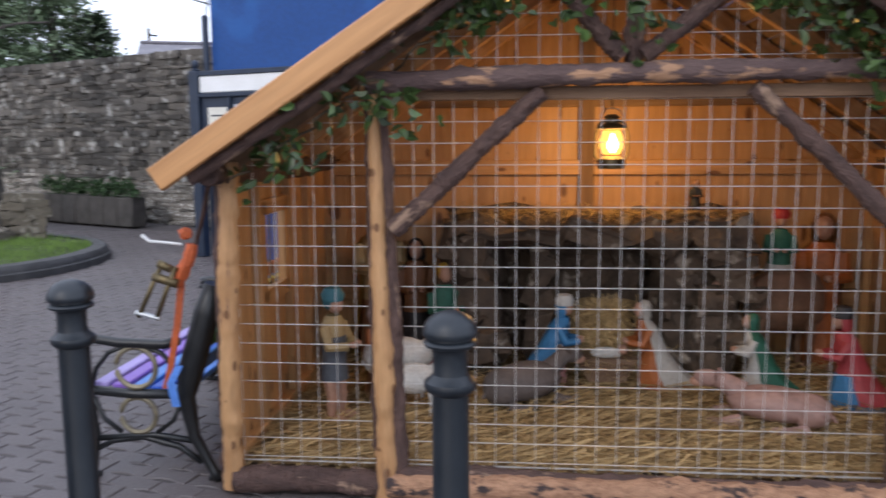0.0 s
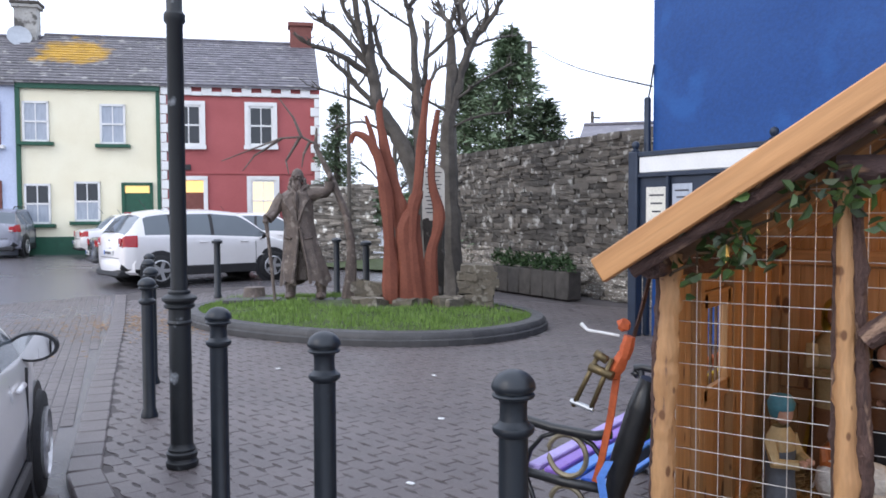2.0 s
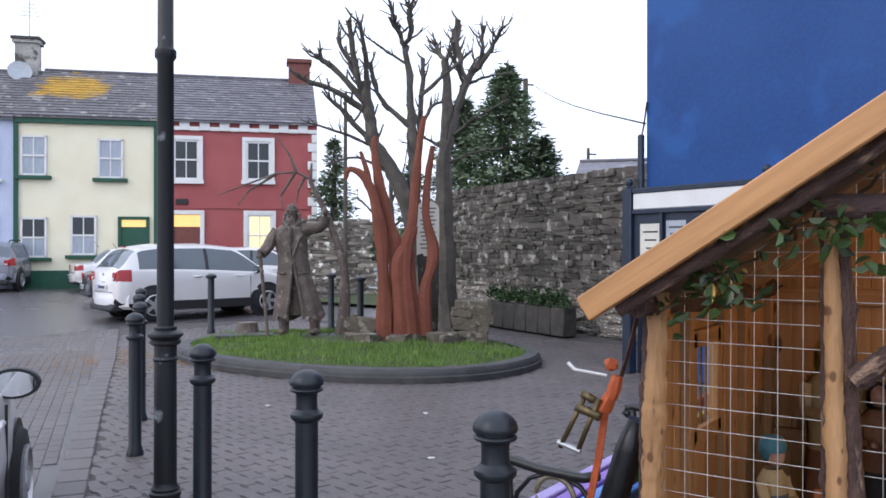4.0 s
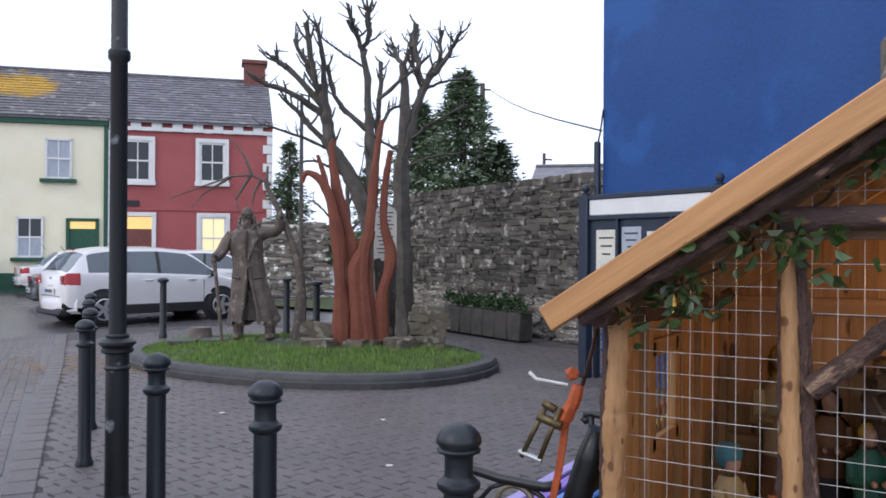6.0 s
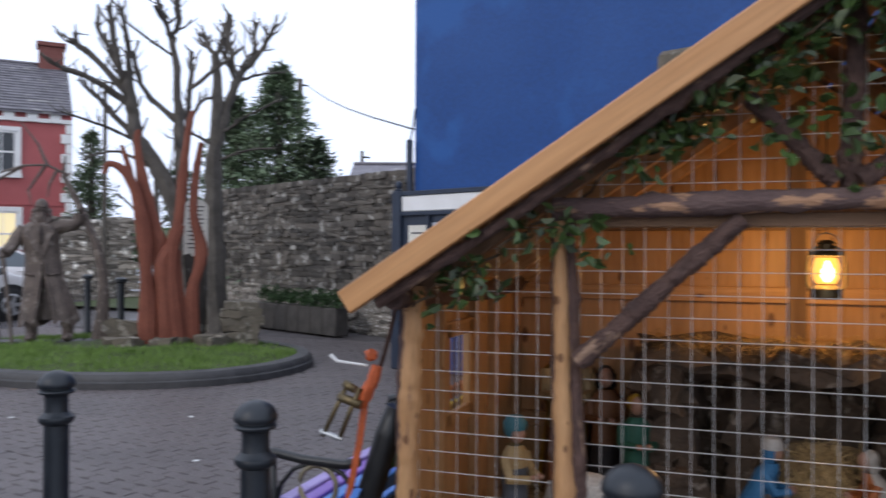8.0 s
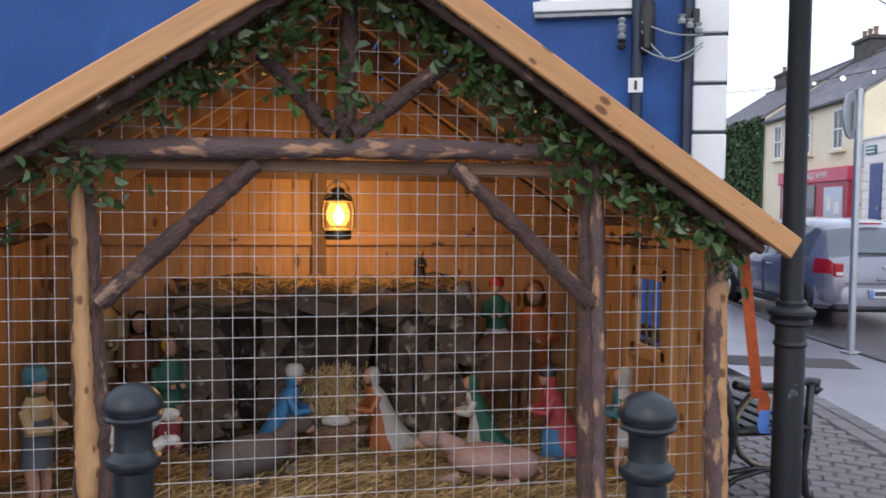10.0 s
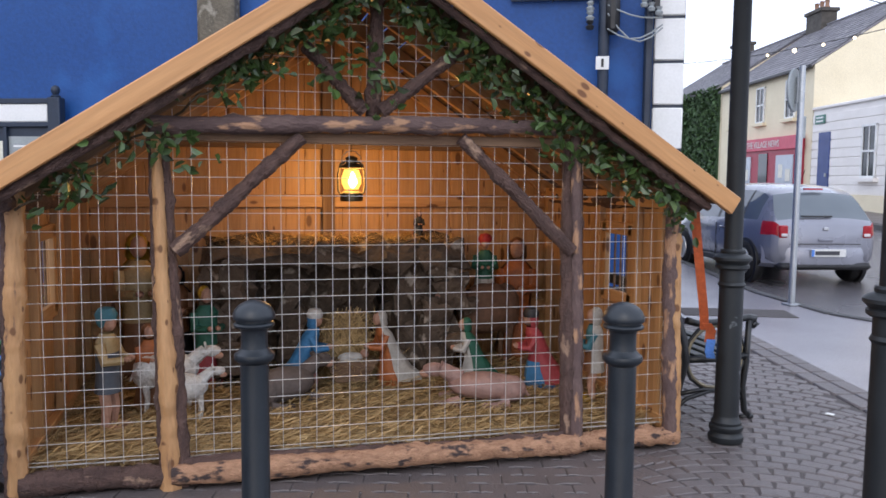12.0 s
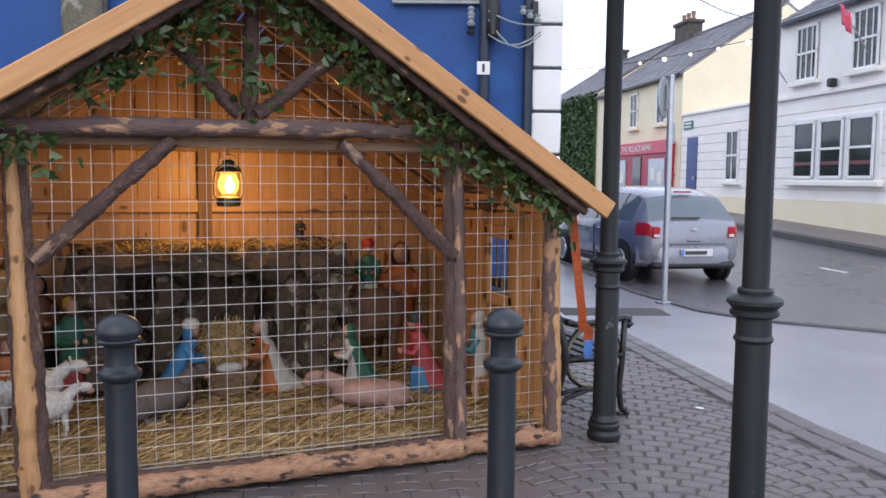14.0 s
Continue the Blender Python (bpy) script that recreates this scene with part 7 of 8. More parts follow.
        part("headlight", boxed((front - 0.2, hw * 0.70 * s, b0 * 0.74), (0.34, 0.26, 0.12), -28 * s, 0.05), TAILCLEAR, r)
        lens = boxed((rear + 0.002, hw * 0.73 * s, b1 - 0.14), (0.04, hw * 0.16, 0.18), 0, 0.018)
        tl = part("tail_light", lens, TAILRED, r, "red tail light")
        part("clear_lens", boxed((rear - 0.016, hw * 0.72 * s, b1 - 0.19), (0.02, hw * 0.11, 0.045), 0, 0.008), TAILCLEAR, tl)
    # rounded bumper wrapping the rear corners
    bm = bmesh.new()
    ring = []
    for k in range(13):
        a = -1 + 2 * k / 12
        y = hw * 0.97 * a
        x = rear - 0.075 + 0.30 * abs(a) ** 4
        ring.append([bm.verts.new(p) for p in ((x + 0.10, y, 0.27), (x + 0.01, y, 0.33), (x - 0.005, y, 0.48), (x + 0.02, y, 0.57), (x + 0.14, y, 0.60))])
    for a, b in zip(ring, ring[1:]):
        for j in range(4):
            bm.faces.new((a[j], a[j + 1], b[j + 1], b[j])).smooth = True
    bmesh.ops.recalc_face_normals(bm, faces=bm.faces[:])
    bp = part("rear_bumper", bm, paint, r, smooth=True)
    part("bumper_trim", boxed((rear + 0.06, 0, 0.30), (0.26, W * 0.80, 0.16 if suv else 0.10), 0, 0.04), BLACKPLASTIC, bp)
    pz = 0.50 if not suv else 0.72
    pl = part("number_plate", boxed((rear - (0.10 if not suv else 0.02), 0, pz), (0.02, 0.52, 0.11), 0, 0.004), PLATE, r)
    part("plate_bar", boxed((rear - (0.113 if not suv else 0.033), 0.02, pz), (0.006, 0.36, 0.055)), PLATEBAR, pl)
    part("plate_band", boxed((rear - (0.113 if not suv else 0.033), 0.235, pz), (0.006, 0.04, 0.1)), STRAPBLUE, pl)
    part("rear_badge", boxed((rear - 0.004, 0, b1 - 0.10), (0.03, 0.09, 0.05), 0, 0.012), ALLOY, r)
    part("rear_handle", boxed((rear - 0.004, 0, b1 - 0.26), (0.04, 0.22, 0.04), 0, 0.012), paint, r)
    part("tailgate_seam", boxed((rear - 0.002, 0, 0.62), (0.008, W * 0.62, 0.012)), BLACKPLASTIC, r)
    if tall:
        part("rear_wiper", boxed((rear + 0.05, 0.12, b1 + 0.08), (0.04, 0.46, 0.022), 0, 0.006), BLACKPLASTIC, r)
        part("brake_light", boxed((rear + 0.40, 0, H - 0.085), (0.05, 0.28, 0.025)), TAILRED, r)
    if roof_rails:
        for s in (-1, 1):
            bm = bmesh.new()
            tube(bm, [(rear + 0.7, hw * 0.62 * s, H - 0.03), (rear + 0.85, hw * 0.62 * s, H + 0.04), (xs1 - 0.2, hw * 0.62 * s, H + 0.04), (xs1, hw * 0.62 * s, H - 0.05)], 0.02, 6)
            part("roof_rail", bm, BLACKPLASTIC, r)
    bm = bmesh.new()
    tube(bm, [(rear + 0.8, 0, H - 0.01), (rear + 0.65, 0, H + 0.2)], 0.006, 4)
    part("aerial", bm, BLACKPLASTIC, r)
    return r


def heading(x, y, dx, dy, dz=0.0):
    return Matrix.Translation((x, y, rise(x, y) - 0.06 + dz)) @ Matrix.Rotation(math.atan2(dy, dx), 4, "Z")


car("suv_car", "silver crossover car parked at the square", heading(-15.8, 9.05, 0.25, 0.97), SILVER, 4.33, 1.8, 1.66, 2.65, "suv")
car("hatchback_car", "grey hatchback car parked by the kerb", heading(7.9, 7.85, 0.17, 0.985), GREYCAR, 4.0, 1.72, 1.49, 2.5, "hatch")
car("parked_car", "silver-grey car standing at the kerb nearby", heading(-4.48, -2.08, -0.83, 0.57), SILVER, 4.2, 1.76, 1.46, 2.6, "hatch")
car("saloon_car", "dark saloon car with red tail lights by the houses", heading(-19.3, 10.9, 0.4, 0.92), DARKCAR, 4.4, 1.75, 1.42, 2.65, "saloon")
car("saloon_car", "silver saloon car parked in front of the yellow house", heading(-24.6, 13.7, 0.4, 0.92), SILVER, 4.5, 1.78, 1.45, 2.7, "saloon")
car("suv_car", "dark grey estate car with roof rails by the houses", heading(-28.5, 11.0, -0.75, 0.66), GREYCAR, 4.3, 1.8, 1.6, 2.6, "suv", True)
car("hatchback_car", "white car partly hidden in front of the red house", heading(-20.4, 15.0, 0.69, 0.72), SILVER, 3.9, 1.7, 1.5, 2.5, "hatch")


# ---- signs, cables and festoon on the right-hand street ----
def road_sign():
    r = root("road_sign", "grey steel sign post seen from the back of its round sign", "sign", Matrix.Translation((5.74, 4.25, -0.004)))
    bm = bmesh.new()
    lathe(bm, [(0.038, 0), (0.038, 2.78), (0.03, 2.8)], 12)
    part("post", bm, GALV, r)
    bm = bmesh.new()
    lathe(bm, [(0.245, -0.012), (0.25, 0.0), (0.245, 0.012)], 28, pose(-0.05, 0.06, 2.52, 90, 0, 35))
    s = part("round_sign", bm, SIGNGREY, r)
    part("sign_channel", boxed((-0.03, 0.03, 2.52), (0.05, 0.05, 0.3)), GALV, s)
    part("small_sign", boxed((0.08, 0.05, 2.1), (0.14, 0.03, 0.26), 35, 0.01), SIGNGREY, r)
    part("base_plate", boxed((0, 0, 0.012), (0.16, 0.16, 0.02), 0, 0.004), GALV, r)


road_sign()


def wall_cables():
    m = Matrix.Translation((-4.2, 6.81, 0)) @ Matrix.Rotation(math.atan2(-0.39, 0.92), 4, "Z")
    r = root("cable_riser", "dark cable riser with insulators fixed to the blue wall", "cable", m)
    bm = bmesh.new()
    tube(bm, [(7.82, -0.12, 0.5), (7.82, -0.12, 6.5)], 0.055, 10)
    part("pole", bm, DARKBLUE, r)
    part("junction_box", boxed((7.9, -0.14, 3.15), (0.14, 0.16, 0.5), 0, 0.05), BLACKPLASTIC, r)
    part("number_label", boxed((7.81, -0.185, 2.62), (0.13, 0.012, 0.13), 0, 0.003), WHITE, r)
    part("label_bar", boxed((7.81, -0.195, 2.62), (0.025, 0.006, 0.08)), BLACKPLASTIC, r)
    for k in range(3):
        bm = bmesh.new()
        lathe(bm, [(0.03, 0), (0.045, 0.03), (0.02, 0.05), (0.04, 0.08), (0.02, 0.1)], 8, Matrix.Translation((7.68, -0.16, 2.95 + 0.09 * k)))
        part("insulator", bm, SIGNGREY if k else BLACKPLASTIC, r)
    for k, (za, zb, sag) in enumerate(((3.18, 3.05, 0.05), (2.95, 2.98, 0.12), (3.1, 2.95, 0.2))):
        bm = bmesh.new()
        tube(bm, [(7.85 + 0.53 * t, -0.2, za + (zb - za) * t - sag * math.sin(math.pi * t)) for t in (0, 0.2, 0.4, 0.6, 0.8, 1)], 0.008, 5)
        part("cable", bm, SIGNGREY, r)
    bm = bmesh.new()
    tube(bm, [(7.3, -0.05, 3.25), (7.7, -0.15, 3.7), (7.8, -0.2, 4.1)], 0.006, 4)
    part("cable", bm, CABLE, r)


wall_cables()


def festoon():
    r = root("festoon_lights", "string of warm festoon bulbs across the street", "lights")
    a, b = Vector((17.55, 14.9, 6.0)), Vector((11.5, 22.0, 6.5))
    for p, q, n, sag in ((Vector((17.6, 15.3, 5.85)), Vector((14.6, 27.5, 6.15)), 12, 0.35), (Vector((19.9, 34.0, 5.9)), Vector((21.9, 36.5, 5.7)), 4, 0.1)):
        pts = [p.lerp(q, t / 12) - Vector((0, 0, sag * math.sin(math.pi * t / 12))) for t in range(13)]
        bm = bmesh.new()
        tube(bm, pts, 0.012, 4)
        part("cable", bm, CABLE, r)
        for k in range(n):
            c = p.lerp(q, (k + 0.5) / n) - Vector((0, 0, sag * math.sin(math.pi * (k + 0.5) / n) + 0.06))
            bm = bmesh.new()
            bmesh.ops.create_icosphere(bm, subdivisions=1, radius=0.075 if k % 3 == 0 else 0.05, matrix=Matrix.Translation(c))
            part("bulb", bm, BULB, r)
    w = root("overhead_wire", "thin overhead cable crossing the street", "cable")
    bm = bmesh.new()
    tube(bm, [Vector((3.8, 3.6, 4.4)).lerp(Vector((17.5, 14.5, 6.3)), t / 8) - Vector((0, 0, 0.5 * math.sin(math.pi * t / 8))) for t in range(9)], 0.012, 4)
    part("wire", bm, CABLE, w)


festoon()


def flags():
    for k, (s, z) in enumerate(((2.4, 5.0), (-1.1, 5.3))):
        base = FRONT @ Vector((-s, -0.05, z - 1.1))
        r = root("flag", "small pink and white flag on a slanted pole", "flag", Matrix.Translation(base) @ Matrix.Rotation(math.atan2(0.971, 0.238) + math.pi, 4, "Z"), "house flags")
        bm = bmesh.new()
        tube(bm, [(0, 0, 0), (0.1, -0.9, 1.1)], 0.02, 6)
        part("pole", bm, GALV, r)
        bm = bmesh.new()
        n = 8
        vs = [[bm.verts.new((0.1 + 0.05 * math.sin(i * 1.1) + 0.02 * j, -0.9 + 0.55 * i / n * 0.5 + 0.02, 1.12 - 0.5 * j / 4 - 0.25 * i / n)) for j in range(5)] for i in range(n + 1)]
        for i in range(n):
            for j in range(4):
                f = bm.faces.new((vs[i][j], vs[i + 1][j], vs[i + 1][j + 1], vs[i][j + 1]))
                f.material_index = 1 if i % 4 == 3 else 0
        cl = part("cloth", bm, [PINKFLAG, WHITE], r, smooth=True)
        sol = cl.modifiers.new("thickness", "SOLIDIFY")
        sol.thickness = 0.006


flags()


def road_marks():
    r = root("road_markings", "worn white dashes and yellow line on the road", "road marking", kind="structure")
    for k in range(5):
        x, y = 11.2 + 0.9 * k, 7.0 + 3.9 * k
        part("dash", boxed((0, 0, 0), (1.7, 0.1, 0.012)), PAINTLINE, r, m=Matrix.Translation((x, y, rise(x, y) - 0.035)) @ Matrix.Rotation(radians(76), 4, "Z"))
    for k in range(14):
        x, y = 15.4 + 0.47 * k, 6.3 + 1.93 * k
        part("line_piece", boxed((0, 0, 0), (2.0, 0.09, 0.012)), YELLOWLINE, r, m=Matrix.Translation((x, y, rise(x, y) - 0.03)) @ Matrix.Rotation(radians(76.2), 4, "Z"))


road_marks()


def far_path():
    """The raised footpath in front of the right-hand houses."""
    r = root("far_footpath", "grey footpath and kerb along the right-hand houses", "footpath", kind="structure")
    for k in range(24):
        s = -6 + 2.0 * k
        for off, wd, ht, mt, nm in ((0.95, 2.1, 0.2, PAVER, "paving_bay"), (2.08, 0.14, 0.21, KERB, "kerb_stone")):
            p, q = STREET @ Vector((s, off, 0)), STREET @ Vector((s + 2.0, off, 0))
            p.z, q.z = rise(p.x, p.y) - 0.03, rise(q.x, q.y) - 0.03
            part(nm, boxed(((q - p).length / 2, 0, 0), ((q - p).length - 0.004, wd, ht)), mt, r, m=along(p, q))


far_path()
# ---- the crib figures, each one plain mesh ----
SKIN = mat("painted_skin", (0.40, 0.22, 0.15), None, 0.6, 0, 20, 60, 0)
CLOTH = {n: mat("painted_" + n, tuple(0.75 * v for v in c), None, 0.6, 0, 12, 60, 0.05, random_tint=0.05) for n, c in dict(
    blue=(0.05, 0.22, 0.45), white=(0.62, 0.60, 0.56), brown=(0.24, 0.10, 0.04), orange=(0.45, 0.13, 0.03), paper=(0.50, 0.47, 0.42), slate=(0.10, 0.115, 0.14), red=(0.45, 0.06, 0.07), green=(0.02, 0.13, 0.08), grey=(0.13, 0.15, 0.17),
    sand=(0.48, 0.34, 0.16), teal=(0.05, 0.2, 0.25), dark=(0.03, 0.028, 0.03), yellow=(0.55, 0.32, 0.03), pink=(0.45, 0.2, 0.18), hat_red=(0.5, 0.03, 0.03)).items()}
WOOL = mat("painted_wool", (0.62, 0.60, 0.56), (0.5, 0.48, 0.45), 0.9, 0, 20, 60, 0.8)
HIDE = mat("grey_hide", (0.12, 0.095, 0.085), (0.08, 0.065, 0.058), 0.8, 0, 9, 50, 0.2)
CAMELHIDE = mat("brown_hide", (0.16, 0.085, 0.05), (0.10, 0.055, 0.035), 0.8, 0, 9, 40, 0.2)
PINKHIDE = mat("pinkish_hide", (0.36, 0.22, 0.185), (0.22, 0.13, 0.11), 0.6, 0, 9, 40, 0.2)


def ball(bm, c, s, idx=0, sub=2):
    r = bmesh.ops.create_icosphere(bm, subdivisions=sub, radius=1, matrix=Matrix.Translation(c) @ Matrix.Diagonal((*s, 1)))
    for f in {f for v in r["verts"] for f in v.link_faces}:
        f.material_index = idx
        f.smooth = True


STAND = ((0, 0, 0.074, 0.064), (0.03, 0, 0.076, 0.066), (0.12, 0, 0.064, 0.056), (0.24, 0, 0.052, 0.045), (0.31, 0, 0.058, 0.045), (0.375, 0, 0.060, 0.042), (0.41, 0, 0.030, 0.028))
KNEEL = ((0, 0.03, 0.078, 0.125), (0.04, 0.03, 0.080, 0.125), (0.10, 0.005, 0.070, 0.092), (0.17, -0.005, 0.058, 0.062), (0.24, -0.02, 0.060, 0.050), (0.30, -0.035, 0.060, 0.044), (0.335, -0.045, 0.030, 0.028))


def figurine(label, x, y, h, robe, top, head, turn=0.0, kneel=False, lean=0.0, z=0.11, mantle=True, hat=None, tunic=False, boots=None):
    """A robed crib figure of height h, as one plain mesh: 0 robe, 1 upper garment, 2 head cover and mantle, 3 skin, 4 hat or boots."""
    bm = bmesh.new()
    table = KNEEL if kneel else STAND
    tall = 0.425 if kneel else 0.5
    k = h / tall
    seg = 26

    def shell(rows, a0, a1, n, grow, pick):
        prev = None
        for zz, cy, rx, ry in rows:
            ring = []
            for i in range(n + 1):
                a = a0 + (a1 - a0) * i / n
                q = grow * (1 + 0.07 * math.sin(a * 9 + 3 * zz) * max(0.0, 1 - zz / 0.3))
                ring.append(bm.verts.new((rx * q * math.cos(a) * k, (cy - lean * 0.10 * zz + ry * q * math.sin(a)) * k, zz * k)))
            if prev:
                for i in range(n):
                    f = bm.faces.new((prev[i], prev[i + 1], ring[i + 1], ring[i]))
                    f.material_index, f.smooth = pick(zz), True
            prev = ring
    start = 0.13 if tunic else 0.0
    dense = []
    for (za, *pa), (zb, *pb) in zip(table, table[1:]):
        for t in (0, 0.34, 0.67):
            dense.append((za + (zb - za) * t, *(u + (v - u) * t for u, v in zip(pa, pb))))
    dense = [d for d in dense + [table[-1]] if d[0] >= start]
    waist = 0.34 if tunic else 0.23 if not kneel else 0.17
    shell(dense, 0, 2 * math.pi, seg, 1.0, lambda zz: 0 if zz < waist else 1)
    zh = table[-1][0] + 0.045
    cy = table[-1][1] - lean * 0.10 * zh
    ball(bm, (0, (cy - 0.010) * k, zh * k), (0.028 * k, 0.032 * k, 0.040 * k), 3)
    ball(bm, (0, (cy + 0.010) * k, (zh + 0.010) * k), (0.035 * k, 0.034 * k, 0.040 * k), 2)
    if mantle:
        cap = [(zh - 0.03, cy + lean * 0.10 * zh, 0.036, 0.036), (zh + 0.015, cy + lean * 0.10 * zh, 0.034, 0.036)]
        shell([d for d in dense if d[0] > 0.02] + cap, radians(-12), radians(192), 16, 1.14, lambda zz: 2)
    if hat:
        lathe(bm, [(0.042 * k, (zh + 0.012) * k), (0.046 * k, (zh + 0.035) * k), (0.032 * k, (zh + 0.06) * k), (0.01 * k, (zh + 0.065) * k)], 12, Matrix.Translation((0, cy * k, 0)), 4)
    sh = table[-2][0]
    for s in (-1, 1):
        sx, sy = 0.056 * s * k, (table[-2][1] - lean * 0.1 * sh) * k
        tube(bm, [(sx, sy, (sh - 0.005) * k), (sx * 1.25, sy - 0.025 * k, (sh - 0.075) * k), (sx * 0.5, sy - 0.085 * k, (sh - 0.075) * k)], [0.024 * k, 0.022 * k, 0.017 * k], 8, 1)
        ball(bm, (sx * 0.35, sy - 0.095 * k, (sh - 0.07) * k), (0.014 * k, 0.018 * k, 0.014 * k), 3, 1)
        if tunic:
            tube(bm, [(0.032 * s * k, 0, 0.17 * k), (0.034 * s * k, -0.01 * k, 0.09 * k), (0.034 * s * k, 0, 0.015 * k)], [0.024 * k, 0.022 * k, 0.016 * k], 8, 3)
        if not kneel:
            ball(bm, (0.036 * s * k, -0.045 * k, 0.012 * k), (0.021 * k, 0.046 * k, 0.018 * k), 4 if boots else 3, 1)
    ob = part("crib_figurine", bm, [CLOTH[robe], CLOTH[top], CLOTH[head], SKIN, CLOTH[hat or boots or "hat_red"]], None, m=pose(x, y, z, 0, 0, turn))
    return tagged(ob, label, "figurine", "nativity figures")


figurine("kneeling figurine in a blue robe and white veil", -0.24, 1.24, 0.50, "pink", "blue", "blue", 85, True, 1.0, hat="white")
figurine("kneeling figurine in brown and orange with pale cloak", 0.38, 1.24, 0.49, "orange", "orange", "paper", -85, True, 1.1)
figurine("standing figurine in red skirt and green bodice", -0.82, 1.40, 0.66, "red", "green", "yellow", 25, mantle=False)
figurine("standing shepherd figurine in grey patterned tunic and teal cap", -1.30, 0.62, 0.64, "slate", "sand", "teal", 70, hat="teal", tunic=True, mantle=False)
figurine("standing figurine in a long brown robe", -1.13, 0.98, 0.5, "brown", "orange", "brown", 30)
figurine("dark standing figurine by the back wall", -1.02, 1.66, 0.74, "dark", "brown", "dark", 10, z=0.14)
figurine("crouching green-cloaked figurine with white sash", 0.92, 1.14, 0.44, "white", "white", "green", -105, True, 0.9)
figurine("kneeling figurine in red cloak and blue robe", 1.32, 0.98, 0.50, "blue", "red", "red", -100, True, 0.6, hat="dark")
figurine("standing figurine with white mantle and yellow boots near the side wall", 1.50, 0.58, 0.58, "brown", "teal", "paper", -115, boots="yellow", tunic=True)
figurine("seated camel rider figurine with red cap and green tunic", 1.10, 1.58, 0.46, "paper", "green", "hat_red", -15, True, z=0.60, mantle=False, hat="hat_red")
figurine("tall orange-robed figurine by the back wall", 1.40, 1.74, 0.92, "orange", "orange", "brown", -20)
figurine("small dark figurine seated on the rock shelf", 0.62, 1.62, 0.2, "dark", "dark", "brown", 0, True, z=1.04)
figurine("tall figurine in pale cloak and yellow hood by the post", -1.26, 1.72, 0.98, "brown", "sand", "yellow", 20)


def beast(name, label, m, hide, length=0.42, height=0.3, lying=False, horns=False, group="nativity animals"):
    """A toy animal as one plain mesh; x points to its head."""
    bm = bmesh.new()
    L, H = length, height
    bz = 0.34 * H if lying else 0.66 * H
    ball(bm, (0, 0, bz + 0.02), (0.42 * L, 0.19 * L + 0.02, 0.30 * H), 0, 3)
    ball(bm, (-0.28 * L, 0, bz + 0.01), (0.2 * L, 0.2 * L, 0.3 * H), 0, 2)
    tube(bm, [(0.28 * L, 0, bz + 0.05), (0.42 * L, 0, bz + 0.14 * H + 0.05), (0.5 * L, 0, bz + 0.25 * H + 0.04)], [0.11 * L, 0.09 * L, 0.08 * L], 10)
    ball(bm, (0.58 * L, 0, bz + 0.22 * H + 0.04), (0.14 * L, 0.075 * L, 0.085 * L), 0, 2)
    ball(bm, (0.68 * L, 0, bz + 0.16 * H + 0.03), (0.07 * L, 0.05 * L, 0.05 * L), 1, 2)
    for s in (-1, 1):
        ball(bm, (0.5 * L, 0.08 * L * s, bz + 0.36 * H + 0.03), (0.02 * L, 0.06 * L, 0.04 * L), 0, 1)
        for x in (-0.3, 0.26):
            if lying:
                tube(bm, [(x * L, 0.15 * L * s, 0.12 * H), ((x + 0.14) * L, 0.2 * L * s, 0.07 * H), ((x + 0.3) * L, 0.18 * L * s, 0.05 * H)], [0.06 * L, 0.045 * L, 0.03 * L], 8)
            else:
                tube(bm, [(x * L, 0.1 * L * s, bz - 0.1 * H), (x * L + 0.01, 0.1 * L * s, 0.25 * H), (x * L, 0.1 * L * s, 0)], [0.06 * L, 0.035 * L, 0.03 * L], 8)
    tube(bm, [(-0.42 * L, 0, bz + 0.1 * H), (-0.5 * L, 0, bz - 0.1 * H)], [0.025 * L, 0.015 * L], 6)
    for f in bm.faces:
        f.smooth = True
    ob = part(name, bm, [hide, SKIN], None, m=m)
    return tagged(ob, label, "animal figurine", group)


beast("sheep_figurine", "white woolly sheep figurine standing in straw", pose(-1.02, 0.95, 0.1, 0, 0, 5), WOOL, 0.42, 0.34)
beast("sheep_figurine", "small white lamb figurine grazing in straw", pose(-0.92, 0.72, 0.1, 0, 0, 10), WOOL, 0.32, 0.26)
beast("ox_figurine", "grey-brown ox figurine lying in straw", pose(-0.36, 0.9, 0.1, 0, 0, 35), HIDE, 0.52, 0.34, True)
beast("cow_figurine", "pinkish cow figurine lying in straw", pose(0.83, 0.68, 0.1, 0, 0, 155), PINKHIDE, 0.54, 0.28, True)
beast("camel_figurine", "brown standing camel figurine carrying a rider", pose(1.10, 1.52, 0.12, 0, 0, 195), CAMELHIDE, 0.56, 0.62)


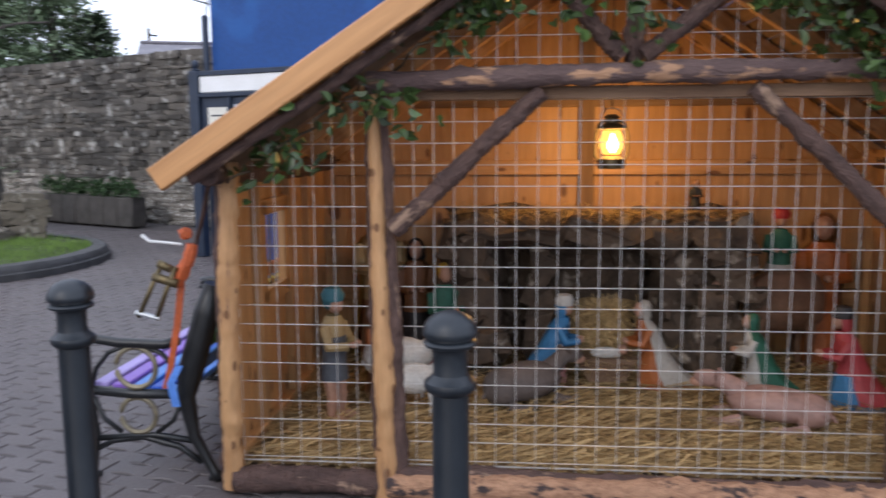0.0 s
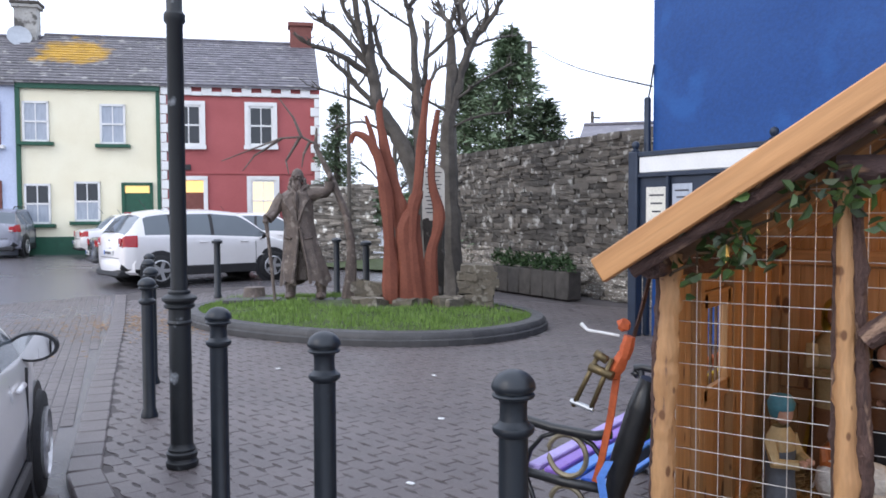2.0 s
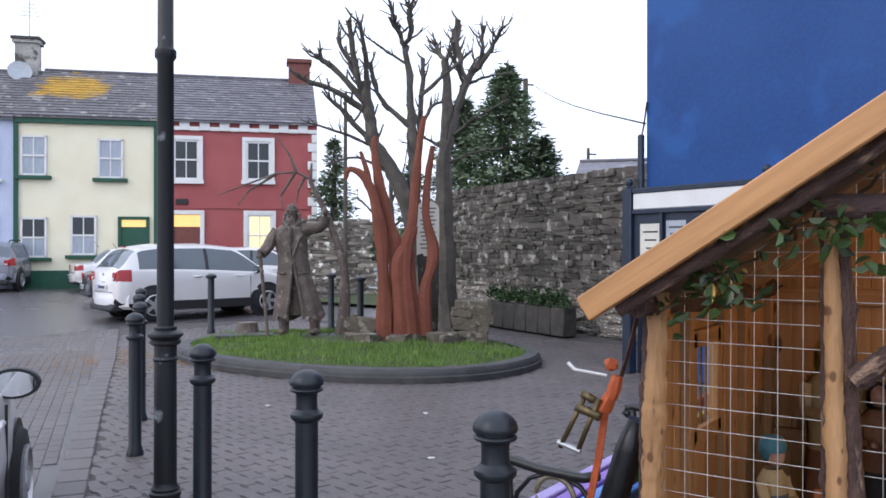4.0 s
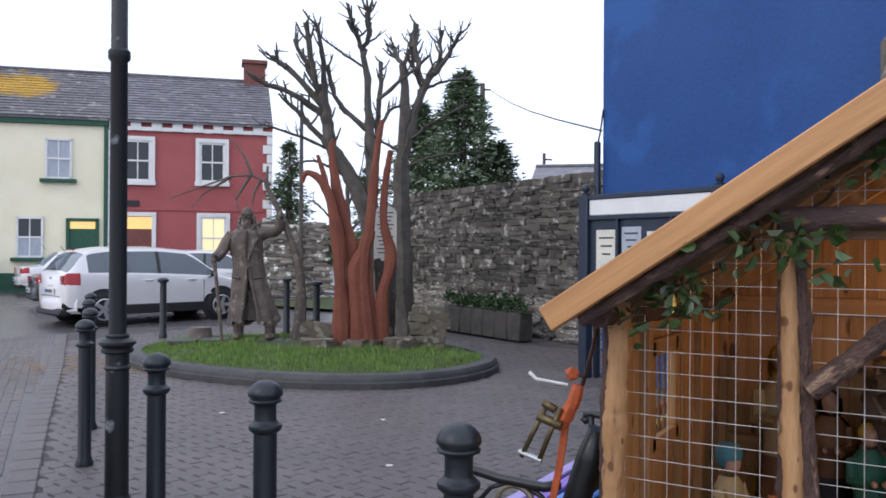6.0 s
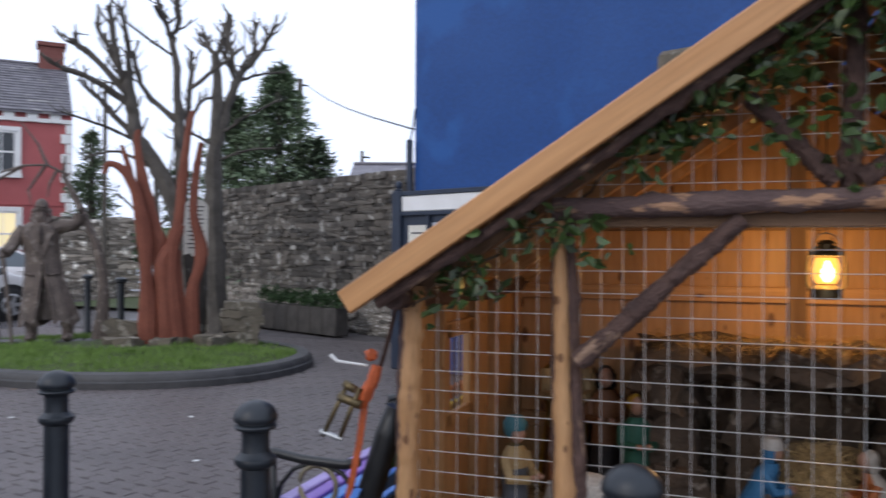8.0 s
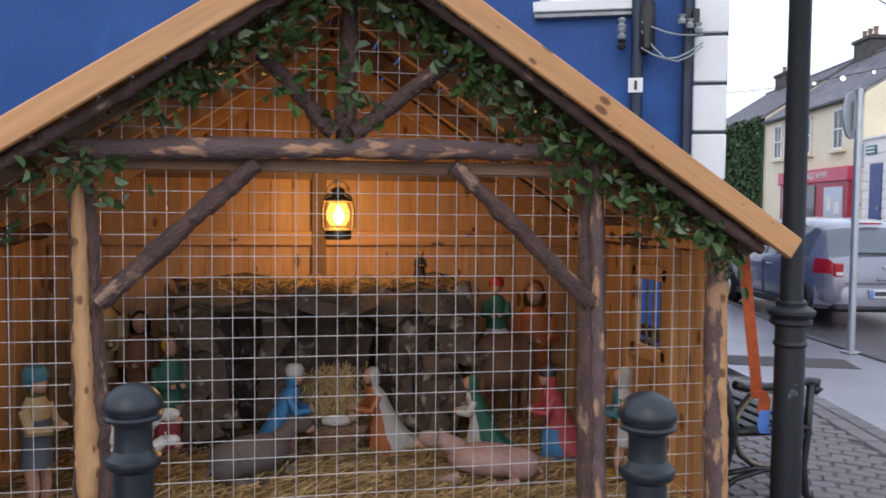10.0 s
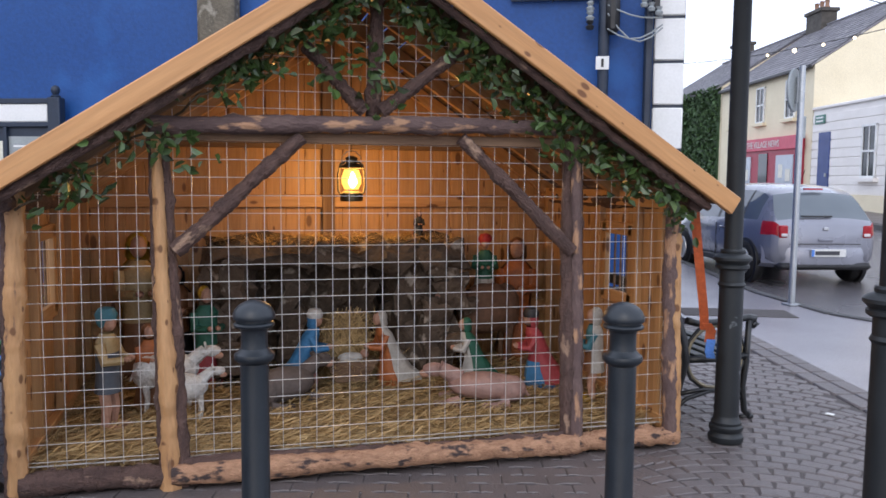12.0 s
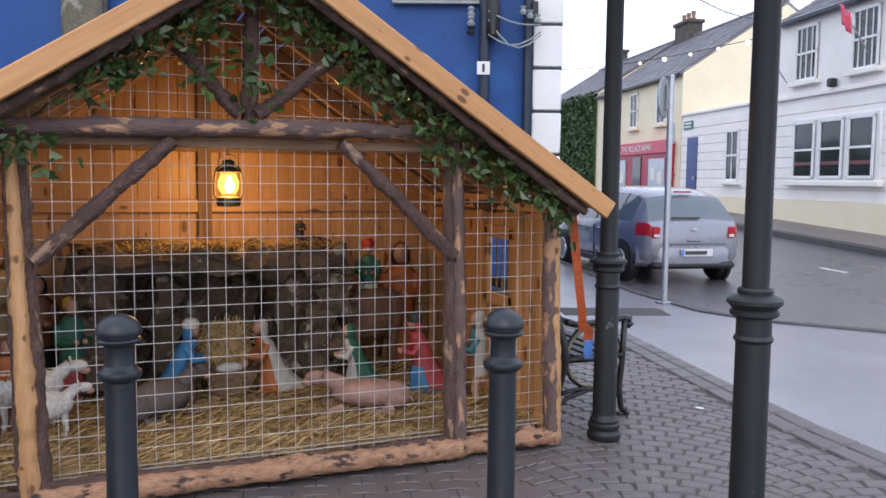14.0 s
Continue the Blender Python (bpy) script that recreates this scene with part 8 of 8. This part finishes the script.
def manger():
    r = root("manger", "straw-filled manger crib holding a wrapped infant doll", "manger", Matrix.Translation((0.09, 1.26, 0.1)))
    bm = bmesh.new()
    prism(bm, [(-0.17, 0.18), (-0.10, 0.05), (0.10, 0.05), (0.17, 0.18)], -0.08, 0.1)
    part("trough", bm, OLDPINE, r)
    for x in (-0.09, 0.09):
        bm = bmesh.new()
        tube(bm, [(x - 0.05, 0, 0), (x + 0.04, 0, 0.16)], 0.012, 6)
        tube(bm, [(x + 0.05, 0, 0), (x - 0.04, 0, 0.16)], 0.012, 6)
        part("leg", bm, OLDPINE, r)
    rng = random.Random(14)
    V, F = [], []
    for _ in range(420):
        p = Vector((rng.uniform(-0.2, 0.2), rng.uniform(-0.12, 0.12), 0.17 + rng.uniform(-0.1, 0.04)))
        a = rng.uniform(0, math.pi)
        d = Vector((math.cos(a), math.sin(a), rng.uniform(-0.6, 0.3))) * rng.uniform(0.03, 0.08)
        s = Vector((-d.y, d.x, 0)).normalized() * 0.002
        k = len(V)
        V += [p - d - s, p - d + s, p + d + s, p + d - s]
        F.append((k, k + 1, k + 2, k + 3))
    me = bpy.data.meshes.new("straw_filling")
    me.from_pydata(V, [], F)
    me.materials.append(STRAW)
    o = new("straw_filling", me)
    o.parent = r
    tagged(o, kind="stuff")
    bm = bmesh.new()
    ball(bm, (0, -0.02, 0.2), (0.09, 0.04, 0.035), 0)
    ball(bm, (0.09, -0.02, 0.22), (0.03, 0.03, 0.03), 1)
    ob = part("infant_doll", bm, [CLOTH["white"], SKIN], None, m=Matrix.Translation((0.09, 1.26, 0.1)))
    tagged(ob, "small wrapped infant doll lying on straw", "doll", "nativity figures")


manger()


def straw_heap():
    """A sheaf of straw propped up behind the manger."""
    r = root("straw_heap", "heap of dry straw propped behind the manger", "straw", Matrix.Translation((0.08, 1.5, 0.1)))
    rng = random.Random(19)
    bm = bmesh.new()
    lumpy(bm, (0, 0.02, 0.2), (0.34, 0.2, 0.42), 9.0, 0.08, 5)
    part("core", bm, STRAWBED, r, smooth=True)
    V, F = [], []
    for _ in range(1100):
        t = rng.random()
        p = Vector((rng.gauss(0, 0.13) * (1 - 0.5 * t), -0.11 + rng.uniform(-0.05, 0.05), 0.02 + 0.42 * t))
        d = Vector((rng.gauss(0, 0.5), rng.gauss(0, 0.25), rng.uniform(0.1, 1))).normalized() * rng.uniform(0.03, 0.09)
        q = d.cross(Vector((0, 1, 0.2))).normalized() * 0.0022
        k = len(V)
        V += [p - d - q, p - d + q, p + d + q, p + d - q]
        F.append((k, k + 1, k + 2, k + 3))
    me = bpy.data.meshes.new("straw")
    me.from_pydata(V, [], F)
    me.materials.append(STRAW)
    o = new("straw", me)
    o.parent = r
    tagged(o, kind="stuff")


straw_heap()


# ---- block paving ----
def pavers():
    """Setts in arched rows over the square; those beside the crib and benches are singles."""
    rng = random.Random(77)
    ang = radians(-33)
    ca, sa = math.cos(ang), math.sin(ang)
    me0 = bpy.data.meshes.new("paver")
    bm = boxed((0, 0, -0.02), (0.141, 0.094, 0.04), 0, 0.008)
    bm.to_mesh(me0)
    bm.free()
    me0.materials.append(PAVER)
    V, F = [], []
    singles = 0
    span, row, count = 1.2, 0.1, 9
    radius = span / math.sqrt(2)
    # setts laid in rows of arches, column by column
    for c in range(-2, 10):
        for k in range(-90, 130):
            for i in range(count):
                th = radians(-45 + 90 * (i + 0.5 + (0.25 if k % 2 else -0.25)) / count)
                u, v = (c + 0.5) * span + radius * math.sin(th), k * row + radius * math.cos(th)
                x, y = u * ca - v * sa - 2, u * sa + v * ca + 1
                if not (1.25 < x < 4 and -2.3 < y < 9.5) or not inside(x, y, PAVE_POLY):
                    continue
                if ((x - IC[0]) / 2.82) ** 2 + ((y - IC[1]) / 2.03) ** 2 < 1 or (XL < x < XR and 0.1 < y < BACK):
                    continue
                if min(inside(x + dx, y + dy, PAVE_POLY) for dx, dy in ((-0.1, 0), (0.1, 0), (0, -0.1), (0, 0.1))) == 0:
                    continue
                m = Matrix.Translation((x, y, rng.uniform(-0.004, 0.003))) @ Matrix.Rotation(ang - th + rng.uniform(-0.06, 0.06), 4, "Z") @ Matrix.Rotation(rng.uniform(-0.015, 0.015), 4, "X")
                m = m @ Matrix.Diagonal((rng.uniform(0.93, 1.0), math.cos(th) * rng.uniform(0.96, 1.02), 1, 1))
                near = 1.9 < x < 3.3 and -1.9 < y < 0.9
                if near and singles < 300:
                    share("paver", me0, pavement, m)
                    singles += 1
                else:
                    n0 = len(V)
                    V += [m @ Vector(p) for p in ((-0.071, -0.047, -0.006), (0.071, -0.047, -0.006), (0.071, 0.047, -0.006), (-0.071, 0.047, -0.006), (-0.063, -0.040, 0), (0.063, -0.040, 0), (0.063, 0.040, 0), (-0.063, 0.040, 0))]
                    F += [(n0 + 4, n0 + 5, n0 + 6, n0 + 7)] + [(n0 + q, n0 + (q + 1) % 4, n0 + 4 + (q + 1) % 4, n0 + 4 + q) for q in range(4)]
    # interlocking blocks with zigzag long sides over the rest of the square
    bl, bw, zig = 0.225, 0.1125, 0.020
    edge = [(-0.5, 0), (-0.36, 0), (-0.14, 1), (0.14, 1), (0.36, 0), (0.5, 0)]
    a2 = radians(-14)
    ca2, sa2 = math.cos(a2), math.sin(a2)
    for j in range(-40, 120):
        for i in range(-70, 22):
            u, v = (i + (0.5 if j % 2 else 0)) * bl, j * bw
            x, y = u * ca2 - v * sa2, u * sa2 + v * ca2
            if not (-13.5 < x < 1.3 and -2.3 < y < 9.5) or not inside(x, y, PAVE_POLY):
                continue
            if ((x - IC[0]) / 2.84) ** 2 + ((y - IC[1]) / 2.05) ** 2 < 1 or (XL < x < XR and 0.1 < y < BACK):
                continue
            if not all(inside(x + dx, y + dy, PAVE_POLY) for dx, dy in ((-0.14, 0), (0.14, 0), (0, -0.14), (0, 0.14))):
                continue
            m = Matrix.Translation((x, y, rng.uniform(-0.0025, 0.002))) @ Matrix.Rotation(a2 + rng.uniform(-0.008, 0.008), 4, "Z") @ Matrix.Rotation(rng.uniform(-0.008, 0.008), 4, "X")
            flip = 1 if j % 2 else -1
            n0 = len(V)
            for inset, z in ((0.0022, -0.006), (0.006, 0.0)):
                L2, W2 = bl - 2 * inset, bw / 2 - inset
                V += [m @ Vector((f * L2, -W2 + flip * zig * (q - 0.5), z)) for f, q in edge] + [m @ Vector((f * L2, W2 + flip * zig * (0.5 - q), z)) for f, q in edge[::-1]]
            F.append(tuple(n0 + 12 + k for k in range(12)))
            F += [(n0 + k, n0 + (k + 1) % 12, n0 + 12 + (k + 1) % 12, n0 + 12 + k) for k in range(12)]
    # the roadway beside the square is laid in the same blocks, a step lower
    for j in range(-60, 120):
        for i in range(-100, 20):
            u, v = i * 0.204 + (0.102 if j % 2 else 0), j * 0.104
            x, y = u * ca - v * sa - 4, u * sa + v * ca
            if not (-15 < x < -3 and -3.0 < y < 6) or inside(x, y, PAVE_POLY) or inside(x + 0.15, y + 0.15, PAVE_POLY):
                continue
            m = Matrix.Translation((x, y, rise(x, y) - 0.052 + rng.uniform(-0.003, 0.002))) @ Matrix.Rotation(ang + rng.uniform(-0.012, 0.012), 4, "Z")
            n0 = len(V)
            V += [m @ Vector(p) for p in ((-0.098, -0.048, -0.004), (0.098, -0.048, -0.004), (0.098, 0.048, -0.004), (-0.098, 0.048, -0.004), (-0.093, -0.043, 0), (0.093, -0.043, 0), (0.093, 0.043, 0), (-0.093, 0.043, 0))]
            F += [(n0 + 4, n0 + 5, n0 + 6, n0 + 7)] + [(n0 + k, n0 + (k + 1) % 4, n0 + 4 + (k + 1) % 4, n0 + 4 + k) for k in range(4)]
    me = bpy.data.meshes.new("block_paving")
    me.from_pydata(V, [], F)
    me.materials.append(PAVER)
    o = new("block_paving", me)
    o.parent = pavement
    tagged(o, kind="stuff")


pavers()


def litter():
    rng = random.Random(41)
    V, F = [], []
    for _ in range(700):
        x, y = rng.gauss(-10.6, 0.9), rng.gauss(3.9, 0.7)
        z = 0.012 if inside(x, y, PAVE_POLY) else -0.03
        a = rng.uniform(0, math.pi)
        d, s = Vector((math.cos(a), math.sin(a), 0)) * 0.03, Vector((-math.sin(a), math.cos(a), 0.1)) * 0.02
        p = Vector((x, y, z))
        k = len(V)
        V += [p - d, p + s, p + d, p - s]
        F.append((k, k + 1, k + 2, k + 3))
    me = bpy.data.meshes.new("leaf_litter")
    me.from_pydata(V, [], F)
    me.materials.append(mat("dead_leaf", (0.30, 0.17, 0.06), (0.20, 0.10, 0.04), 0.8, random_tint=0.3))
    tagged(new("leaf_litter", me), "thin scatter of brown fallen leaves on the ground", "leaves", kind="stuff")
    for k, (x, y) in enumerate(((-3.3, 0.6), (-4.0, 1.9), (-6.5, 2.6), (-2.6, 1.5), (3.0, 0.3), (-5.0, 3.2))):
        o = part("paper_scrap", boxed((0, 0, 0.006), (0.05, 0.03, 0.008), 30 * k, 0.002), WHITE, None, m=Matrix.Translation((x, y, 0.0)))
        tagged(o, "tiny white paper scrap on the paving", "litter", "scraps")


litter()
